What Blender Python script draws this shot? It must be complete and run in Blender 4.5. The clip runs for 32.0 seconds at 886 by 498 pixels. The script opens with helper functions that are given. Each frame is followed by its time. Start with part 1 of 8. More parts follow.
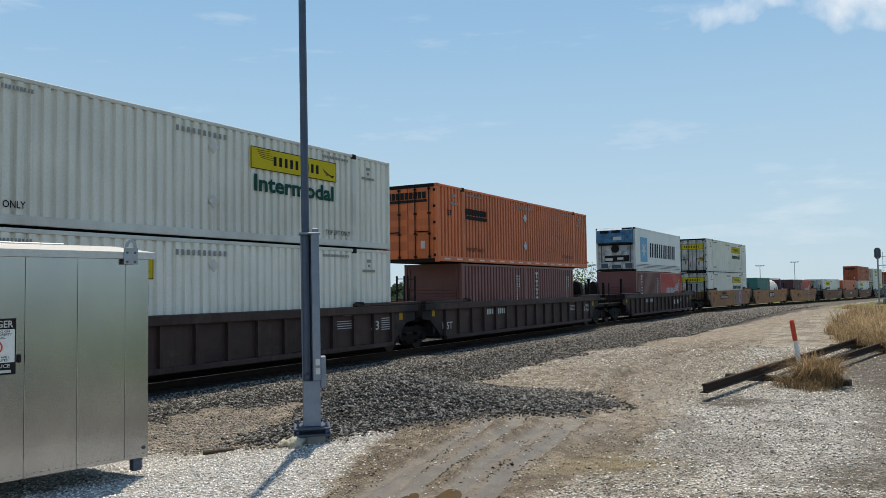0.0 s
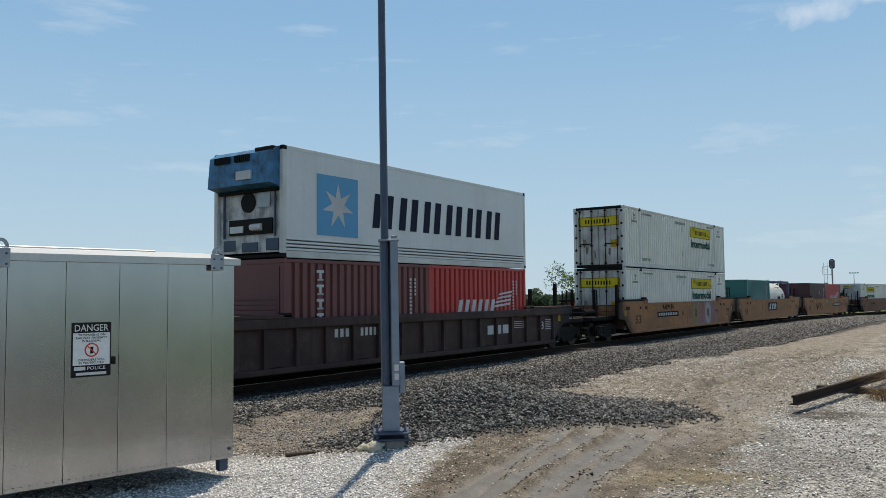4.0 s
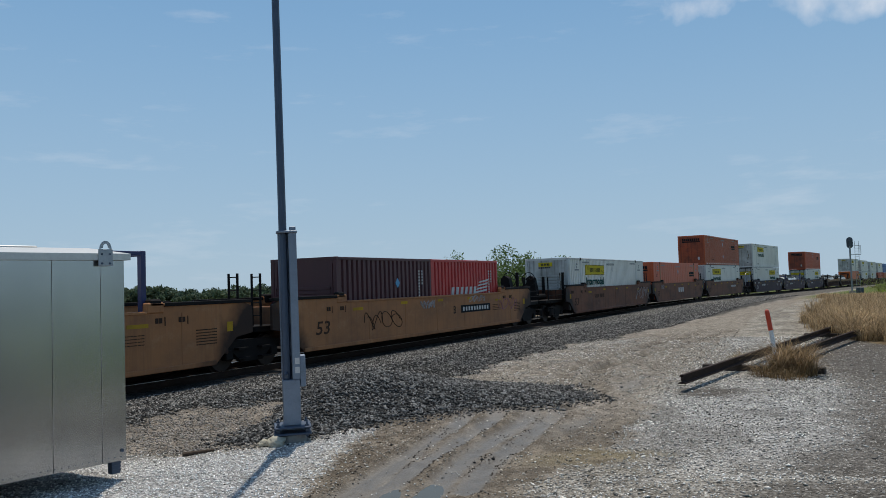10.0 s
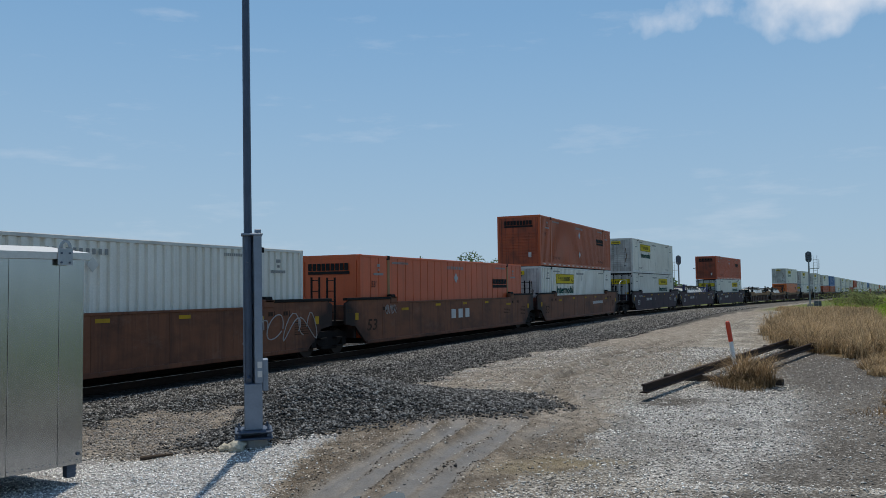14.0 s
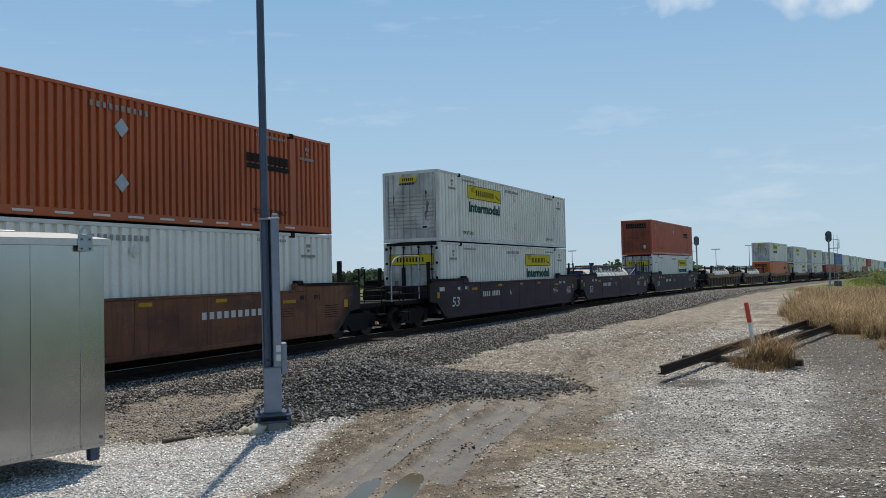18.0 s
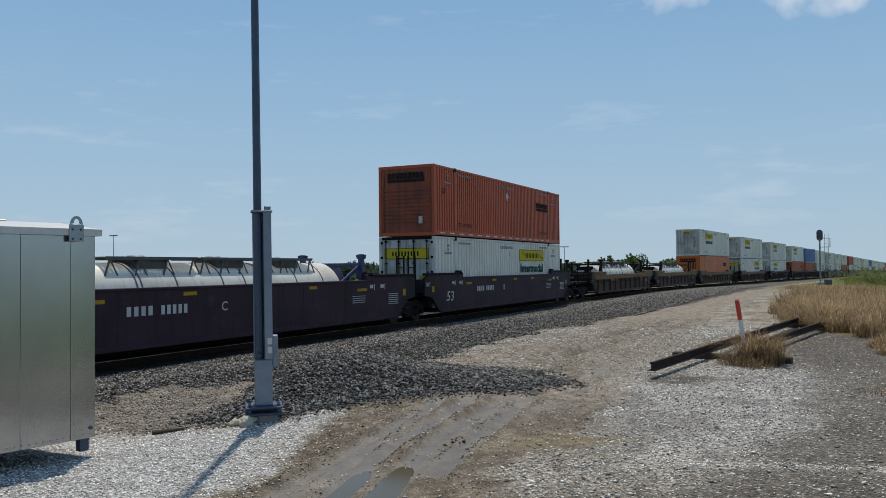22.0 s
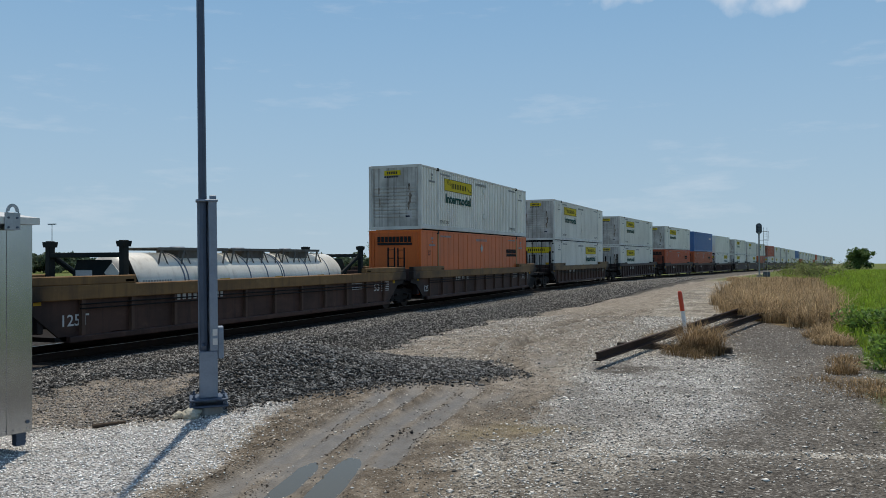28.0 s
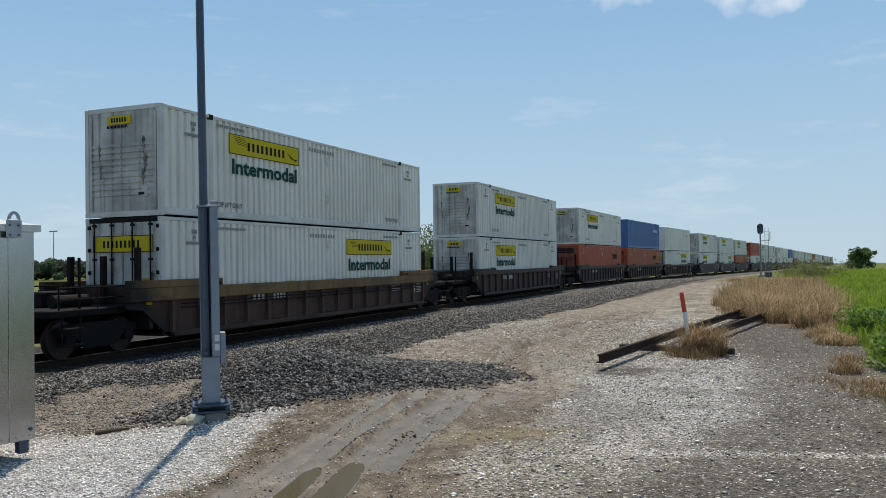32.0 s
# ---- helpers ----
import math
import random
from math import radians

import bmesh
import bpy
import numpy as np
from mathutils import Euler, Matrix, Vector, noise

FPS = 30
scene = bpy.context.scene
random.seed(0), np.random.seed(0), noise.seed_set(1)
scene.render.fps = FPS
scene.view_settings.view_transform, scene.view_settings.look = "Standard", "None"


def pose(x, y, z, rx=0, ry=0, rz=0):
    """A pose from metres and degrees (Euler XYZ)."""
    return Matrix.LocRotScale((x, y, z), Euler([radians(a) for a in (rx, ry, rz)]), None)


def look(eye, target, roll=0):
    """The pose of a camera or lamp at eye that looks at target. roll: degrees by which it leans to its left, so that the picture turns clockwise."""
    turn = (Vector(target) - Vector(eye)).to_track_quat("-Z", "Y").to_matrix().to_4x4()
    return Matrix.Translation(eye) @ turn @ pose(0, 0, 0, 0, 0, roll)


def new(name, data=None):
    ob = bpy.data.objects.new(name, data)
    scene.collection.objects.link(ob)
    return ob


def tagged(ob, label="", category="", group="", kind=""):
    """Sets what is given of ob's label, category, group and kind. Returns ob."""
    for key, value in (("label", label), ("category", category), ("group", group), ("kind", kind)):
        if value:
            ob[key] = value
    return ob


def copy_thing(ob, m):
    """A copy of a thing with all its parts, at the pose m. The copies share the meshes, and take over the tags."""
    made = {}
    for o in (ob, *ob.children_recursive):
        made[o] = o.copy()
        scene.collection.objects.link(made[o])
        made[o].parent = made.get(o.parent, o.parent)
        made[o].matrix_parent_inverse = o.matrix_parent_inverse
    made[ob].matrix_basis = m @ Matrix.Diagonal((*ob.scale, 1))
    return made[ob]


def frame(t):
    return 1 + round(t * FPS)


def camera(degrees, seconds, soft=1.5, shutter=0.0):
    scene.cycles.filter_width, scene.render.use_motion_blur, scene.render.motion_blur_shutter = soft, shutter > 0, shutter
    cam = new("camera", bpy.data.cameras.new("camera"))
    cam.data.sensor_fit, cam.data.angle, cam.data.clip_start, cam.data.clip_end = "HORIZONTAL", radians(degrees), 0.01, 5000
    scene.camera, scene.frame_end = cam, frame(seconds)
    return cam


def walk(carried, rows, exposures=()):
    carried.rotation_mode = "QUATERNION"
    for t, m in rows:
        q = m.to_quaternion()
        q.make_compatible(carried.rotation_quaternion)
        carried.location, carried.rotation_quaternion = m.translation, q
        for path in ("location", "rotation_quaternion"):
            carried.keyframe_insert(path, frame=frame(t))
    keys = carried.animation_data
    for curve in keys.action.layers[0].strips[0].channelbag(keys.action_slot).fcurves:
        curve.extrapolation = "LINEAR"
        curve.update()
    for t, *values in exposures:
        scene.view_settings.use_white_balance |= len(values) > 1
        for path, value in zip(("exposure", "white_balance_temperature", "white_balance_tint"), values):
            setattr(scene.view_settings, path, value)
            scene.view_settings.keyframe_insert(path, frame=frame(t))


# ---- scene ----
FOV = 57.58
EYE = (0.0, 0.0, 2.15)
# seconds, heading from the x axis, pitch, roll
PATH = [
    (0, 29.44, 2.85, -0.80), (0.5, 29.69, 2.91, -0.61), (1, 30.92, 2.92, -0.48), (1.5, 32.33, 2.89, -0.49), (2, 33.92, 3.13, -0.94),
    (2.5, 35.88, 3.25, -0.98), (4.5, 33.76, 3.56, 0.07), (5, 31.57, 3.53, -0.03), (5.5, 30.95, 3.24, -0.31), (6, 32.06, 2.56, -0.56),
    (6.5, 31.51, 2.63, -0.57), (7, 32.99, 2.63, -0.60), (7.5, 34.45, 2.53, -0.66), (8, 34.55, 2.53, -0.70), (8.5, 35.35, 2.59, -0.82),
    (9, 36.74, 2.71, -1.31), (9.5, 32.23, 2.60, -1.64), (10, 27.89, 2.54, -1.79), (10.5, 27.60, 2.66, -1.81), (11, 26.86, 2.77, -1.54),
    (11.5, 27.27, 2.84, -0.91), (12, 26.55, 2.82, -0.67), (12.5, 25.67, 2.84, -0.72), (13, 24.76, 2.80, -0.66), (13.5, 24.93, 2.81, -0.49),
    (14, 25.50, 2.93, -0.73), (14.5, 24.76, 2.87, -0.95), (16.5, 25.22, 2.67, -0.91), (17, 26.05, 2.54, -1.02), (17.5, 26.94, 2.06, -1.21),
    (18, 26.69, 1.74, -1.18), (18.5, 27.10, 1.92, -1.03), (19, 27.91, 1.90, -1.02), (19.5, 27.68, 1.89, -1.16), (20, 27.00, 1.89, -1.11),
    (20.5, 27.39, 1.47, -1.14), (21, 27.21, 1.35, -0.44), (21.5, 26.38, 1.35, -0.42), (22, 26.17, 1.33, -0.54), (22.5, 25.55, 0.85, -0.47),
    (23, 25.23, 0.65, -0.83), (23.5, 25.99, 0.66, -0.72), (24, 26.98, 0.66, -0.55), (24.5, 28.16, 0.78, -0.64), (25, 27.54, 0.77, -0.81),
    (25.5, 26.34, 0.75, -1.08), (26, 25.60, 0.67, -1.18), (26.5, 24.23, 0.60, -1.15), (28.5, 22.36, 0.73, -0.23), (29, 22.21, 0.81, -0.29),
    (29.5, 22.08, 0.83, -0.40), (30, 22.85, 0.90, -0.56), (30.5, 22.55, 0.93, -0.61), (31, 21.61, 0.90, -0.86), (31.5, 21.85, 0.90, -0.99),
    (32, 22.61, 0.91, -0.85),
]


def aim(yaw, pitch, roll):
    a, b = radians(yaw), radians(pitch)
    d = Vector((math.cos(a) * math.cos(b), math.sin(a) * math.cos(b), math.sin(b)))
    return look(EYE, Vector(EYE) + d, roll)


cam = camera(FOV, 32.0, 0.75)
# the camera meters itself: stops over the clip
METER = [(0, 0.2, 7000, 10), (2, 0.2, 7000, 10), (5, 0, 6750, 10), (6, -0.05, 6650, 10), (8, 0, 6600, 10), (9, -0.1, 6500, 10), (11, -0.24, 6300, 10), (13, -0.24, 6250, 10), (14, -0.22, 6270, 10), (17, -0.06, 6520, 10), (19, 0.1, 6740, 10),
         (20, 0.07, 6730, 10), (21, 0.08, 6750, 10), (22, -0.15, 6500, 10), (24, -0.15, 6550, 10), (26, -0.18, 6500, 10), (29, -0.13, 6550, 10), (30, -0.16, 6600, 10), (31, -0.03, 6650, 10), (32, 0.08, 6700, 10)]
walk(cam, [(t, aim(a, b, c)) for t, a, b, c in PATH], METER)

# ---- world, sun, exposure ----
SUN_AZ, SUN_EL = 30.0, 70.0
scene.view_settings.exposure = 0.0
world = bpy.data.worlds.new("world")
scene.world = world
world.use_nodes = True


def sky_nodes():
    nt = world.node_tree
    n, l = nt.nodes, nt.links
    n.clear()
    out = n.new("ShaderNodeOutputWorld")
    bg = n.new("ShaderNodeBackground")
    sky = n.new("ShaderNodeTexSky")
    sky.sky_type = "NISHITA"
    sky.sun_disc = False
    sky.sun_elevation = radians(SUN_EL)
    sky.sun_rotation = radians(90 - SUN_AZ)
    sky.air_density, sky.dust_density, sky.ozone_density = 1.0, 0.25, 3.0
    bg.inputs["Strength"].default_value = 0.1
    # thin cirrus and one bright cumulus high over the end of the track
    tc = n.new("ShaderNodeTexCoord")
    mp = n.new("ShaderNodeMapping")
    mp.inputs["Scale"].default_value = (3.0, 3.0, 16.0)
    l.new(tc.outputs["Generated"], mp.inputs["Vector"])
    no = n.new("ShaderNodeTexNoise")
    no.inputs["Scale"].default_value = 1.6
    no.inputs["Detail"].default_value = 9.0
    no.inputs["Roughness"].default_value = 0.62
    l.new(mp.outputs["Vector"], no.inputs["Vector"])
    wisp = n.new("ShaderNodeMapRange")
    wisp.inputs["From Min"].default_value = 0.575
    wisp.inputs["From Max"].default_value = 0.82
    wisp.inputs["To Max"].default_value = 0.3
    l.new(no.outputs["Fac"], wisp.inputs["Value"])
    cl = Vector((math.cos(radians(-9.0)) * math.cos(radians(18.3)), math.sin(radians(-9.0)) * math.cos(radians(18.3)), math.sin(radians(18.3))))
    sub = n.new("ShaderNodeVectorMath")
    sub.operation = "SUBTRACT"
    sub.inputs[1].default_value = cl
    l.new(tc.outputs["Generated"], sub.inputs[0])
    sc = n.new("ShaderNodeVectorMath")
    sc.operation = "MULTIPLY"
    sc.inputs[1].default_value = (1.0, 0.36, 2.6)
    l.new(sub.outputs[0], sc.inputs[0])
    ln = n.new("ShaderNodeVectorMath")
    ln.operation = "LENGTH"
    l.new(sc.outputs[0], ln.inputs[0])
    fall = n.new("ShaderNodeMapRange")
    fall.inputs["From Min"].default_value = 0.02
    fall.inputs["From Max"].default_value = 0.16
    fall.inputs["To Min"].default_value = 0.5
    fall.inputs["To Max"].default_value = -0.2
    l.new(ln.outputs["Value"], fall.inputs["Value"])
    no2 = n.new("ShaderNodeTexNoise")
    no2.inputs["Scale"].default_value = 14.0
    no2.inputs["Detail"].default_value = 8.0
    l.new(tc.outputs["Generated"], no2.inputs["Vector"])
    ad = n.new("ShaderNodeMath")
    ad.operation = "ADD"
    l.new(fall.outputs["Result"], ad.inputs[0])
    l.new(no2.outputs["Fac"], ad.inputs[1])
    cum = n.new("ShaderNodeMapRange")
    cum.inputs["From Min"].default_value = 0.54
    cum.inputs["From Max"].default_value = 0.85
    cum.inputs["To Max"].default_value = 0.9
    l.new(ad.outputs[0], cum.inputs["Value"])
    mx = n.new("ShaderNodeMath")
    mx.operation = "MAXIMUM"
    l.new(wisp.outputs["Result"], mx.inputs[0])
    l.new(cum.outputs["Result"], mx.inputs[1])
    mix = n.new("ShaderNodeMix")
    mix.data_type = "RGBA"
    l.new(mx.outputs[0], mix.inputs["Factor"])
    # pale summer haze that thickens towards the horizon
    sep = n.new("ShaderNodeSeparateXYZ")
    l.new(tc.outputs["Generated"], sep.inputs[0])
    hz = n.new("ShaderNodeMapRange")
    hz.interpolation_type = "SMOOTHSTEP"
    hz.inputs["From Min"].default_value, hz.inputs["From Max"].default_value = -0.02, 0.9
    hz.inputs["To Min"].default_value, hz.inputs["To Max"].default_value = 0.92, 0.12
    l.new(sep.outputs["Z"], hz.inputs["Value"])
    haze = n.new("ShaderNodeMix")
    haze.data_type = "RGBA"
    l.new(hz.outputs["Result"], haze.inputs["Factor"])
    l.new(sky.outputs["Color"], haze.inputs["A"])
    tone = n.new("ShaderNodeMix")
    tone.data_type = "RGBA"
    up = n.new("ShaderNodeMapRange")
    up.inputs["From Min"].default_value, up.inputs["From Max"].default_value = 0.0, 0.33
    l.new(sep.outputs["Z"], up.inputs["Value"])
    l.new(up.outputs["Result"], tone.inputs["Factor"])
    tone.inputs["A"].default_value, tone.inputs["B"].default_value = (4.5, 6.0, 7.3, 1), (2.55, 4.85, 7.35, 1)
    l.new(tone.outputs["Result"], haze.inputs["B"])
    l.new(haze.outputs["Result"], mix.inputs["A"])
    mix.inputs["B"].default_value = (9.0, 9.2, 9.6, 1)
    l.new(mix.outputs["Result"], bg.inputs["Color"])
    l.new(bg.outputs[0], out.inputs["Surface"])


sky_nodes()
sun = new("sun", bpy.data.lights.new("sun", "SUN"))
sun.data.energy, sun.data.angle, sun.data.color = 3.8, radians(0.55), (1.0, 0.915, 0.79)
_a, _e = radians(SUN_AZ), radians(SUN_EL)
sun.matrix_world = look((0, 0, 60), Vector((0, 0, 60)) - Vector((math.cos(_a) * math.cos(_e), math.sin(_a) * math.cos(_e), math.sin(_e))))


# ---- materials ----
def material(name, colour, rough=0.7, metal=0.0, dirt=(0.1, 0.08, 0.06), amount=0.25, scale=1.2, fine=30.0, bump=0.1, streak=0.0, random_value=0.0, dist=0.01, through_light=0.0):
    """A painted or raw surface: base colour, broad stains, fine grain, relief, and run-down streaks."""
    m = bpy.data.materials.new(name)
    m.use_nodes = True
    nt = m.node_tree
    n, l = nt.nodes, nt.links
    b = n["Principled BSDF"]
    tc = n.new("ShaderNodeTexCoord")
    n1 = n.new("ShaderNodeTexNoise")
    n1.inputs["Scale"].default_value, n1.inputs["Detail"].default_value = scale, 6.0
    n2 = n.new("ShaderNodeTexNoise")
    n2.inputs["Scale"].default_value, n2.inputs["Detail"].default_value = fine, 4.0
    l.new(tc.outputs["Object"], n1.inputs["Vector"])
    l.new(tc.outputs["Object"], n2.inputs["Vector"])
    r1 = n.new("ShaderNodeMapRange")
    r1.inputs["From Min"].default_value, r1.inputs["From Max"].default_value = 0.42, 0.75
    r1.inputs["To Max"].default_value = amount
    l.new(n1.outputs["Fac"], r1.inputs["Value"])
    mix = n.new("ShaderNodeMix")
    mix.data_type = "RGBA"
    mix.inputs["A"].default_value, mix.inputs["B"].default_value = (*colour, 1), (*dirt, 1)
    l.new(r1.outputs["Result"], mix.inputs["Factor"])
    last = mix.outputs["Result"]
    if streak:
        mp = n.new("ShaderNodeMapping")
        mp.inputs["Scale"].default_value = (7.0, 7.0, 0.25)
        l.new(tc.outputs["Object"], mp.inputs["Vector"])
        n3 = n.new("ShaderNodeTexNoise")
        n3.inputs["Scale"].default_value, n3.inputs["Detail"].default_value = 1.0, 5.0
        l.new(mp.outputs["Vector"], n3.inputs["Vector"])
        r3 = n.new("ShaderNodeMapRange")
        r3.inputs["From Min"].default_value, r3.inputs["From Max"].default_value = 0.52, 0.75
        r3.inputs["To Max"].default_value = streak
        l.new(n3.outputs["Fac"], r3.inputs["Value"])
        mx = n.new("ShaderNodeMix")
        mx.data_type = "RGBA"
        l.new(r3.outputs["Result"], mx.inputs["Factor"])
        l.new(last, mx.inputs["A"])
        mx.inputs["B"].default_value = (*dirt, 1)
        last = mx.outputs["Result"]
    hs = n.new("ShaderNodeHueSaturation")
    r2 = n.new("ShaderNodeMapRange")
    r2.inputs["To Min"].default_value, r2.inputs["To Max"].default_value = 0.86, 1.14
    l.new(n2.outputs["Fac"], r2.inputs["Value"])
    val = r2.outputs["Result"]
    if random_value:
        oi = n.new("ShaderNodeNewGeometry" if random_value < 0 else "ShaderNodeObjectInfo")
        rr = n.new("ShaderNodeMapRange")
        v = abs(random_value)
        rr.inputs["To Min"].default_value, rr.inputs["To Max"].default_value = 1 - v, 1 + v
        chance = oi.outputs["Random Per Island" if random_value < 0 else "Random"]
        if v >= 0.9:
            # broken rock: most stones dark, a few bright as painted sunlit highlights
            pw = n.new("ShaderNodeMath")
            pw.operation = "POWER"
            pw.inputs[1].default_value = 2.4
            l.new(chance, pw.inputs[0])
            chance = pw.outputs[0]
            rr.inputs["To Min"].default_value, rr.inputs["To Max"].default_value = 0.25, 3.3
        l.new(chance, rr.inputs["Value"])
        mu = n.new("ShaderNodeMath")
        mu.operation = "MULTIPLY"
        l.new(val, mu.inputs[0])
        l.new(rr.outputs["Result"], mu.inputs[1])
        val = mu.outputs[0]
    l.new(val, hs.inputs["Value"])
    l.new(last, hs.inputs["Color"])
    l.new(hs.outputs["Color"], b.inputs["Base Color"])
    b.inputs["Roughness"].default_value, b.inputs["Metallic"].default_value = rough, metal
    if rough > 0.58 and not metal:
        b.inputs["Specular IOR Level"].default_value = 0.15
    if bump:
        bu = n.new("ShaderNodeBump")
        bu.inputs["Strength"].default_value, bu.inputs["Distance"].default_value = bump, dist
        l.new(n2.outputs["Fac"], bu.inputs["Height"])
        l.new(bu.outputs["Normal"], b.inputs["Normal"])
    if through_light:
        tr = n.new("ShaderNodeBsdfTranslucent")
        l.new(hs.outputs["Color"], tr.inputs["Color"])
        ms = n.new("ShaderNodeMixShader")
        ms.inputs["Fac"].default_value = through_light
        l.new(b.outputs["BSDF"], ms.inputs[1])
        l.new(tr.outputs["BSDF"], ms.inputs[2])
        l.new(ms.outputs["Shader"], n["Material Output"].inputs["Surface"])
    return m


M = {}
RUST = (0.09, 0.045, 0.025)

def worn_paint(name, colour, dark, pale):
    """Weathered car paint: dark rust blooms, pale dusty scuffs, streaks that run down and fine speckle."""
    m = bpy.data.materials.new(name)
    m.use_nodes = True
    nt = m.node_tree
    n, l = nt.nodes, nt.links
    b = n["Principled BSDF"]
    tc = n.new("ShaderNodeTexCoord")
    oi = n.new("ShaderNodeObjectInfo")
    off = n.new("ShaderNodeVectorMath")
    off.operation = "MULTIPLY_ADD"
    off.inputs[1].default_value = (37.0, 11.0, 5.0)
    l.new(oi.outputs["Random"], off.inputs[0])
    l.new(tc.outputs["Object"], off.inputs[2])

    def layer(last, tint, stretch, scale, lo, hi, top, rough=0.65):
        mp = n.new("ShaderNodeMapping")
        mp.inputs["Scale"].default_value = stretch
        l.new(off.outputs[0], mp.inputs["Vector"])
        t = n.new("ShaderNodeTexNoise")
        t.inputs["Scale"].default_value, t.inputs["Detail"].default_value, t.inputs["Roughness"].default_value = scale, 8.0, rough
        l.new(mp.outputs["Vector"], t.inputs["Vector"])
        r = n.new("ShaderNodeMapRange")
        r.inputs["From Min"].default_value, r.inputs["From Max"].default_value, r.inputs["To Max"].default_value = lo, hi, top
        l.new(t.outputs["Fac"], r.inputs["Value"])
        x = n.new("ShaderNodeMix")
        x.data_type = "RGBA"
        x.inputs["B"].default_value = (*tint, 1)
        if last is None:
            x.inputs["A"].default_value = (*colour, 1)
        else:
            l.new(last, x.inputs["A"])
        l.new(r.outputs["Result"], x.inputs["Factor"])
        return x.outputs["Result"], t.outputs["Fac"]

    c, _ = layer(None, dark, (0.6, 1, 1.2), 0.8, 0.45, 0.7, 0.8)
    c, _ = layer(c, pale, (0.7, 1, 1.0), 1.7, 0.56, 0.74, 0.5, 0.72)
    c, _ = layer(c, dark, (5.0, 5.0, 0.3), 1.0, 0.5, 0.72, 0.7)
    c, _ = layer(c, pale, (6.0, 6.0, 0.35), 1.3, 0.6, 0.8, 0.4)
    c, fine = layer(c, pale, (1, 1, 1), 22.0, 0.6, 0.75, 0.35)
    # brake dust and grease round the trucks at both ends
    sp = n.new("ShaderNodeSeparateXYZ")
    l.new(tc.outputs["Object"], sp.inputs[0])
    ab = n.new("ShaderNodeMath")
    ab.operation = "ABSOLUTE"
    l.new(sp.outputs["X"], ab.inputs[0])
    lo = n.new("ShaderNodeMath")
    lo.operation = "MULTIPLY_ADD"
    lo.inputs[1].default_value = -0.75
    l.new(sp.outputs["Z"], lo.inputs[0])
    l.new(ab.outputs[0], lo.inputs[2])
    wob = n.new("ShaderNodeTexNoise")
    wob.inputs["Scale"].default_value, wob.inputs["Detail"].default_value = 1.6, 6.0
    l.new(off.outputs[0], wob.inputs["Vector"])
    ad = n.new("ShaderNodeMath")
    ad.operation = "MULTIPLY_ADD"
    ad.inputs[1].default_value = 1.6
    l.new(wob.outputs["Fac"], ad.inputs[0])
    l.new(lo.outputs[0], ad.inputs[2])
    so = n.new("ShaderNodeMapRange")
    so.inputs["From Min"].default_value, so.inputs["From Max"].default_value, so.inputs["To Max"].default_value = 7.9, 8.8, 0.92
    l.new(ad.outputs[0], so.inputs["Value"])
    x = n.new("ShaderNodeMix")
    x.data_type = "RGBA"
    x.inputs["B"].default_value = (0.012, 0.011, 0.012, 1)
    l.new(c, x.inputs["A"])
    l.new(so.outputs["Result"], x.inputs["Factor"])
    c = x.outputs["Result"]
    l.new(c, b.inputs["Base Color"])
    b.inputs["Roughness"].default_value = 0.62
    b.inputs["Specular IOR Level"].default_value = 0.2
    bu = n.new("ShaderNodeBump")
    bu.inputs["Strength"].default_value, bu.inputs["Distance"].default_value = 0.15, 0.01
    l.new(fine, bu.inputs["Height"])
    l.new(bu.outputs["Normal"], b.inputs["Normal"])
    return m


M["white"] = material("white_container_paint", (0.82, 0.785, 0.7), 0.5, dirt=(0.3, 0.25, 0.18), amount=0.22, scale=0.5, streak=0.28, random_value=0.06)
M["white_rail"] = material("white_container_rail", (0.68, 0.67, 0.62), 0.55, dirt=(0.25, 0.2, 0.15), amount=0.45, scale=1.0)
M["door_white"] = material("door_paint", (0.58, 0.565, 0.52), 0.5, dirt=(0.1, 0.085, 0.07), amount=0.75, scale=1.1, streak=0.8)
M["orange"] = material("orange_container_paint", (0.62, 0.14, 0.036), 0.5, dirt=(0.2, 0.07, 0.03), amount=0.35, scale=0.5, streak=0.3, random_value=0.16)
M["orange_deep"] = material("deep_orange_container_paint", (0.66, 0.125, 0.009), 0.5, dirt=(0.28, 0.07, 0.015), amount=0.35, scale=0.5, streak=0.35, random_value=0.12)
M["redor"] = material("red_orange_container_paint", (0.5, 0.078, 0.016), 0.5, dirt=(0.2, 0.045, 0.016), amount=0.35, scale=0.5, streak=0.3, random_value=0.1)
M["orange_brown"] = material("weathered_brown_orange_container_paint", (0.46, 0.095, 0.022), 0.5, dirt=(0.2, 0.055, 0.02), amount=0.4, scale=0.5, streak=0.4)
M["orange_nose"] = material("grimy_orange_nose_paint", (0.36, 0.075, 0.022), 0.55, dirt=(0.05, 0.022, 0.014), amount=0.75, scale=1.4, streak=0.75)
M["orange_red"] = material("faded_red_orange_plate_paint", (0.6, 0.105, 0.028), 0.5, dirt=(0.28, 0.07, 0.025), amount=0.35, scale=0.6, streak=0.35)
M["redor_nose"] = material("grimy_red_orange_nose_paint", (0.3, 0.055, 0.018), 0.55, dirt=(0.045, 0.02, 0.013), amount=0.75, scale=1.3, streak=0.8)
# rib paint paler than the sheet, standing in for light the ribs catch
M["rib_lit"] = material("lit_brown_rib_paint", (0.125, 0.077, 0.057), 0.75, dirt=(0.07, 0.044, 0.034), amount=0.6, scale=1.5, streak=0.4)
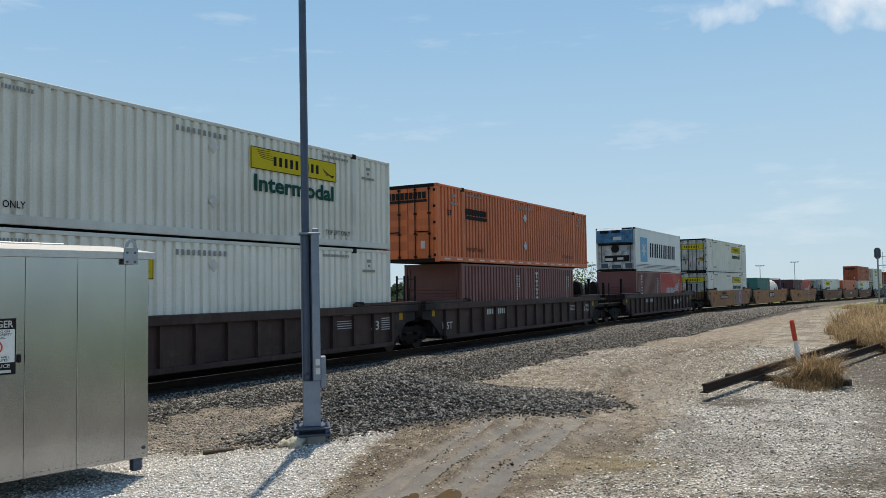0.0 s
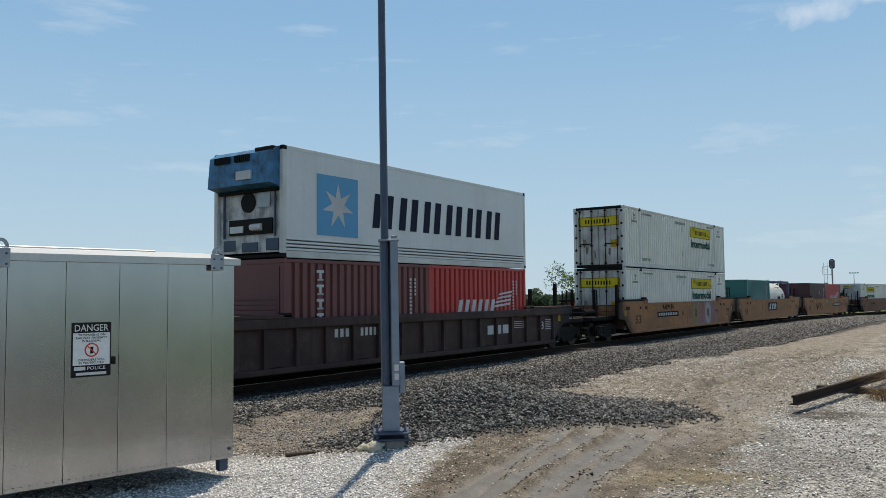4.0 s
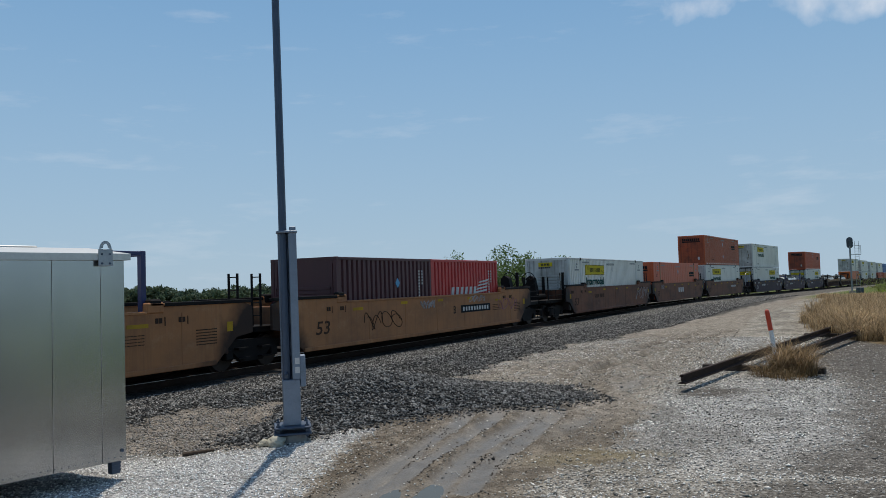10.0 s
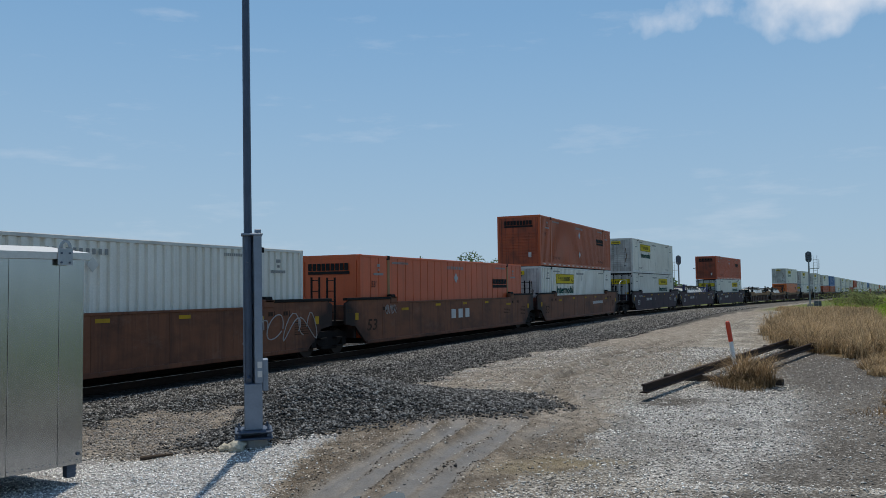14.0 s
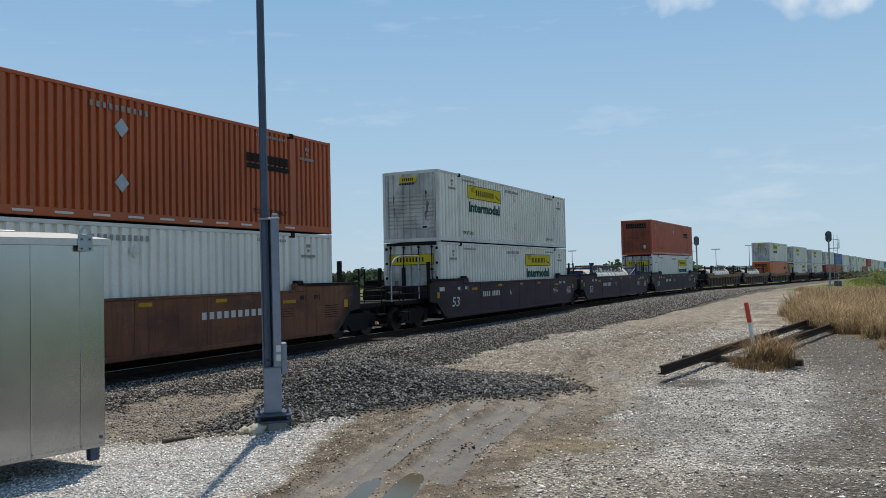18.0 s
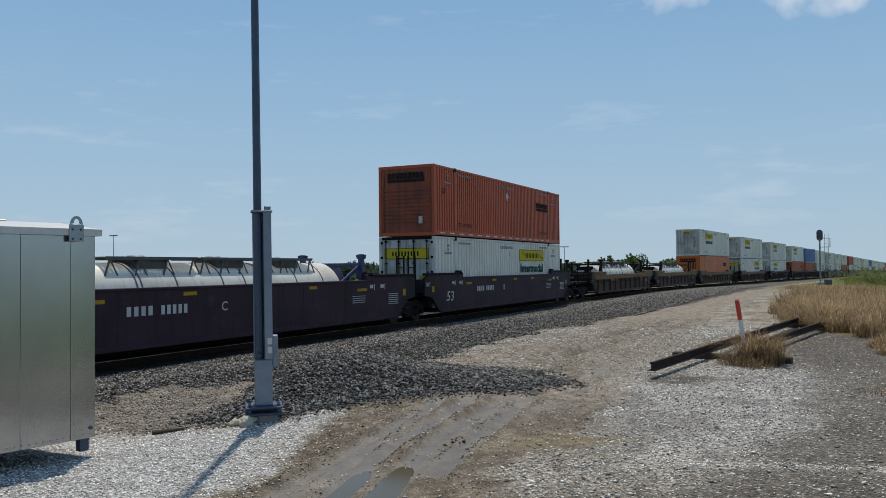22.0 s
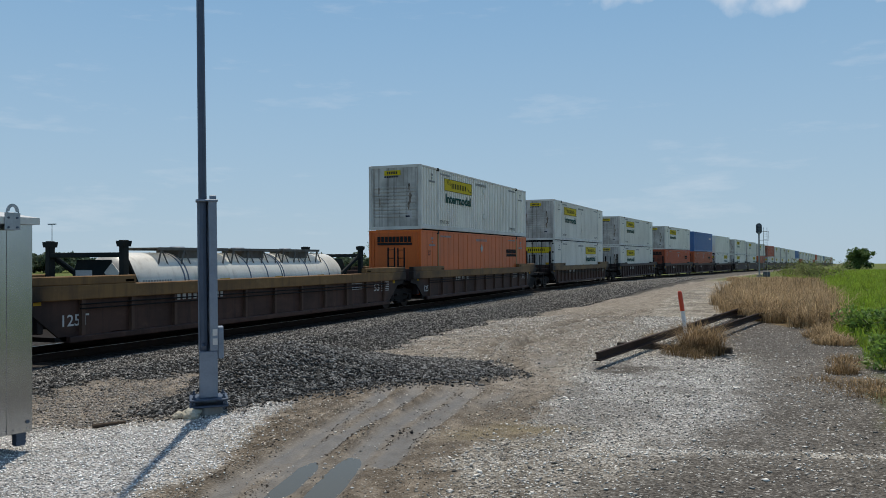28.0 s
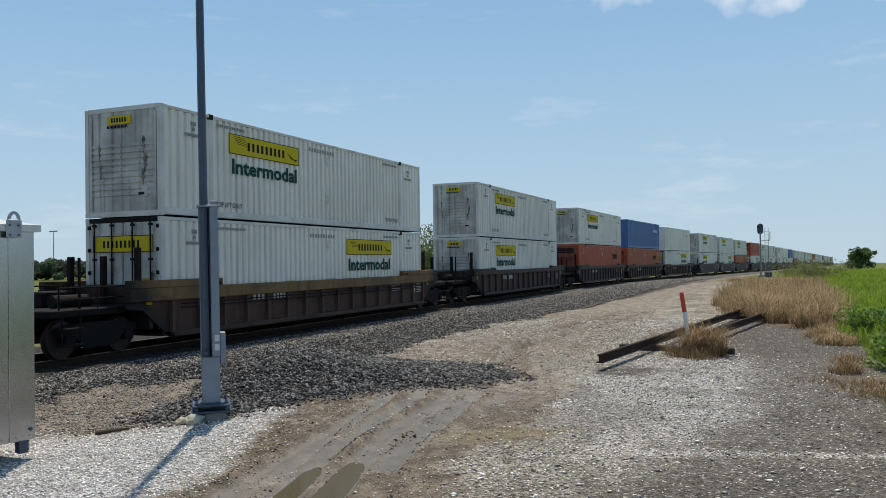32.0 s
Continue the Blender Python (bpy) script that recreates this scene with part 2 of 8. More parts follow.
M["maroon_dark"] = material("dark_plum_container_paint", (0.085, 0.024, 0.028), 0.5, dirt=(0.05, 0.02, 0.022), amount=0.4, scale=0.7, streak=0.3)
M["grime"] = material("rusty_grime_film", (0.3, 0.25, 0.2), 0.8, dirt=(0.06, 0.045, 0.035), amount=1.0, scale=6.0, bump=0, streak=0.7)
M["walkway"] = material("grimy_catwalk_steel", (0.15, 0.145, 0.13), 0.7, dirt=(0.07, 0.055, 0.045), amount=0.6, scale=3.0)
M["maroon"] = material("maroon_container_paint", (0.18, 0.055, 0.05), 0.5, dirt=(0.09, 0.035, 0.03), amount=0.4, scale=0.7, streak=0.3)
M["red"] = material("red_container_paint", (0.5, 0.035, 0.03), 0.45, dirt=(0.25, 0.05, 0.04), amount=0.3, scale=0.7, streak=0.25)
M["teal"] = material("teal_container_paint", (0.015, 0.17, 0.16), 0.45, dirt=(0.03, 0.1, 0.1), amount=0.35, scale=0.7, streak=0.25)
M["blue"] = material("blue_container_paint", (0.03, 0.13, 0.36), 0.45, dirt=(0.04, 0.08, 0.15), amount=0.3, scale=0.7, streak=0.2)
M["reefer"] = material("reefer_white_paint", (0.72, 0.72, 0.7), 0.42, dirt=(0.4, 0.36, 0.3), amount=0.25, scale=0.6, streak=0.15)
M["unit_blue"] = material("refrigeration_unit_blue", (0.045, 0.2, 0.37), 0.5, dirt=(0.012, 0.025, 0.045), amount=0.95, scale=3.2, streak=0.5)
M["machine"] = material("grimy_machine_white", (0.62, 0.61, 0.58), 0.55, dirt=(0.07, 0.065, 0.06), amount=0.8, scale=3.4, streak=0.6)
M["logo_blue"] = material("logo_light_blue", (0.09, 0.33, 0.55), 0.5, amount=0.08)
M["navy"] = material("lettering_dark_navy", (0.02, 0.025, 0.045), 0.85, amount=0.05, bump=0)
M["faint"] = material("faint_grey_stencil", (0.3, 0.3, 0.285), 0.85, amount=0.3, dirt=(0.45, 0.44, 0.4), bump=0)
M["black"] = material("black_marking", (0.02, 0.02, 0.02), 0.85, amount=0.05, bump=0)
M["mark_white"] = material("white_marking", (0.6, 0.59, 0.57), 0.85, amount=0.2, bump=0)
M["mark_yellow"] = material("yellow_marking", (0.52, 0.31, 0.025), 0.85, dirt=(0.2, 0.13, 0.04), amount=0.6, bump=0)
M["sign_yellow"] = material("yellow_logo_panel", (0.62, 0.47, 0.02), 0.7, dirt=(0.5, 0.4, 0.1), amount=0.2, bump=0)
M["green"] = material("dark_green_lettering", (0.012, 0.075, 0.06), 0.85, amount=0.05, bump=0)
M["reflect"] = material("pale_reflective_tape", (0.62, 0.6, 0.55), 0.4, amount=0.3, bump=0)
M["dark_steel"] = material("grimy_dark_steel", (0.009, 0.008, 0.008), 0.7, dirt=(0.024, 0.017, 0.013), amount=0.4, scale=2.5, bump=0.2)
M["wheel"] = material("worn_wheel_steel", (0.04, 0.028, 0.022), 0.6, 0.4, dirt=(0.02, 0.015, 0.013), amount=0.5, scale=4)
M["rail_steel"] = material("polished_rail_head", (0.35, 0.34, 0.33), 0.28, 1.0, dirt=(0.15, 0.1, 0.07), amount=0.3, scale=3)
M["rail_rust"] = material("rusty_rail_steel", (0.035, 0.023, 0.018), 0.85, dirt=(0.06, 0.033, 0.02), amount=0.5, scale=4, bump=0.3)
M["tie"] = material("weathered_oak_tie", (0.075, 0.062, 0.052), 0.9, dirt=(0.03, 0.025, 0.02), amount=0.5, scale=3, fine=18, bump=0.5)
M["car_brown"] = worn_paint("dark_brown_car_paint", (0.072, 0.043, 0.037), (0.032, 0.021, 0.019), (0.16, 0.112, 0.09))
M["car_tan"] = worn_paint("faded_tan_car_paint", (0.4, 0.175, 0.072), (0.23, 0.11, 0.058), (0.5, 0.29, 0.145))
M["car_rust"] = worn_paint("rust_brown_car_paint", (0.2, 0.078, 0.04), (0.055, 0.031, 0.024), (0.26, 0.155, 0.11))
M["car_umber"] = worn_paint("dusty_umber_car_paint", (0.088, 0.046, 0.034), (0.036, 0.021, 0.017), (0.175, 0.1, 0.073))
M["car_plum"] = worn_paint("dark_plum_car_paint", (0.05, 0.023, 0.034), (0.024, 0.016, 0.019), (0.1, 0.072, 0.074))
M["car_grey"] = material("dusty_grey_brown_car_paint", (0.085, 0.066, 0.058), 0.7, dirt=(0.05, 0.036, 0.03), amount=0.4, scale=0.8, streak=0.3)
M["chord_yellow"] = worn_paint("weathered_yellow_chord", (0.235, 0.13, 0.05), (0.1, 0.058, 0.034), (0.36, 0.235, 0.11))
M["chord_brown"] = worn_paint("brown_yellow_chord", (0.2, 0.12, 0.05), (0.07, 0.045, 0.03), (0.36, 0.22, 0.08))
M["faded_ink"] = material("faded_dark_stencil", (0.045, 0.028, 0.02), 0.85, amount=0.5, dirt=(0.12, 0.06, 0.035), bump=0)
M["post_tan"] = material("dull_tan_paint", (0.34, 0.21, 0.1), 0.65, dirt=(0.16, 0.08, 0.04), amount=0.5)
M["tank_white"] = material("white_tank_shell", (0.76, 0.73, 0.64), 0.38, dirt=(0.3, 0.25, 0.18), amount=0.4, scale=1.0, streak=0.35)
M["tank_frame_navy"] = material("navy_tank_frame", (0.018, 0.03, 0.12), 0.5, amount=0.3)
M["tank_frame_dark"] = material("dark_teal_tank_frame", (0.007, 0.014, 0.016), 0.7, amount=0.3)
M["plum_frame"] = material("plum_tank_frame", (0.05, 0.015, 0.02), 0.55, amount=0.3)
M["alu_roof"] = material("pale_aluminium_roof", (0.58, 0.58, 0.56), 0.45, 0.5, dirt=(0.5, 0.48, 0.44), amount=0.3, scale=0.8)
M["galv"] = material("galvanised_steel", (0.36, 0.39, 0.42), 0.45, 0.55, dirt=(0.24, 0.26, 0.28), amount=0.5, scale=6, fine=40, bump=0.05)
M["galv_dark"] = material("galvanised_mast", (0.075, 0.1, 0.145), 0.55, 0.4, dirt=(0.05, 0.065, 0.09), amount=0.5, scale=5, bump=0.05)
M["galv_post"] = material("galvanised_post", (0.23, 0.27, 0.33), 0.5, 0.45, dirt=(0.15, 0.175, 0.21), amount=0.5, scale=6, fine=40, bump=0.05)
M["concrete"] = material("grey_concrete", (0.3, 0.29, 0.27), 0.9, dirt=(0.16, 0.15, 0.13), amount=0.5, scale=5, fine=60, bump=0.4)
M["pale_rock"] = material("pale_yellow_limestone", (0.48, 0.45, 0.36), 0.9, dirt=(0.3, 0.27, 0.2), amount=0.5, scale=6, fine=40, bump=0.6)
M["wood"] = material("weathered_stick", (0.08, 0.06, 0.045), 0.9, amount=0.4, scale=8, bump=0.5)
M["mark_red"] = material("red_orange_reflector", (0.62, 0.06, 0.02), 0.4, dirt=(0.5, 0.1, 0.05), amount=0.3)
M["post_white"] = material("white_plastic_post", (0.75, 0.75, 0.73), 0.4, dirt=(0.5, 0.47, 0.4), amount=0.3)
M["ballast"] = material("dark_grey_ballast", (0.088, 0.088, 0.085), 0.85, dirt=(0.16, 0.155, 0.145), amount=0.35, scale=0.6, fine=25, bump=0.3, random_value=-0.95)
M["old_ballast"] = material("dusty_grey_ballast", (0.125, 0.121, 0.112), 0.9, dirt=(0.16, 0.148, 0.128), amount=0.5, scale=0.5, fine=25, bump=0.3, random_value=-0.9)
M["pebble"] = material("worn_limestone_gravel", (0.63, 0.6, 0.545), 0.9, dirt=(0.3, 0.262, 0.21), amount=0.65, scale=0.8, fine=30, bump=0.2, random_value=-0.8)
M["clean_pebble"] = material("clean_white_limestone_gravel", (0.78, 0.765, 0.73), 0.9, dirt=(0.46, 0.43, 0.38), amount=0.4, scale=1.0, fine=30, bump=0.2, random_value=-0.6)
M["grit"] = material("tan_road_grit", (0.46, 0.41, 0.34), 0.9, dirt=(0.3, 0.26, 0.21), amount=0.5, scale=1.0, fine=30, bump=0.2, random_value=-0.7)
M["brown_grit"] = material("brown_stony_grit", (0.3, 0.28, 0.25), 0.9, dirt=(0.2, 0.18, 0.155), amount=0.5, scale=1.0, fine=30, bump=0.2, random_value=-0.7)
M["clod"] = material("dark_mud_clod", (0.07, 0.06, 0.05), 0.95, amount=0.4, scale=1.0, fine=30, bump=0.3, random_value=-0.4)
M["dry_grass"] = material("dry_straw_grass", (0.4, 0.3, 0.175), 0.8, dirt=(0.2, 0.14, 0.08), amount=0.7, scale=0.9, bump=0, random_value=-0.6, through_light=0.35)
M["dead_grass"] = material("dead_brown_grass", (0.3, 0.215, 0.12), 0.85, dirt=(0.11, 0.072, 0.04), amount=0.7, scale=3.0, bump=0, random_value=-0.6, through_light=0.3)
M["green_grass"] = material("fresh_green_grass", (0.19, 0.3, 0.03), 0.7, dirt=(0.24, 0.27, 0.06), amount=0.6, scale=0.4, bump=0, random_value=-0.45, through_light=0.45)
M["leaf"] = material("green_leaves", (0.1, 0.165, 0.05), 0.6, dirt=(0.15, 0.19, 0.07), amount=0.5, scale=0.7, bump=0, random_value=-0.45, through_light=0.45)
M["weed_dry"] = material("yellowing_weed_leaves", (0.2, 0.235, 0.085), 0.65, dirt=(0.3, 0.25, 0.12), amount=0.7, scale=0.8, bump=0, random_value=-0.5, through_light=0.4)
M["weed"] = material("broad_weed_leaves", (0.16, 0.27, 0.05), 0.55, dirt=(0.22, 0.27, 0.08), amount=0.5, scale=1.5, bump=0, random_value=-0.5, through_light=0.45)
# distance haze is mixed into this leaf colour: paler and greyer
M["far_leaf"] = material("far_hazed_leaves", (0.105, 0.14, 0.085), 0.8, dirt=(0.08, 0.11, 0.07), amount=0.5, scale=0.1, bump=0, random_value=-0.4, through_light=0.3)
M["bark"] = material("grey_bark", (0.12, 0.1, 0.08), 0.9, amount=0.4, scale=5, bump=0.5)
M["signal_black"] = material("grey_signal", (0.11, 0.125, 0.15), 0.6, amount=0.2)
M["signal_grey"] = material("aluminium_signal_mast", (0.3, 0.31, 0.32), 0.5, 0.5, amount=0.3)
M["graf_line"] = material("lilac_grey_spray_line", (0.3, 0.26, 0.3), 0.7, amount=0.5, dirt=(0.15, 0.09, 0.07), bump=0)
M["graf_pink"] = material("faded_pink_spray", (0.36, 0.17, 0.19), 0.7, amount=0.3, dirt=(0.25, 0.13, 0.09), bump=0)
M["graf_green"] = material("faded_olive_spray", (0.3, 0.22, 0.1), 0.7, amount=0.3, dirt=(0.25, 0.13, 0.09), bump=0)
M["graf_white"] = material("faded_white_spray", (0.4, 0.37, 0.36), 0.7, amount=0.4, dirt=(0.2, 0.13, 0.09), bump=0)
M["brown_build"] = material("distant_brown_roof", (0.12, 0.1, 0.09), 0.8, amount=0.3, scale=0.3)


def water_material():
    m = bpy.data.materials.new("muddy_puddle_water")
    m.use_nodes = True
    b = m.node_tree.nodes["Principled BSDF"]
    b.inputs["Base Color"].default_value = (0.085, 0.068, 0.035, 1)
    b.inputs["Roughness"].default_value = 0.09
    b.inputs["IOR"].default_value = 1.33
    return m


M["water"] = water_material()


def aluminium():
    """Mill-finish sheet: slightly buckled, with rolled grain and cloudy patches of oxide."""
    m = bpy.data.materials.new("mill_finish_aluminium")
    m.use_nodes = True
    nt = m.node_tree
    n, l = nt.nodes, nt.links
    b = n["Principled BSDF"]
    b.inputs["Metallic"].default_value = 1.0
    tc = n.new("ShaderNodeTexCoord")

    def tex(stretch, scale, detail):
        mp = n.new("ShaderNodeMapping")
        mp.inputs["Scale"].default_value = stretch
        l.new(tc.outputs["Object"], mp.inputs["Vector"])
        t = n.new("ShaderNodeTexNoise")
        t.inputs["Scale"].default_value, t.inputs["Detail"].default_value = scale, detail
        l.new(mp.outputs["Vector"], t.inputs["Vector"])
        return t.outputs["Fac"]

    def span(fac, lo, hi, a, c):
        r = n.new("ShaderNodeMapRange")
        r.inputs["From Min"].default_value, r.inputs["From Max"].default_value = lo, hi
        r.inputs["To Min"].default_value, r.inputs["To Max"].default_value = a, c
        l.new(fac, r.inputs["Value"])
        return r.outputs["Result"]

    grain, cloud, buckle = tex((14.0, 14.0, 1.2), 3.0, 2.0), tex((1.0, 1.0, 0.6), 1.8, 5.0), tex((1.0, 1.0, 0.5), 0.9, 1.0)
    mix = n.new("ShaderNodeMix")
    mix.data_type = "RGBA"
    mix.inputs["A"].default_value, mix.inputs["B"].default_value = (0.385, 0.397, 0.405, 1), (0.45, 0.46, 0.46, 1)
    l.new(span(cloud, 0.35, 0.65, 0.0, 1.0), mix.inputs["Factor"])
    hs = n.new("ShaderNodeHueSaturation")
    oi = n.new("ShaderNodeObjectInfo")
    l.new(span(oi.outputs["Random"], 0.0, 1.0, 0.96, 1.04), hs.inputs["Value"])
    l.new(mix.outputs["Result"], hs.inputs["Color"])
    l.new(hs.outputs["Color"], b.inputs["Base Color"])
    l.new(span(grain, 0.3, 0.7, 0.205, 0.235), b.inputs["Roughness"])
    bu = n.new("ShaderNodeBump")
    bu.inputs["Strength"].default_value, bu.inputs["Distance"].default_value = 0.6, 0.012
    l.new(buckle, bu.inputs["Height"])
    l.new(bu.outputs["Normal"], b.inputs["Normal"])
    return m


M["alu"] = aluminium()


# ---- mesh helpers ----
STUFF = ("stencil_mark", "car_marking", "nose_mark", "rivet_row", "reflective_tape", "name_bar", "weld_seam", "walkway", "sign_small_text", "sign_text", "door_logo_mark", "logo_mark", "grille", "anchor_bolt", "bolt", "door_rib", "nose_rib", "hinge", "yellow_reflector", "stencil", "lettering", "end_logo", "logo_word", "lower_rib", "bolt_head")


def obj(name, verts, faces, mat, parent=None, label="", smooth=False):
    me = bpy.data.meshes.new(name)
    me.from_pydata([tuple(v) for v in verts], [], faces)
    me.materials.append(mat)
    if smooth:
        me.polygons.foreach_set("use_smooth", [True] * len(me.polygons))
    me.update()
    ob = new(name, me)
    if parent is not None:
        ob.parent = parent
    if label:
        ob["label"] = label
    if name in STUFF:
        ob["kind"] = "stuff"
    return ob


def part(name, bm, mat, parent=None, label=""):
    me = bpy.data.meshes.new(name)
    bm.to_mesh(me)
    bm.free()
    me.materials.append(mat)
    ob = new(name, me)
    if parent is not None:
        ob.parent = parent
    if label:
        ob["label"] = label
    return ob


class Build:
    """Collects boxes, bars, tubes and plates into one mesh."""

    def __init__(self):
        self.v, self.f = [], []

    def add(self, verts, faces):
        k = len(self.v)
        self.v += [tuple(p) for p in verts]
        self.f += [tuple(i + k for i in q) for q in faces]
        return self

    def box(self, x0, x1, y0, y1, z0, z1, bev=0.0):
        if bev <= 0:
            vs = [(x, y, z) for x in (x0, x1) for y in (y0, y1) for z in (z0, z1)]
            return self.add(vs, [(0, 1, 3, 2), (4, 6, 7, 5), (0, 4, 5, 1), (2, 3, 7, 6), (0, 2, 6, 4), (1, 5, 7, 3)])
        b = min(bev, (x1 - x0) / 3, (y1 - y0) / 3, (z1 - z0) / 3)
        xs, ys, zs = (x0, x1), (y0, y1), (z0, z1)
        vs, idx = [], {}
        for i in (0, 1):
            for j in (0, 1):
                for k in (0, 1):
                    sx, sy, sz = (1 - 2 * i) * b, (1 - 2 * j) * b, (1 - 2 * k) * b
                    for ax, p in enumerate(((xs[i], ys[j] + sy, zs[k] + sz), (xs[i] + sx, ys[j], zs[k] + sz), (xs[i] + sx, ys[j] + sy, zs[k]))):
                        idx[i, j, k, ax] = len(vs)
                        vs.append(p)
        fs = []
        for i in (0, 1):
            q = [idx[i, j, k, 0] for j, k in ((0, 0), (1, 0), (1, 1), (0, 1))]
            fs.append(q if i else q[::-1])
            q = [idx[j, i, k, 1] for j, k in ((0, 0), (1, 0), (1, 1), (0, 1))]
            fs.append(q[::-1] if i else q)
            q = [idx[j, k, i, 2] for j, k in ((0, 0), (1, 0), (1, 1), (0, 1))]
            fs.append(q if i else q[::-1])
        for i in (0, 1):
            for j in (0, 1):
                fs.append((idx[i, j, 0, 0], idx[i, j, 1, 0], idx[i, j, 1, 1], idx[i, j, 0, 1]))
                fs.append((idx[i, 0, j, 0], idx[i, 1, j, 0], idx[i, 1, j, 2], idx[i, 0, j, 2]))
                fs.append((idx[0, i, j, 1], idx[1, i, j, 1], idx[1, i, j, 2], idx[0, i, j, 2]))
                for k in (0, 1):
                    fs.append((idx[i, j, k, 0], idx[i, j, k, 1], idx[i, j, k, 2]))
        return self.add(vs, fs)

    def tube(self, a, b, r, n=8, r2=None):
        a, b = Vector(a), Vector(b)
        q = (b - a).to_track_quat("Z", "Y")
        r2 = r if r2 is None else r2
        vs = []
        for p, rr in ((a, r), (b, r2)):
            vs += [p + q @ Vector((math.cos(i * math.tau / n) * rr, math.sin(i * math.tau / n) * rr, 0)) for i in range(n)]
        fs = [(i, (i + 1) % n, n + (i + 1) % n, n + i) for i in range(n)]
        return self.add(vs, fs + [tuple(range(n))[::-1], tuple(range(n, 2 * n))])

    def path(self, pts, r, n=6):
        for a, b in zip(pts, pts[1:]):
            self.tube(a, b, r, n)
        return self

    def lathe(self, prof, axis="x", n=24, at=(0, 0, 0)):
        """A closed profile of (along, radius) turned round an axis."""
        vs = []
        for s, r in prof:
            for i in range(n):
                c, d = math.cos(i * math.tau / n) * r, math.sin(i * math.tau / n) * r
                p = (s, c, d) if axis == "x" else (c, s, d) if axis == "y" else (c, d, s)
                vs.append((p[0] + at[0], p[1] + at[1], p[2] + at[2]))
        k = len(prof)
        fs = [(j * n + i, j * n + (i + 1) % n, (j + 1) * n + (i + 1) % n, (j + 1) * n + i) for j in range(k - 1) for i in range(n)]
        return self.add(vs, fs + [tuple(range(n))[::-1], tuple(range((k - 1) * n, k * n))])

    def prism(self, outline, y0, y1):
        """An outline in x and z pulled from y0 to y1."""
        n = len(outline)
        vs = [(x, y0, z) for x, z in outline] + [(x, y1, z) for x, z in outline]
        fs = [(i, (i + 1) % n, n + (i + 1) % n, n + i) for i in range(n)]
        return self.add(vs, fs + [tuple(range(n))[::-1], tuple(range(n, 2 * n))])

    def prism_x(self, outline, x0, x1):
        """An outline in y and z pulled from x0 to x1."""
        n = len(outline)
        vs = [(x0, y, z) for y, z in outline] + [(x1, y, z) for y, z in outline]
        fs = [(i, (i + 1) % n, n + (i + 1) % n, n + i) for i in range(n)]
        return self.add(vs, fs + [tuple(range(n))[::-1], tuple(range(n, 2 * n))])

    def done(self, name, mat, parent=None, label="", smooth=False):
        return obj(name, self.v, self.f, mat, parent, label, smooth)


def empty(name, label, category, group="", kind=""):
    e = new(name)
    e.empty_display_size = 0.2
    return tagged(e, label, category, group, kind)


TEXT = {}


def text_mesh(s, size, width, bold=0.012):
    """Lettering as a thin mesh in x and z, facing -y, its lower left at the origin."""
    key = (s, size, width, bold)
    if key in TEXT:
        return TEXT[key]
    cu = bpy.data.curves.new("lettering", "FONT")
    cu.body, cu.size, cu.extrude, cu.offset = s, size, 0.0, bold * size
    cu.resolution_u = 2
    ob = bpy.data.objects.new("lettering", cu)
    me = bpy.data.meshes.new_from_object(ob)
    bpy.data.objects.remove(ob)
    co = np.zeros(len(me.vertices) * 3)
    me.vertices.foreach_get("co", co)
    co = co.reshape(-1, 3)
    lo, hi = co.min(0), co.max(0)
    k = width / (hi[0] - lo[0]) if width else 1.0
    res = [((x - lo[0]) * k, 0.0, y - lo[1]) for x, y, z in co], [tuple(p.vertices) for p in me.polygons]
    bpy.data.meshes.remove(me)
    TEXT[key] = res
    return res


def lettering(b, s, x, y, z, size, width=0, flip=False, bold=0.012, slant=0.0):
    """Adds letters to a Build on a plane that faces -y; with flip, on one that faces -x (along y)."""
    v, f = text_mesh(s, size, width, bold)
    if flip:
        b.add([(x, y - p[0], z + p[2]) for p in v], f)
    else:
        b.add([(x + p[0] + slant * p[2], y, z + p[2]) for p in v], f)


def blocks(b, n, x0, x1, y, z0, z1, gap=0.18, thick=0.004):
    """A word drawn as plain upright bars."""
    w = (x1 - x0) / n
    for i in range(n):
        b.box(x0 + i * w, x0 + (i + 1 - gap) * w, y - thick, y + thick, z0, z1)


# ---- track line ----
TRACK_Y, RAIL_Z = 15.86, 0.07
_xs = np.arange(-220.0, 1600.0, 1.0)
_slope = -0.085 * np.clip((_xs - 57.0) / 50.0, 0, 1)
_ys = TRACK_Y + np.concatenate([[0], np.cumsum((_slope[1:] + _slope[:-1]) / 2)])
_arc = np.concatenate([[0], np.cumsum(np.sqrt(1 + ((_slope[1:] + _slope[:-1]) / 2) ** 2))]) - 220.0


def fall(x):
    """How far the land sinks towards the far end of the line."""
    x = np.asarray(x, float)
    return -0.0078 * np.where(x > 90, x - 70, np.where(x > 50, (x - 50) ** 2 / 80, 0.0))


def track_y(x):
    return np.interp(x, _xs, _ys)


def on_track(s):
    """Pose on the line at arc length s: x along the train to its rear, y away from the camera."""
    x = float(np.interp(s, _arc, _xs))
    y, m = float(np.interp(x, _xs, _ys)), float(np.interp(x, _xs, _slope))
    return pose(x, y, RAIL_Z + float(fall(x)), 0, 0, math.degrees(math.atan(m)))


# ---- ground ----
def smooth(e0, e1, x):
    t = np.clip((x - e0) / (e1 - e0), 0, 1)
    return t * t * (3 - 2 * t)


_rng = np.random.RandomState(7)
_grid = _rng.rand(64, 64)


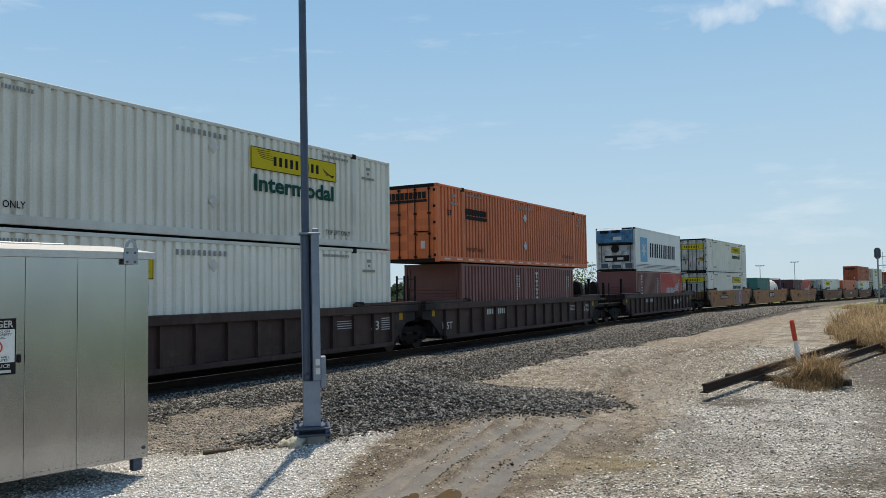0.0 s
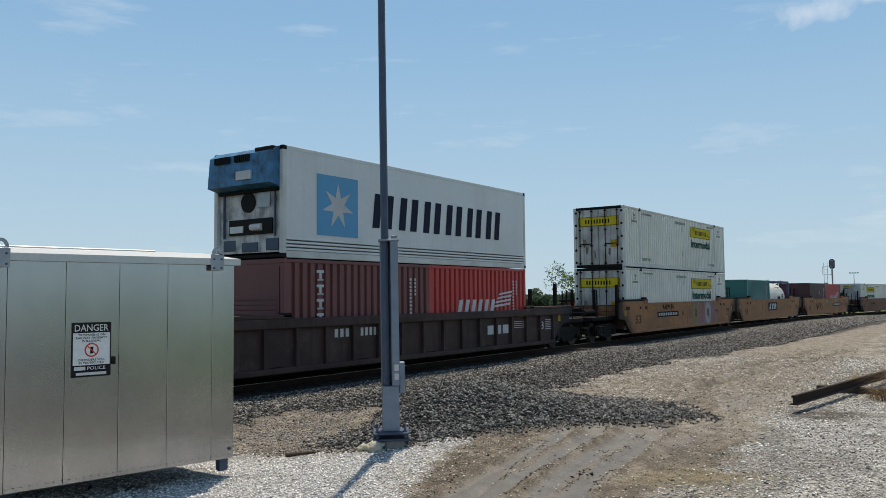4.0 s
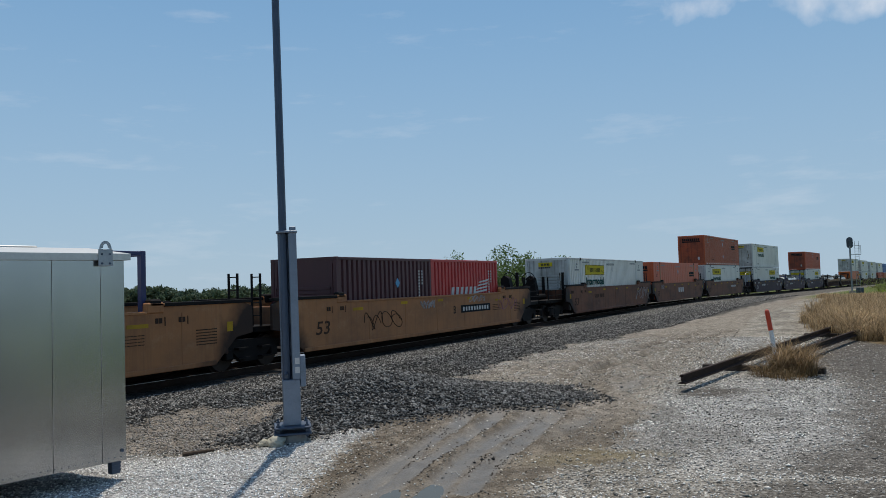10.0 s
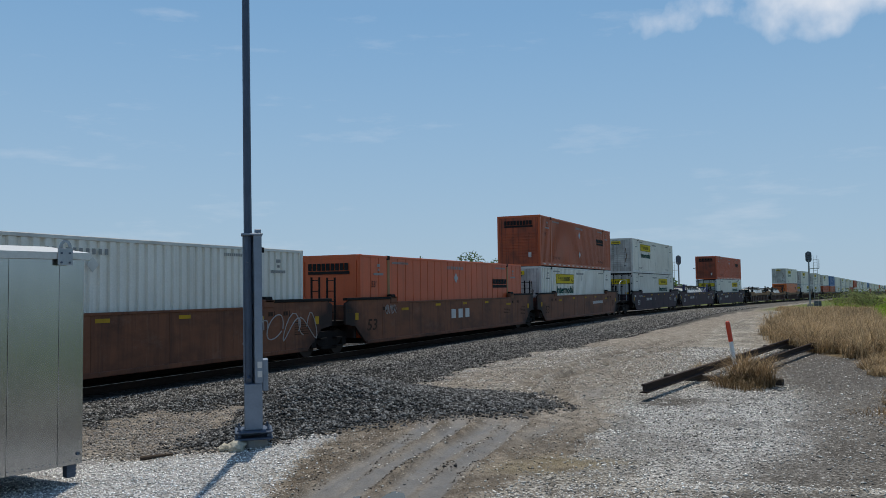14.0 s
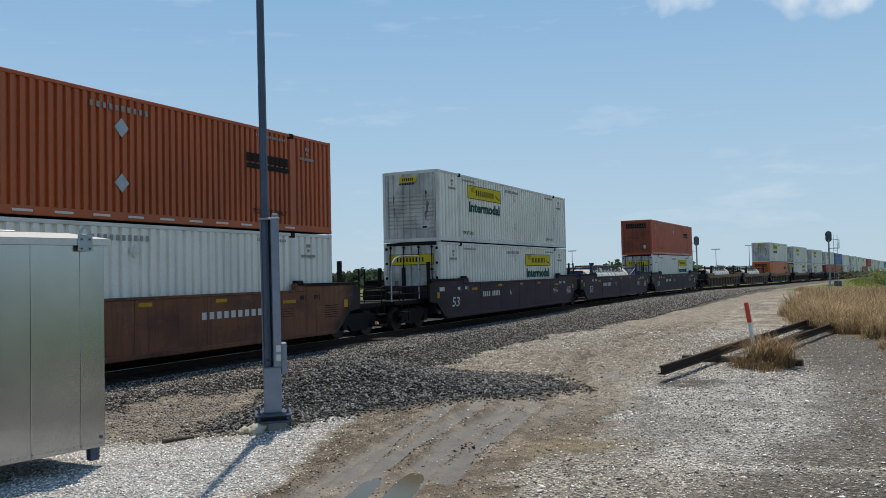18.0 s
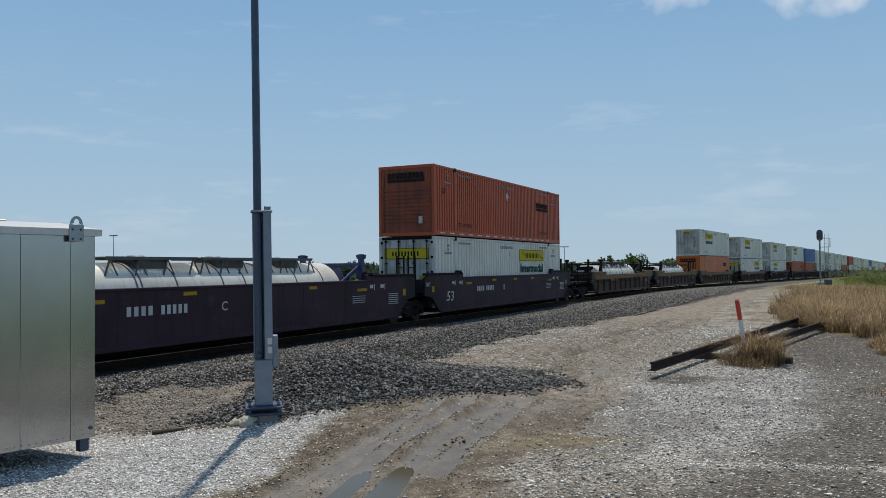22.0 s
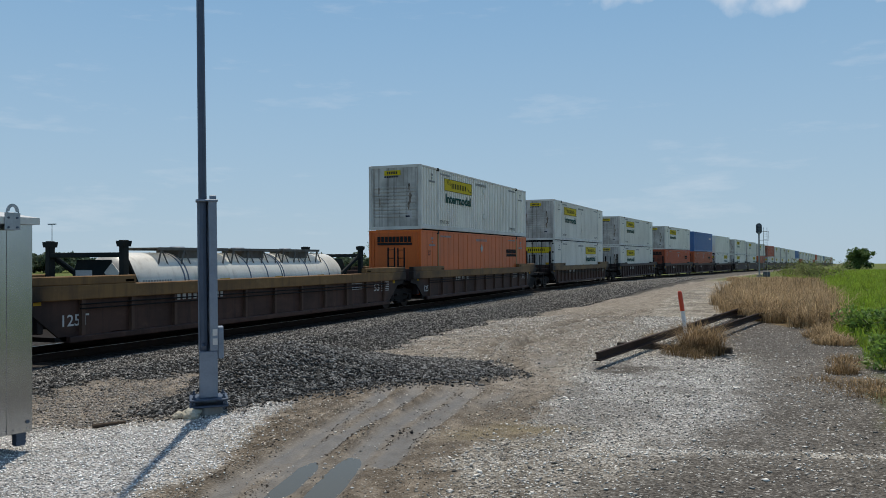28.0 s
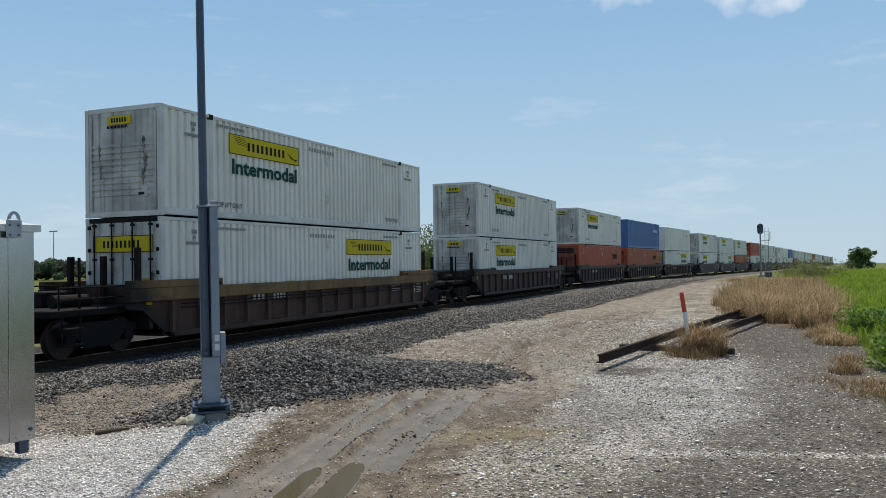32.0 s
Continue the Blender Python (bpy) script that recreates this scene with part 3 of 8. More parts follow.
def vnoise(x, y):
    """Value noise on arrays."""
    x, y = np.asarray(x, float), np.asarray(y, float)
    xi, yi = np.floor(x).astype(int), np.floor(y).astype(int)
    u, v = x - xi, y - yi
    u, v = u * u * (3 - 2 * u), v * v * (3 - 2 * v)
    g = lambda i, j: _grid[i % 64, j % 64]
    return (g(xi, yi) * (1 - u) + g(xi + 1, yi) * u) * (1 - v) + (g(xi, yi + 1) * (1 - u) + g(xi + 1, yi + 1) * u) * v


def fbm(x, y, s, n=4):
    r, a = 0, 0.5
    for i in range(n):
        r = r + a * (vnoise(x * s + 17.3 * i, y * s + 5.1 * i) - 0.5)
        s, a = s * 2.03, a * 0.5
    return r


def seg_dist(x, y, pts):
    """Distance from a bent line."""
    d = np.full(np.shape(x), 1e9)
    for (ax, ay), (bx, by) in zip(pts, pts[1:]):
        dx, dy = bx - ax, by - ay
        t = np.clip(((x - ax) * dx + (y - ay) * dy) / (dx * dx + dy * dy), 0, 1)
        d = np.minimum(d, np.hypot(x - ax - t * dx, y - ay - t * dy))
    return d


RUTS = [[(2.0, 3.2), (6.31, 4.41), (7.52, 4.75), (8.93, 4.98), (9.85, 5.08), (10.91, 5.24), (12.0, 5.45), (13.0, 6.0)],
        [(2.0, 2.75), (6.5, 3.92), (7.48, 4.18), (8.33, 4.38), (9.41, 4.6), (10.19, 4.68), (11.3, 4.8), (12.2, 4.95), (13.3, 5.3)],
        [(5.0, 4.4), (6.45, 4.87), (7.3, 4.98), (8.43, 5.22), (9.59, 5.45), (11.07, 5.72), (12.2, 6.1)],
        [(7.6, 3.85), (8.6, 4.07), (9.5, 4.24), (10.6, 4.36), (12.1, 4.6), (13.2, 4.75)],
        [(14.3, 4.4), (16.5, 5.3), (19.3, 5.95), (21.8, 5.8), (34.0, 4.9)], [(14.6, 4.9), (16.4, 5.95), (18.9, 6.6), (22.0, 6.6), (34.0, 5.9)]]
CLODS = [[(6.0, 4.5), (7.17, 4.67), (7.9, 4.84), (9.02, 5.23), (10.12, 5.54), (11.49, 5.88)], [(7.82, 4.6), (8.51, 4.74), (9.48, 4.93), (10.68, 5.1), (11.64, 5.3)],
         [(7.82, 4.3), (8.75, 4.52), (9.41, 4.6), (10.59, 4.76)], [(8.27, 4.1), (8.84, 4.23), (9.32, 4.36), (10.05, 4.44), (10.89, 4.54), (12.1, 4.77)],
         [(8.33, 3.92), (8.9, 4.03), (9.54, 4.12)], [(9.86, 5.67), (10.51, 5.75), (11.49, 5.92), (12.2, 6.2)], [(7.0, 3.6), (8.0, 3.75)]]
LOBES = [(6.9, 4.42, 0.68, 0.17), (7.05, 4.11, 0.88, 0.16)]
PAD = [(10.7, 6.75), (9.7, 6.5), (8.7, 6.25), (7.8, 5.85), (7.0, 5.4), (5.8, 5.35), (4.6, 4.5), (2.6, 2.5), (0.0, 1.8), (-12.0, 1.8), (-12.0, 11.0), (6.0, 11.0), (8.1, 9.6), (8.3, 8.5), (8.9, 7.9), (9.5, 7.35), (10.2, 7.0)]
HEAP = [(8.9, 8.75), (8.9, 7.95), (9.4, 7.3), (10.1, 7.0), (10.8, 6.75), (11.4, 6.35), (12.2, 6.05), (12.5, 5.4), (13.0, 4.8), (14.1, 4.3), (14.6, 4.5), (15.9, 5.5), (16.0, 6.8), (15.9, 7.6), (17.3, 8.9), (16.5, 10.2), (12.5, 10.6), (11.0, 9.5), (9.9, 9.15)]
EDGE = ((-20, 4, 6.8, 7.7, 8.8, 9.6, 10.6, 13.2, 17, 24, 33, 45, 70), (0, 2.2, 2.9, 3.3, 3.3, 3.0, 3.3, 3.4, 3.9, 4.0, 4.6, 5.4, 5.0))
SHOULDER = ((-60, 10, 12.8, 17.5, 22.7, 28.5, 38.5, 57, 78, 120, 300), (4.3, 4.3, 4.9, 6.5, 6.3, 6.5, 7.3, 8.4, 9.0, 8, 6))


def inside(x, y, poly):
    """Signed distance to an outline, positive inside."""
    d = seg_dist(x, y, poly + poly[:1])
    c = np.zeros(np.shape(x), bool)
    for (ax, ay), (bx, by) in zip(poly, poly[1:] + poly[:1]):
        if ay != by:
            c ^= ((ay > y) != (by > y)) & (x < (bx - ax) * (y - ay) / (by - ay) + ax)
    return np.where(c, d, -d)


def mound_height(x, y):
    """The heap of fresh ballast beside the mast."""
    d = inside(x, y, HEAP) + 0.45 * fbm(x, y, 1.6, 3) + 0.12 * fbm(x, y, 6.0, 2)
    bulk = 0.16 + 0.84 * np.exp(-(((x - 12.2) / 2.6) ** 2 + ((y - 8.5) / 1.5) ** 2))
    return np.clip(np.where(d > 0, 0.004 + 0.66 * bulk * smooth(-0.1, 1.5, d) * (1 + 0.45 * fbm(x, y, 1.0, 2)), 0), 0, 1)


WORN = DAMP = None


def ground(x, y):
    """Height and cover of the ground: z and the weights of pale gravel, dirt, ballast, grass and wet mud."""
    global WORN, DAMP
    ty = track_y(x)
    d = ty - y
    ad = np.abs(d)
    n1, n2 = fbm(x, y, 0.35), fbm(x, y, 1.7)
    n3 = fbm(x, y, 5.0, 3)
    z = 0.05 * n1 + 0.03 * n2
    shoulder = np.interp(x, *SHOULDER)
    z = z - smooth(9.5, 6.0, d) * smooth(3.4, 5.0, ad) * 0.16 * smooth(70, 40, x)
    bed = smooth(4.6, 2.5, ad)
    z = z * (1 - bed) + (-0.1) * bed
    z = np.where(d < -3.2, z - 0.6 * smooth(-3.2, -6.5, d), z)
    mound = mound_height(x, y)
    z = z + mound
    ballast = np.clip(smooth(0.35, -0.35, ad - shoulder + 0.9 * n1 + 1.6 * n2) + 0.85 * smooth(0.004, 0.03, mound), 0, 1)
    pad = smooth(-0.12, 0.12, inside(x, y, PAD) + 0.5 * n2 + 0.35 * n3)
    right = smooth(0.25, -0.25, y - np.interp(x, *EDGE) + 0.9 * n1 + 0.9 * n2 + 0.4 * n3)
    dirt = np.clip(1 - pad - right, 0, 1) * (1 - 0.34 * smooth(13, 17, x) * smooth(-0.12, 0.12, n1 + n2))
    grass = smooth(-0.4, 0.4, 0.8 * n1 + 0.8 * n2 + np.interp(x, (8, 13, 17, 24, 27, 31, 34, 45, 70, 130), (-1.9, -1.6, -1.7, -1.7, -0.2, 1.3, 2.4, 2.6, 2.8, 2.0)) - y) * smooth(7, 11, x)
    grass = np.maximum(grass, smooth(70.0, 90.0, x) * smooth(8.5, 10.0, d))
    grass = np.maximum(grass, smooth(-7.0, -9.0, d))
    grass = np.maximum(grass, smooth(-60.0, -80.0, x))
    grass = np.maximum(grass, smooth(-45.0, -60.0, y))
    rut = np.zeros(np.shape(x))
    fade = (1 - smooth(24, 34, x)) * dirt * smooth(0.1, -0.7, inside(x, y, HEAP))
    for k, r in enumerate(RUTS):
        sd = seg_dist(x, y, r) + 0.05 * n2
        w, depth = (0.16, 1.0) if k < 4 else (0.2, 1.8)
        rut = np.maximum(rut, smooth(w * 1.4, w * 0.5, sd) * (1.0 if k < 4 else 0.6))
        z = z + depth * fade * (0.032 * np.exp(-((sd - w * 1.7) / 0.07) ** 2) - 0.05 * smooth(w * 1.5, w * 0.5, sd))
    ridge = np.zeros(np.shape(x))
    for r in CLODS:
        ridge = np.maximum(ridge, np.exp(-(seg_dist(x, y, r) / 0.085) ** 2) * smooth(-0.12, 0.05, n2))
        z = z + fade * 0.035 * (0.2 + 1.2 * vnoise(x * 7, y * 7)) * np.exp(-(seg_dist(x, y, r) / 0.055) ** 2)
    ca, sa = math.cos(radians(16)), math.sin(radians(16))
    pud = np.zeros(np.shape(x))
    for px, py, a, c in LOBES:
        pud = np.maximum(pud, np.exp(-(((x - px) * ca + (y - py) * sa) / a) ** 4 - ((-(x - px) * sa + (y - py) * ca) / (c * (1 + 1.2 * n2))) ** 2))
    flat = np.exp(-((x - 7.0) / 1.4) ** 4 - ((y - 4.27) / 0.6) ** 4)
    z = z * (1 - flat) + flat * (-0.03 + 0.3 * (z + 0.03)) - 0.05 * pud
    smear = np.exp(-((x - 16.4) / 1.3) ** 2 - ((y - 4.4 - 0.12 * (x - 16.4)) / 0.33) ** 2)
    smear = np.maximum(smear, np.exp(-((x - 11.6) / 1.1) ** 2 - ((y - 4.0) / 0.25) ** 2))
    dry = smooth(-0.15, 0.25, y - np.interp(x, (4, 6.5, 8, 9.1, 11), (4.9, 5.3, 5.45, 5.6, 6.0)) + 0.8 * n2)
    mud = smooth(14.0, 11.5, x + 2 * n2) * (1 - dry) * smooth(3.2, 3.7, y + 1.2 * n2)
    wet = np.clip(np.maximum(np.maximum((0.12 + 0.85 * rut + 0.7 * n2) * mud, 0.3 * rut * smooth(26, 14, x)), np.maximum(0.75 * smear, pud)), 0, 1) * dirt
    z = z + (1 - dirt) * (1 - grass) * 0.012 * (vnoise(x * 5, y * 5) - 0.5) + dirt * (1 - pud) * (1 - 0.75 * mud) * (0.022 * (vnoise(x * 6, y * 6) - 0.5) + 0.006 * (vnoise(x * 11, y * 11) - 0.5))
    z = z + fall(x)
    lip = np.interp(y, (-2.5, -1.2, 0.04, 1.22, 2.1), (10.1, 9.95, 9.7, 9.27, 8.9))
    strip = np.exp(-((x - lip - 0.42 - 0.1 * (1.2 - y)) / (0.28 + 0.12 * (1.2 - y).clip(0, 3))) ** 2) * smooth(1.9, 0.6, y)
    white = np.exp(-((x - lip + 0.12) / 0.13) ** 2) * smooth(2.2, 1.4, y)
    z = z - 0.03 * right * smooth(-0.05, 0.08, x - lip) * smooth(2.4, 1.0, y) * smooth(14, 11, x)
    edge_y = np.interp(x, (7, 9.5, 12, 16, 22), (1.7, 1.1, 0.5, 0.4, 1.2))
    WORN = np.clip(np.maximum(0.95 * strip, smooth(0.7, -0.7, y - edge_y + 3.0 * n1 + 1.6 * n2) * 0.85 + smooth(0.02, 0.17, n1 + 0.8 * n2) * 0.5 + smooth(9.0, 7.0, x) * 0.25 + smooth(5.6, 4.0, x) * 0.7 + 0.8 * np.exp(-((x - 15.7) / 0.8) ** 2 - ((y - 2.75) / 0.6) ** 2) + 0.45 * smooth(18, 22, x) * smooth(2.2, 1.4, y)) - 0.9 * white, 0, 1) * right
    DAMP = np.clip(smooth(13.4, 11.2, x + 3 * n2) * smooth(7.6, 6.9, y) * (0.7 + 0.9 * n2) + 0.9 * rut * (x > 13) + 0.15 * smooth(0.05, 0.2, n1), 0, 1) * dirt * (1 - 0.75 * rut * (x < 13))
    DAMP = np.maximum(DAMP, ridge * dirt)
    pale = (1 - dirt) * (1 - ballast) * (1 - grass)
    return z, pale, dirt * (1 - ballast) * (1 - grass), ballast, grass * (1 - ballast), wet * (1 - ballast)


def green_edge(x):
    return np.interp(x, (12, 16, 20, 25, 38, 70, 100), (-1.9, -1.75, -1.6, -1.5, -2.1, -3.2, -3))


def ground_z(x, y):
    return float(ground(np.array([float(x)]), np.array([float(y)]))[0][0])


def axis(dense0, dense1, step, lo, hi, grow=1.12):
    a = list(np.arange(dense0, dense1, step))
    s, v = step, a[0]
    left = []
    while v > lo:
        s *= grow
        v -= s
        left.append(v)
    s, v = step, a[-1]
    right = []
    while v < hi:
        s *= grow
        v += s
        right.append(v)
    return np.array(left[::-1] + a + right)


def ground_material():
    m = bpy.data.materials.new("mixed_yard_ground")
    m.use_nodes = True
    nt = m.node_tree
    n, l = nt.nodes, nt.links
    b = n["Principled BSDF"]
    tc = n.new("ShaderNodeTexCoord")

    def noise_tex(scale, detail=6.0, rough=0.6):
        t = n.new("ShaderNodeTexNoise")
        t.inputs["Scale"].default_value, t.inputs["Detail"].default_value, t.inputs["Roughness"].default_value = scale, detail, rough
        l.new(tc.outputs["Object"], t.inputs["Vector"])
        return t.outputs["Fac"]

    def cells(scale):
        t = n.new("ShaderNodeTexVoronoi")
        t.inputs["Scale"].default_value = scale
        l.new(tc.outputs["Object"], t.inputs["Vector"])
        return t

    def ramp(fac, stops):
        r = n.new("ShaderNodeValToRGB")
        el = r.color_ramp.elements
        for i, (p, c) in enumerate(stops):
            e = el[i] if i < 2 else el.new(p)
            e.position, e.color = p, (*c, 1)
        l.new(fac, r.inputs["Fac"])
        return r.outputs["Color"]

    def mixc(fac, a, c):
        x = n.new("ShaderNodeMix")
        x.data_type = "RGBA"
        l.new(fac, x.inputs["Factor"])
        l.new(a, x.inputs["A"])
        l.new(c, x.inputs["B"])
        return x.outputs["Result"]

    def attr(name):
        a = n.new("ShaderNodeAttribute")
        a.attribute_name = name
        return a.outputs["Fac"]

    def mult(a, c):
        x = n.new("ShaderNodeMix")
        x.data_type, x.blend_type = "RGBA", "MULTIPLY"
        x.inputs["Factor"].default_value = 1.0
        l.new(a, x.inputs["A"])
        l.new(c, x.inputs["B"])
        return x.outputs["Result"]

    v1, v2 = cells(38.0), cells(75.0)
    grain = noise_tex(22.0, 8.0)
    broad = noise_tex(0.55, 5.0)
    mid = noise_tex(3.0, 6.0)
    stones = ramp(v1.outputs["Color"], [(0.0, (0.09, 0.083, 0.073)), (0.3, (0.28, 0.263, 0.235)), (0.65, (0.54, 0.515, 0.47)), (1.0, (0.84, 0.82, 0.77))])
    greyer = mult(ramp(broad, [(0.36, (0.62, 0.59, 0.54)), (0.5, (0.95, 0.92, 0.86)), (0.62, (1.0, 0.98, 0.93))]), ramp(mid, [(0.35, (0.72, 0.7, 0.66)), (0.55, (1.0, 1.0, 1.0))]))
    pale = mult(mult(stones, greyer), ramp(noise_tex(9.0, 4.0), [(0.4, (0.66, 0.64, 0.61)), (0.58, (1.08, 1.08, 1.08))]))
    dirt = mult(ramp(mid, [(0.3, (0.15, 0.124, 0.096)), (0.5, (0.255, 0.217, 0.17)), (0.7, (0.46, 0.405, 0.33))]), ramp(grain, [(0.3, (0.72, 0.71, 0.7)), (0.7, (1.15, 1.15, 1.15))]))
    specks = ramp(v2.outputs["Distance"], [(0.0, (0.45, 0.42, 0.38)), (0.25, (1, 1, 1)), (1.0, (1, 1, 1))])
    dirt = mult(dirt, specks)
    fleck = ramp(v2.outputs["Color"], [(0.62, (0.0, 0.0, 0.0)), (0.8, (0.55, 0.55, 0.55))])
    dirt = mixc(fleck, dirt, stones)
    # near-black base: shade between the stones and under the train, painted in
    bal = ramp(v1.outputs["Color"], [(0.0, (0.012, 0.012, 0.011)), (0.6, (0.05, 0.047, 0.043)), (1.0, (0.15, 0.142, 0.13))])
    bulk = mult(ramp(v1.outputs["Color"], [(0.0, (0.06, 0.056, 0.05)), (0.5, (0.125, 0.117, 0.104)), (1.0, (0.24, 0.226, 0.2))]), ramp(mid, [(0.35, (0.8, 0.79, 0.77)), (0.6, (1.1, 1.08, 1.05))]))
    bal = mixc(attr("bulk"), bal, bulk)
    gras = ramp(mid, [(0.3, (0.07, 0.1, 0.025)), (0.55, (0.13, 0.16, 0.045)), (0.75, (0.24, 0.2, 0.09))])
    wetc = mult(ramp(mid, [(0.3, (0.115, 0.103, 0.086)), (0.7, (0.17, 0.155, 0.13))]), ramp(grain, [(0.3, (0.85, 0.84, 0.83)), (0.7, (1.1, 1.1, 1.1))]))
    tar = ramp(v1.outputs["Color"], [(0.0, (0.045, 0.04, 0.034)), (0.5, (0.115, 0.104, 0.09)), (0.82, (0.2, 0.184, 0.16)), (0.9, (0.45, 0.43, 0.39)), (1.0, (0.75, 0.73, 0.69))])
    clean = mult(ramp(v1.outputs["Color"], [(0.0, (0.07, 0.068, 0.065)), (0.3, (0.28, 0.275, 0.265)), (0.65, (0.54, 0.53, 0.515)), (1.0, (0.82, 0.81, 0.79))]), ramp(mid, [(0.32, (0.74, 0.73, 0.7)), (0.55, (1.0, 1.0, 1.0))]))
    col = mixc(attr("clean"), pale, clean)
    col = mixc(attr("worn"), col, tar)
    col = mixc(attr("dirt"), col, dirt)
    col = mixc(attr("damp"), col, mult(dirt, ramp(mid, [(0.3, (0.36, 0.33, 0.285)), (0.7, (0.62, 0.575, 0.51))])))
    col = mixc(attr("ballast"), col, bal)
    straw = ramp(mid, [(0.3, (0.12, 0.085, 0.045)), (0.55, (0.24, 0.18, 0.1)), (0.75, (0.36, 0.28, 0.165))])
    col = mixc(attr("grass"), col, mixc(attr("straw"), gras, straw))
    col = mixc(attr("wet"), col, wetc)
    col = mixc(attr("clay"), col, ramp(mid, [(0.3, (0.2, 0.165, 0.1)), (0.7, (0.33, 0.28, 0.18))]))
    l.new(col, b.inputs["Base Color"])
    sl = n.new("ShaderNodeMapRange")
    sl.inputs["To Min"].default_value, sl.inputs["To Max"].default_value = 0.1, 0.35
    l.new(attr("wet"), sl.inputs["Value"])
    l.new(sl.outputs["Result"], b.inputs["Specular IOR Level"])
    rr = n.new("ShaderNodeMapRange")
    rr.inputs["To Min"].default_value, rr.inputs["To Max"].default_value = 0.95, 0.45
    l.new(attr("wet"), rr.inputs["Value"])
    l.new(rr.outputs["Result"], b.inputs["Roughness"])
    add = n.new("ShaderNodeMath")
    add.operation = "MULTIPLY_ADD"
    add.inputs[1].default_value = 0.6
    l.new(v1.outputs["Distance"], add.inputs[0])
    l.new(grain, add.inputs[2])
    bu = n.new("ShaderNodeBump")
    bu.inputs["Strength"].default_value, bu.inputs["Distance"].default_value = 0.9, 0.04
    l.new(add.outputs[0], bu.inputs["Height"])
    bs = n.new("ShaderNodeMapRange")
    bs.inputs["To Min"].default_value, bs.inputs["To Max"].default_value = 0.95, 0.25
    l.new(attr("wet"), bs.inputs["Value"])
    l.new(bs.outputs["Result"], bu.inputs["Strength"])
    l.new(bu.outputs["Normal"], b.inputs["Normal"])
    return m


def build_ground():
    xs = axis(4.0, 26.0, 0.075, -3000, 3500, 1.09)
    ys = axis(-2.5, 11.5, 0.075, -3000, 3000, 1.09)
    X, Y = np.meshgrid(xs, ys, indexing="ij")
    z, pale, dirt, ballast, grass, wet = ground(X.ravel(), Y.ravel())
    worn, damp = WORN, DAMP
    xr, yr = X.ravel(), Y.ravel()
    clay = 0.75 * np.exp(-((xr - 9.5) / 0.6) ** 4 - ((yr - 2.95 + 0.25 * (xr - 9.5)) / 0.75) ** 4) * smooth(-0.22, 0.1, fbm(xr, yr, 1.6)) * (1 - ballast)
    nx, ny = len(xs), len(ys)
    me = bpy.data.meshes.new("ground")
    me.vertices.add(nx * ny)
    me.vertices.foreach_set("co", np.stack([X.ravel(), Y.ravel(), z], 1).ravel())
    i, j = np.meshgrid(np.arange(nx - 1), np.arange(ny - 1), indexing="ij")
    a = (i * ny + j).ravel()
    q = np.stack([a, a + ny, a + ny + 1, a + 1], 1).ravel()
    me.loops.add(len(q))
    me.loops.foreach_set("vertex_index", q)
    me.polygons.add(len(a))
    me.polygons.foreach_set("loop_start", np.arange(0, len(q), 4))
    me.polygons.foreach_set("use_smooth", np.ones(len(a), bool))
    me.update(calc_edges=True)
    for name, w in (("dirt", dirt), ("ballast", ballast), ("grass", grass), ("wet", wet), ("worn", worn), ("clay", clay), ("clean", np.maximum(smooth(-0.3, 0.6, inside(xr, yr, PAD)), 0.8 * np.exp(-((xr - 13.5) / 4.5) ** 4 - ((yr - 1.5) / 1.9) ** 4))), ("damp", damp), ("bulk", smooth(45.0, 85.0, xr)), ("straw", smooth(-0.6, 0.4, yr - green_edge(xr) + 1.2 * fbm(xr, yr, 0.5)) * smooth(95, 60, xr) * smooth(20, 24, xr))):
        at = me.attributes.new(name, "FLOAT", "POINT")
        at.data.foreach_set("value", w.astype(np.float32))
    me.materials.append(ground_material())
    tagged(new("ground", me), "gravel yard with muddy ruts, dirt and grass beyond", "ground", kind="structure")


build_ground()


# ---- loose stone, in bulk ----
ICO_V = None


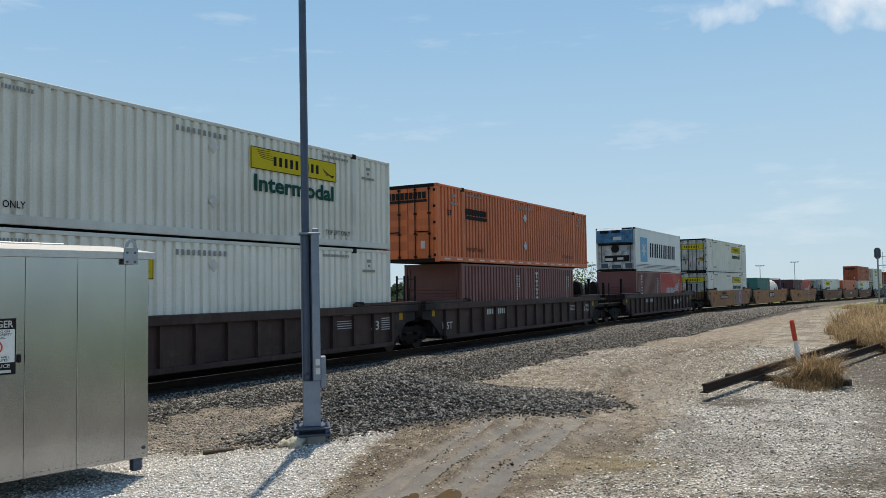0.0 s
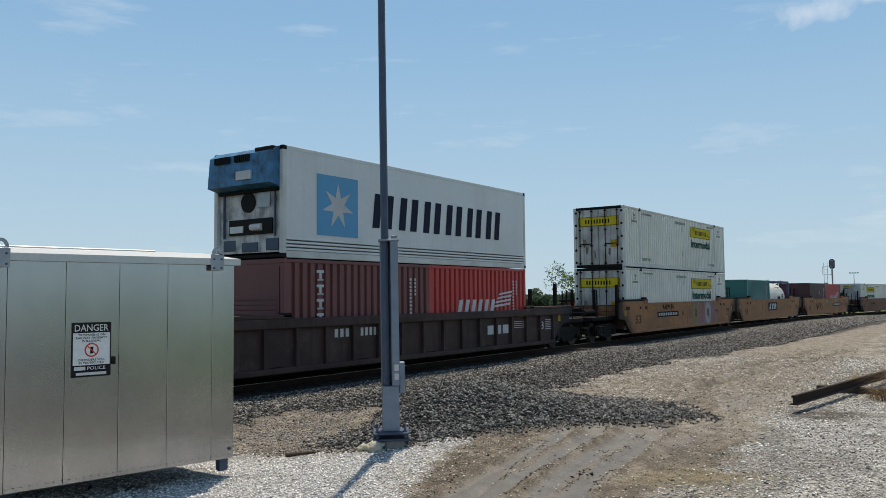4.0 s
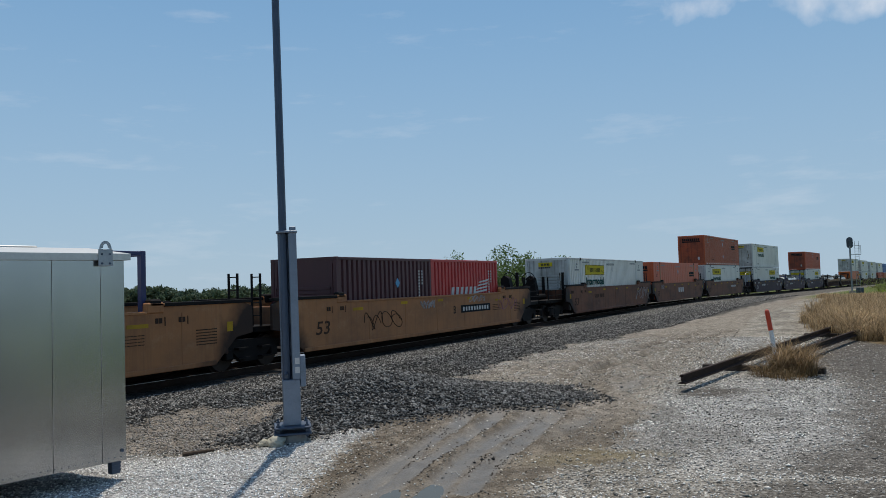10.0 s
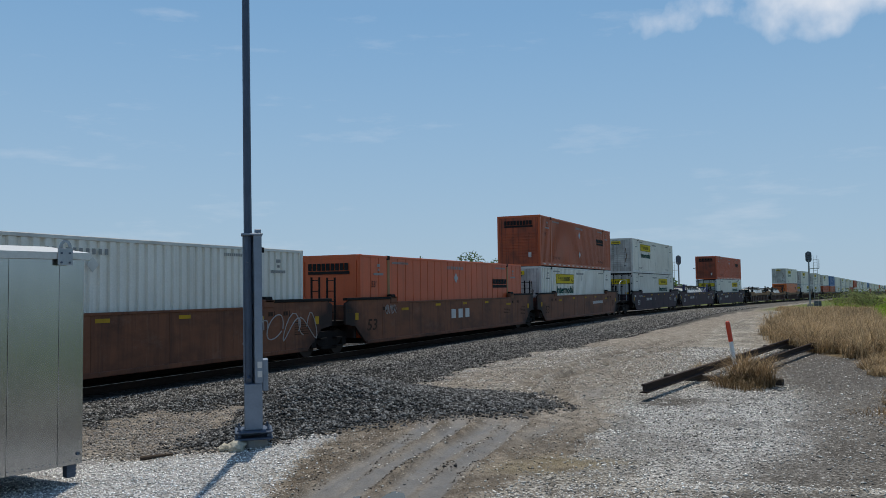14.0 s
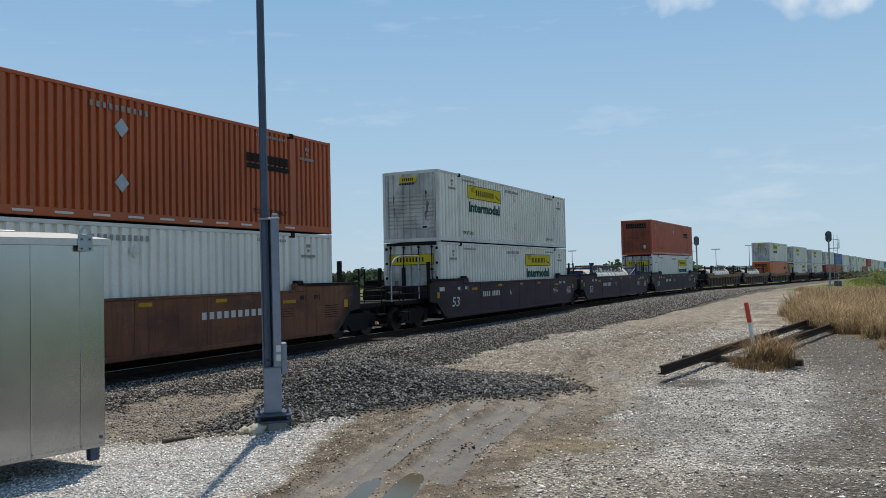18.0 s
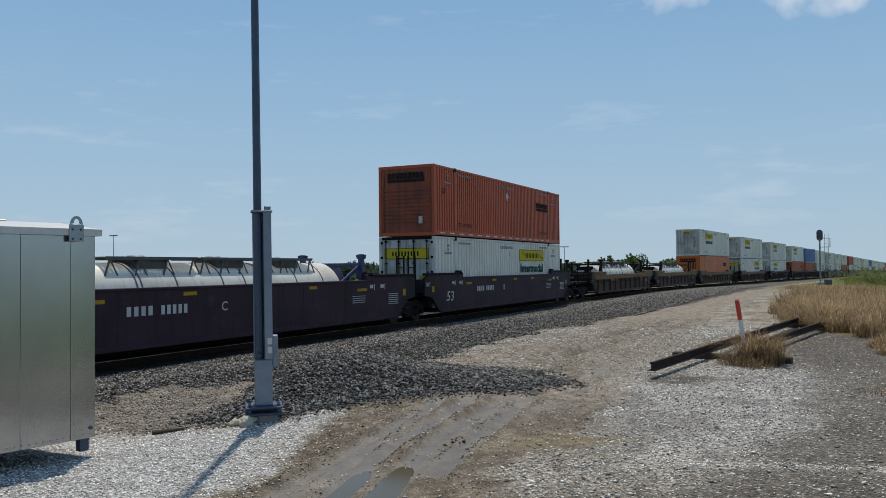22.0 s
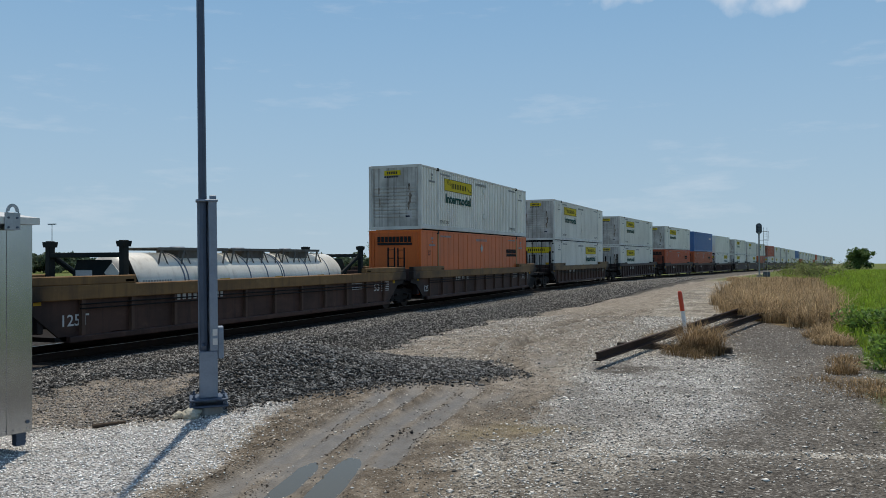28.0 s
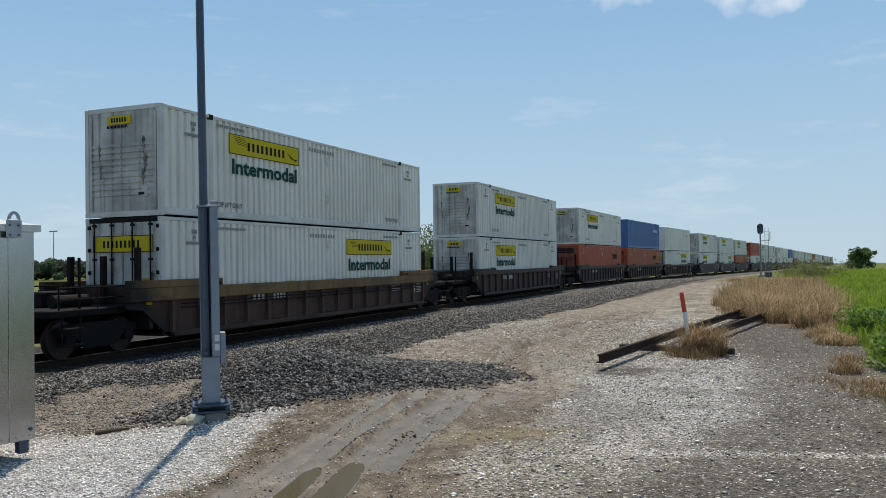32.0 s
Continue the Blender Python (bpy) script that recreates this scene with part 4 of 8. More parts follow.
def stones(name, label, category, mat, pts, sizes, flat=0.75, octa=False):
    """Many small broken stones joined into one mesh."""
    g = (1 + 5 ** 0.5) / 2
    if octa:
        bv = np.array([(1, 0, 0), (-1, 0, 0), (0, 1, 0), (0, -1, 0), (0, 0, 1), (0, 0, -1)], float)
        bf = np.array([(0, 2, 4), (2, 1, 4), (1, 3, 4), (3, 0, 4), (2, 0, 5), (1, 2, 5), (3, 1, 5), (0, 3, 5)])
    else:
        bv = np.array([(-1, g, 0), (1, g, 0), (-1, -g, 0), (1, -g, 0), (0, -1, g), (0, 1, g), (0, -1, -g), (0, 1, -g), (g, 0, -1), (g, 0, 1), (-g, 0, -1), (-g, 0, 1)]) / 1.9
        bf = np.array([(0, 11, 5), (0, 5, 1), (0, 1, 7), (0, 7, 10), (0, 10, 11), (1, 5, 9), (5, 11, 4), (11, 10, 2), (10, 7, 6), (7, 1, 8), (3, 9, 4), (3, 4, 2), (3, 2, 6), (3, 6, 8), (3, 8, 9), (4, 9, 5), (2, 4, 11), (6, 2, 10), (8, 6, 7), (9, 8, 1)])
    r = np.random.RandomState(len(pts))
    n, k = len(pts), len(bv)
    v = bv[None] * (1 + 0.4 * (r.rand(n, k, 1) - 0.5) * 2) * np.stack([r.uniform(0.75, 1.4, n), r.uniform(0.65, 1.1, n), r.uniform(0.5, 1.0, n) * flat], 1)[:, None]
    a, c = r.rand(n) * math.tau, r.uniform(-0.5, 0.5, n)
    ca, sa, cc, ss = np.cos(a), np.sin(a), np.cos(c), np.sin(c)
    x, y, z = v[..., 0], v[..., 1], v[..., 2]
    x, z = x * cc[:, None] - z * ss[:, None], x * ss[:, None] + z * cc[:, None]
    x, y = x * ca[:, None] - y * sa[:, None], x * sa[:, None] + y * ca[:, None]
    co = np.stack([x, y, z], -1) * sizes[:, None, None] + pts[:, None]
    f = (bf[None] + (np.arange(n) * k)[:, None, None]).reshape(-1)
    me = bpy.data.meshes.new(name)
    me.vertices.add(n * k)
    me.vertices.foreach_set("co", co.ravel())
    me.loops.add(len(f))
    me.loops.foreach_set("vertex_index", f)
    me.polygons.add(len(f) // 3)
    me.polygons.foreach_set("loop_start", np.arange(0, len(f), 3))
    me.update(calc_edges=True)
    me.materials.append(mat)
    return tagged(new(name, me), label, category, kind="stuff")


def scatter(n, x0, x1, y0, y1, seed, near=True):
    r = np.random.RandomState(seed)
    x = x0 + (x1 - x0) * (r.rand(n) ** (1.6 if near else 1.0))
    return x, r.uniform(y0, y1, n), r


def loose_stone():
    # ballast shoulder along the line
    x, u, r = scatter(210000, 5.0, 95.0, 0, 1, 1)
    d = 1.7 + u * 5.9
    y = track_y(x) - d
    z, pale, dirt, ballast, grass, wet = ground(x, y)
    keep = (r.rand(len(x)) < ballast * (0.45 + 0.55 * smooth(6.5, 3.5, d)) + 0.003) & (mound_height(x, y) < 0.01)
    s = r.uniform(0.014, 0.03, len(x)) * (1 + x / 75)
    stones("track_ballast", "crushed grey rock ballast along the railway line", "ballast", M["old_ballast"], np.stack([x, y, z + 0.45 * s], 1)[keep], s[keep], 0.8, True)
    # heap of new ballast
    x, y, r = scatter(190000, 8.4, 18.0, 4.0, 10.8, 2, False)
    mh = mound_height(x, y)
    keep = r.rand(len(x)) < smooth(0.0, 0.07, mh) * (0.7 + 1.6 * fbm(x, y, 2.5, 2)) + 0.0006 + 0.1 * smooth(-0.35, 0.0, inside(x, y, HEAP)) * (y < 9.5)
    z = ground(x, y)[0]
    s = (0.013 + 0.026 * r.rand(len(x)) ** 2) * np.where(mh > 0.04, 1.0, 0.85)
    stones("ballast_heap", "heap of coarse dark grey crushed rock beside the mast", "ballast heap", M["ballast"], np.stack([x, y, z + 0.4 * s], 1)[keep], s[keep], 0.85, True)
    # pale gravel
    x, y, r = scatter(150000, 3.5, 30.0, -3.0, 9.5, 3)
    z, pale, dirt, ballast, grass, wet = ground(x, y)
    keep = r.rand(len(x)) < 0.8 * pale * (1 - 0.96 * WORN) + 0.05 * dirt
    s = r.uniform(0.006, 0.014, len(x)) * (1 + x / 22)
    pad = inside(x, y, PAD) > -0.3
    for name, label, mat, k in (("pale_gravel", "worn pale limestone gravel over the yard", "pebble", keep & ~pad), ("white_gravel", "clean white limestone gravel laid round the cabinet", "clean_pebble", keep & pad)):
        stones(name, label, "gravel", M[mat], np.stack([x, y, z + 0.3 * s], 1)[k], s[k], 0.75, True)
    # flat pale chips on the worn yard
    x, y, r = scatter(16000, 6.0, 24.0, -2.5, 4.2, 8)
    z, pale, dirt, ballast, grass, wet = ground(x, y)
    keep = r.rand(len(x)) < 0.75 * pale * (0.25 + 0.75 * smooth(-0.1, 0.12, fbm(x, y, 1.2, 3))) * (1 - 0.6 * WORN)
    s = 0.008 + 0.034 * r.rand(len(x)) ** 5
    stones("pale_chips", "larger flat pale stone chips on the yard", "gravel", M["pebble"], np.stack([x, y, z + 0.25 * s], 1)[keep], s[keep], 0.4, True)
    # clods and dark grit on the mud
    x, y, r = scatter(170000, 4.0, 28.0, 1.5, 10.5, 4)
    z, pale, dirt, ballast, grass, wet = ground(x, y)
    berm = np.zeros(len(x))
    for q in CLODS:
        berm = np.maximum(berm, np.exp(-(seg_dist(x, y, q) / 0.07) ** 2))
    edge = smooth(0.5, 0.0, np.abs(inside(x, y, PAD) + 0.25)) * smooth(12, 10.5, x)
    keep = r.rand(len(x)) < dirt * (0.7 * berm * (fbm(x, y, 1.6) > -0.07) + 0.012 + 0.04 * (1 - wet) + 0.15 * edge) * (wet < 0.97) + 0.004
    s = (0.004 + 0.009 * r.rand(len(x)) ** 3) * (1 + x / 40)
    stones("mud_clods", "dark clods and grit lying on the muddy track", "clods", M["clod"], np.stack([x, y, z + 0.3 * s], 1)[keep], s[keep], 0.8, True)
    # pale grit trodden into the dirt
    x, y, r = scatter(40000, 5.0, 34.0, 1.5, 9.8, 5)
    z, pale, dirt, ballast, grass, wet = ground(x, y)
    keep = r.rand(len(x)) < dirt * (1 - wet) ** 2 * (0.35 + 0.8 * smooth(0.0, 0.2, fbm(x, y, 0.9, 3)) + 0.5 * smooth(-0.6, -0.1, inside(x, y, PAD)))
    s = r.uniform(0.006, 0.015, len(x)) * (1 + x / 26)
    stones("trodden_grit", "pale grit trodden into the dry dirt", "grit", M["grit"], np.stack([x, y, z + 0.2 * s], 1)[keep], s[keep], 0.6, True)
    # brown stony earth between the line and the heap
    x, y, r = scatter(26000, 4.5, 13.0, 7.8, 11.8, 6, False)
    z, pale, dirt, ballast, grass, wet = ground(x, y)
    keep = r.rand(len(x)) < dirt * (0.5 + 1.2 * fbm(x, y, 1.2, 3)) * (mound_height(x, y) < 0.02)
    s = r.uniform(0.01, 0.026, len(x))
    stones("brown_grit", "brown stony grit on the bare earth beside the ballast", "grit", M["brown_grit"], np.stack([x, y, z + 0.3 * s], 1)[keep], s[keep], 0.7, True)


loose_stone()


def puddle():
    """Standing water in two joined wheel ruts; the mud rises through its edge."""
    zw = -0.05
    c, s = math.cos(radians(16)), math.sin(radians(16))
    vs, n = [], 48
    for i in range(n):
        a = i * math.tau / n
        u, v = 1.15 * math.cos(a), 0.42 * math.sin(a)
        vs.append((6.98 + u * c - v * s, 4.26 + u * s + v * c, zw))
    vs += [(x, y, z - 0.12) for x, y, z in vs]
    fs = [tuple(range(n))] + [(i, n + i, n + (i + 1) % n, (i + 1) % n) for i in range(n)]
    tagged(obj("puddle", vs, fs, M["water"]), "shallow puddle of muddy brown water in a wheel rut", "puddle", kind="structure")


puddle()


# ---- railway track ----
def sweep(outline, s0, s1, step, off):
    """An outline in y and z carried along the line at an offset from its middle."""
    ss = np.arange(s0, s1 + step, step)
    b = Build()
    n = len(outline)
    for s in ss:
        m = on_track(float(s))
        b.v += [tuple(m @ Vector((0, off + y, z))) for y, z in outline]
    for k in range(len(ss) - 1):
        b.f += [(k * n + i, k * n + (i + 1) % n, (k + 1) * n + (i + 1) % n, (k + 1) * n + i) for i in range(n)]
    return b


RAIL = [(-0.075, -0.17), (0.075, -0.17), (0.075, -0.155), (0.012, -0.13), (0.012, -0.045), (0.036, -0.035), (0.036, -0.004), (0.03, 0.0), (-0.03, 0.0), (-0.036, -0.004), (-0.036, -0.035), (-0.012, -0.045), (-0.012, -0.13), (-0.075, -0.155)]


def railway():
    line = empty("railway_track", "steel rails spiked to dark timber ties on a ballast bed", "railway track", kind="structure")
    for off in (-0.755, 0.755):
        r = sweep(RAIL, -60, 900, 6.0, off).done("rail", M["rail_rust"], line, "rusty steel rail with a worn bright head")
        cap = [(-0.031, 0.0005), (0.031, 0.0005), (0.031, 0.004), (-0.031, 0.004)]
        sweep(cap, -60, 900, 6.0, off).done("running_surface", M["rail_steel"], r, "polished running surface of the rail")
    tie = Build().box(-0.115, 0.115, -1.3, 1.3, -0.34, -0.168, 0.012)
    me = tie.done("tie", M["tie"], line).data
    first = [o for o in line.children if o.name.startswith("tie")][0]
    first.matrix_basis = on_track(-3.0)
    for i in range(1, 150):
        o = new("tie", me)
        o.parent = line
        o.matrix_basis = on_track(-3.0 + 0.5 * i) @ pose(0, 0, random.uniform(-0.012, 0.004), 0, 0, random.uniform(-0.8, 0.8))


railway()


# ---- containers: x along the train (front end at -length / 2), y across, z from the container's own floor ----
W2 = 1.295


def corrugated(name, x0, x1, y, z0, z1, mat, parent, pitch=0.28, depth=0.05, out=-1, label="", seams=False):
    """An upright corrugated steel sheet between x0 and x1; its outer ribs stand at y."""
    n = max(1, round((x1 - x0) / pitch))
    p = (x1 - x0) / n
    prof = []
    for i in range(n):
        a = x0 + i * p
        prof += [(a, 0), (a + p - 0.045, 0), (a + p - 0.035, 1), (a + p - 0.01, 1)] if seams else [(a, 0), (a + 0.52 * p, 0), (a + 0.61 * p, 1), (a + 0.91 * p, 1)]
    prof.append((x1, 0))
    vs, k = [], len(prof)
    for z in (z0, z1):
        vs += [(x, y - out * depth * d, z) for x, d in prof]
    fs = [(i, i + 1, k + i + 1, k + i) for i in range(k - 1)]
    if out > 0:
        fs = [q[::-1] for q in fs]
    vs += [(x, yy - out * 0.03, z) for x, yy, z in vs]
    fs += [(q[3] + 2 * k, q[2] + 2 * k, q[1] + 2 * k, q[0] + 2 * k) for q in fs]
    return obj(name, vs, fs, mat, parent, label)


def locking_bars(e, x, mat, h, n=4):
    for i in range(n):
        y = (-0.95, -0.35, 0.35, 0.95)[i] if n == 4 else 0
        b = Build().tube((x - 0.05, y, 0.12), (x - 0.05, y, h - 0.12), 0.02, 8)
        for z in (0.2, h * 0.36, h * 0.62, h - 0.2):
            b.box(x - 0.075, x - 0.01, y - 0.05, y + 0.05, z - 0.03, z + 0.03)
        if i in (0, 3, 1, 2):
            b.box(x - 0.085, x - 0.055, y - 0.02, y + 0.34 * (1 if i in (0, 2) else -1), h * 0.36 + 0.06, h * 0.36 + 0.1) if i in (0, 2) else b.box(x - 0.085, x - 0.055, y - 0.34, y + 0.02, h * 0.36 + 0.06, h * 0.36 + 0.1)
        b.done("locking_bar", mat, e, "dark locking rod with keepers and handle")


def container(label, length, h, mat, rail, doors, posts=True, group="containers on the train", pitch=0.28, door_mat=None, nose_ribs=True, tape=False, seams=False, post_mat=None):
    """A steel box container, doors or blank nose at its front end."""
    e = empty("shipping_container", label, "container", group)
    L = length / 2
    rx = 0.09
    # corner posts and castings
    for sx in (-1, 1):
        for sy in (-1, 1):
            x0, x1 = sorted((sx * L, sx * (L - 0.13)))
            y0, y1 = sorted((sy * W2, sy * (W2 - 0.13)))
            Build().box(x0, x1, y0, y1, 0.11, h - 0.11, 0.012).done("corner_post", rail, e)
            for z in (0.0, h - 0.118):
                Build().box(x0 - 0.004, x1 + 0.004, y0 - 0.004, y1 + 0.004, z, z + 0.118, 0.014).done("corner_casting", rail, e)
    cuts = [-L + 0.13, L - 0.13]
    if posts:
        cuts = [-L + 0.13, -6.08, 6.08, L - 0.13]
        for x in (-6.08, 6.08):
            for sy in (-1, 1):
                y0, y1 = sorted((sy * (W2 + 0.002), sy * (W2 - 0.1)))
                Build().box(x - 0.085, x + 0.085, y0, y1, 0.1, h - 0.14, 0.012).done("lifting_post", post_mat or rail, e, "lifting post at forty feet")
                Build().box(x - 0.1, x + 0.1, y0 - 0.004, y1, h - 0.15, h + 0.006, 0.012).done("post_casting", M["dark_steel"], e, "dark lifting casting")
    for sy in (-1, 1):
        for a, b in zip(cuts, cuts[1:]):
            g = 0.085 if posts else 0
            corrugated("side_panel", a + (g if a > -L + 1 else 0), b - (g if b < L - 1 else 0), sy * (W2 - 0.015), 0.22, h - 0.1, mat, e, 0.64 if seams else pitch, 0.03 if seams else 0.064, sy, "", seams)
        y0, y1 = sorted((sy * W2, sy * (W2 - 0.07)))
        Build().box(-L + 0.13, L - 0.13, y0, y1, h - 0.1, h - 0.012, 0.01).done("top_rail", rail, e)
        Build().box(-L + 0.13, L - 0.13, y0, y1, 0.03, 0.22, 0.012).done("bottom_rail", rail, e)
    if tape:
        b = Build()
        for i in range(int((length - 1) / 0.95)):
            b.box(-L + 0.5 + 0.95 * i, -L + 0.95 + 0.95 * i, -W2 - 0.004, -W2 + 0.002, 0.1, 0.15)
        b.done("reflective_tape", M["reflect"], e, "pale dashes of reflective tape")
    Build().box(-L + 0.02, L - 0.02, -W2 + 0.02, W2 - 0.02, h - 0.045, h - 0.008).done("roof", mat, e)
    Build().box(-L + 0.05, L - 0.05, -W2 + 0.05, W2 - 0.05, 0.02, 0.16).done("floor", M["dark_steel"], e)
    Build().box(L - 0.1, L - 0.03, -W2 + 0.13, W2 - 0.13, 0.1, h - 0.1).done("end_wall", mat, e)
    x = -L
    if doors:
        for sy in (-1, 1):
            y0, y1 = sorted((sy * 0.008, sy * (W2 - 0.135)))
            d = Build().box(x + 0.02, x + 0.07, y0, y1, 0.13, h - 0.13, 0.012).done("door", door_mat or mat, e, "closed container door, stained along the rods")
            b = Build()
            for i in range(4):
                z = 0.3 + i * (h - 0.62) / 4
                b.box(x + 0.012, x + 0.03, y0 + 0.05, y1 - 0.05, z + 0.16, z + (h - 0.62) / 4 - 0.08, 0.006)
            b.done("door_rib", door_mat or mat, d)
            b = Build()
            for i in range(5):
                z = 0.25 + i * (h - 0.5) / 4
                b.box(x - 0.004, x + 0.05, sy * (W2 - 0.13) - 0.05, sy * (W2 - 0.13) + 0.05, z - 0.05, z + 0.05)
            b.done("hinge", M["dark_steel"] if doors != 2 else rail, d)
        locking_bars(e, x + 0.02, M["dark_steel"], h)
        Build().box(x + 0.012, x + 0.09, -W2 + 0.12, W2 - 0.12, h - 0.12, h - 0.002).done("door_header", M["dark_steel"], e)
        Build().box(x + 0.012, x + 0.09, -W2 + 0.12, W2 - 0.12, 0.0, 0.12).done("door_sill", M["dark_steel"], e)
    else:
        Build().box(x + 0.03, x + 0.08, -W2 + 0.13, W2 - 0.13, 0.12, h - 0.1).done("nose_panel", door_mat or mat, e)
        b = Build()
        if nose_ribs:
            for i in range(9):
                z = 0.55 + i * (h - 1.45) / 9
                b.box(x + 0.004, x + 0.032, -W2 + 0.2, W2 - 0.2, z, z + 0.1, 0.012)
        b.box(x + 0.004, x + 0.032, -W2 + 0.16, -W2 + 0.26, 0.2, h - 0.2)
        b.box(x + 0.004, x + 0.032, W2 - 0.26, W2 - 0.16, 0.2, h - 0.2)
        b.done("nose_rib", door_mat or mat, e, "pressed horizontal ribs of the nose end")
        Build().box(x + 0.012, x + 0.09, -W2 + 0.12, W2 - 0.12, h - 0.12, h - 0.002).done("nose_header", rail, e)
        Build().box(x + 0.012, x + 0.09, -W2 + 0.12, W2 - 0.12, 0.0, 0.14).done("nose_sill", rail, e)
    return e


YS = -W2 - 0.004


def yellow_board(e, x0, x1, z0, z1, n=9):
    s = Build().box(x0, x1, YS - 0.003, YS + 0.02, z0, z1).done("logo_panel", M["sign_yellow"], e, "yellow logo panel with black edge")
    b = Build()
    t = 0.02
    for a in ((x0, x1, z0, z0 + t), (x0, x1, z1 - t, z1), (x0, x0 + t, z0, z1), (x1 - t, x1, z0, z1)):
        b.box(a[0], a[1], YS - 0.006, YS, a[2], a[3])
    w = x1 - x0
    hz = z1 - z0
    blocks(b, n, x0 + 0.24 * w, x0 + 0.8 * w, YS - 0.004, z0 + 0.27 * hz, z0 + 0.7 * hz, 0.5, 0.003)
    for i in range(5):
        xa, xb = x0 + (0.06 + 0.012 * i) * w, x0 + (0.2 + 0.012 * i) * w
        b.prism([(xa, z1 - (0.12 + 0.08 * i) * hz), (xb, z1 - (0.1 + 0.1 * i) * hz), (xb, z1 - (0.12 + 0.1 * i) * hz), (xa, z1 - (0.15 + 0.08 * i) * hz)], YS - 0.006, YS)
        xa, xb = x1 - (0.18 - 0.012 * i) * w, x1 - (0.05 - 0.005 * i) * w
        b.prism([(xa, z0 + (0.6 - 0.08 * i) * hz), (xb, z0 + (0.2 + 0.03 * i) * hz), (xb, z0 + (0.17 + 0.03 * i) * hz), (xa, z0 + (0.57 - 0.08 * i) * hz)], YS - 0.006, YS)
    b.done("logo_mark", M["black"], s)


def small_marks(e, L, h, ink):
    b = Build()
    for x in (-L + 1.15, L - 1.35):
        blocks(b, 3, x, x + 0.22, YS, h - 0.42, h - 0.32)
        blocks(b, 2, x + 0.05, x + 0.17, YS, h - 0.56, h - 0.48)
        blocks(b, 9, x - 0.25, x + 0.45, YS, h - 0.72, h - 0.64)
    for x in (-6.08 + 0.25, 6.08 - 1.6):
        blocks(b, 17, x, x + 1.3, YS, h - 0.29, h - 0.21, 0.45)
    blocks(b, 10, -1.0, 0.7, YS, h - 0.4, h - 0.27, 0.5)
    b.done("stencil_mark", M["faint"], e, "rows of small stencilled marks")


def grime_runs(e, x, seed, runs):
    """Ragged rusty runs on an end wall: side offset, height and half width of each."""
    rs = random.Random(seed)
    for y, z, w in runs:
        o = []
        for i in range(14):
            a = i * math.tau / 14
            o.append((y + w * math.cos(a) * rs.uniform(0.6, 1.3), z + (0.13 if math.sin(a) > 0 else 0.28) * math.sin(a) * rs.uniform(0.7, 1.2)))
        Build().prism_x(o, x + 0.0015, x + 0.02).done("grime_stain", M["grime"], e, "rusty grime run on the end wall")


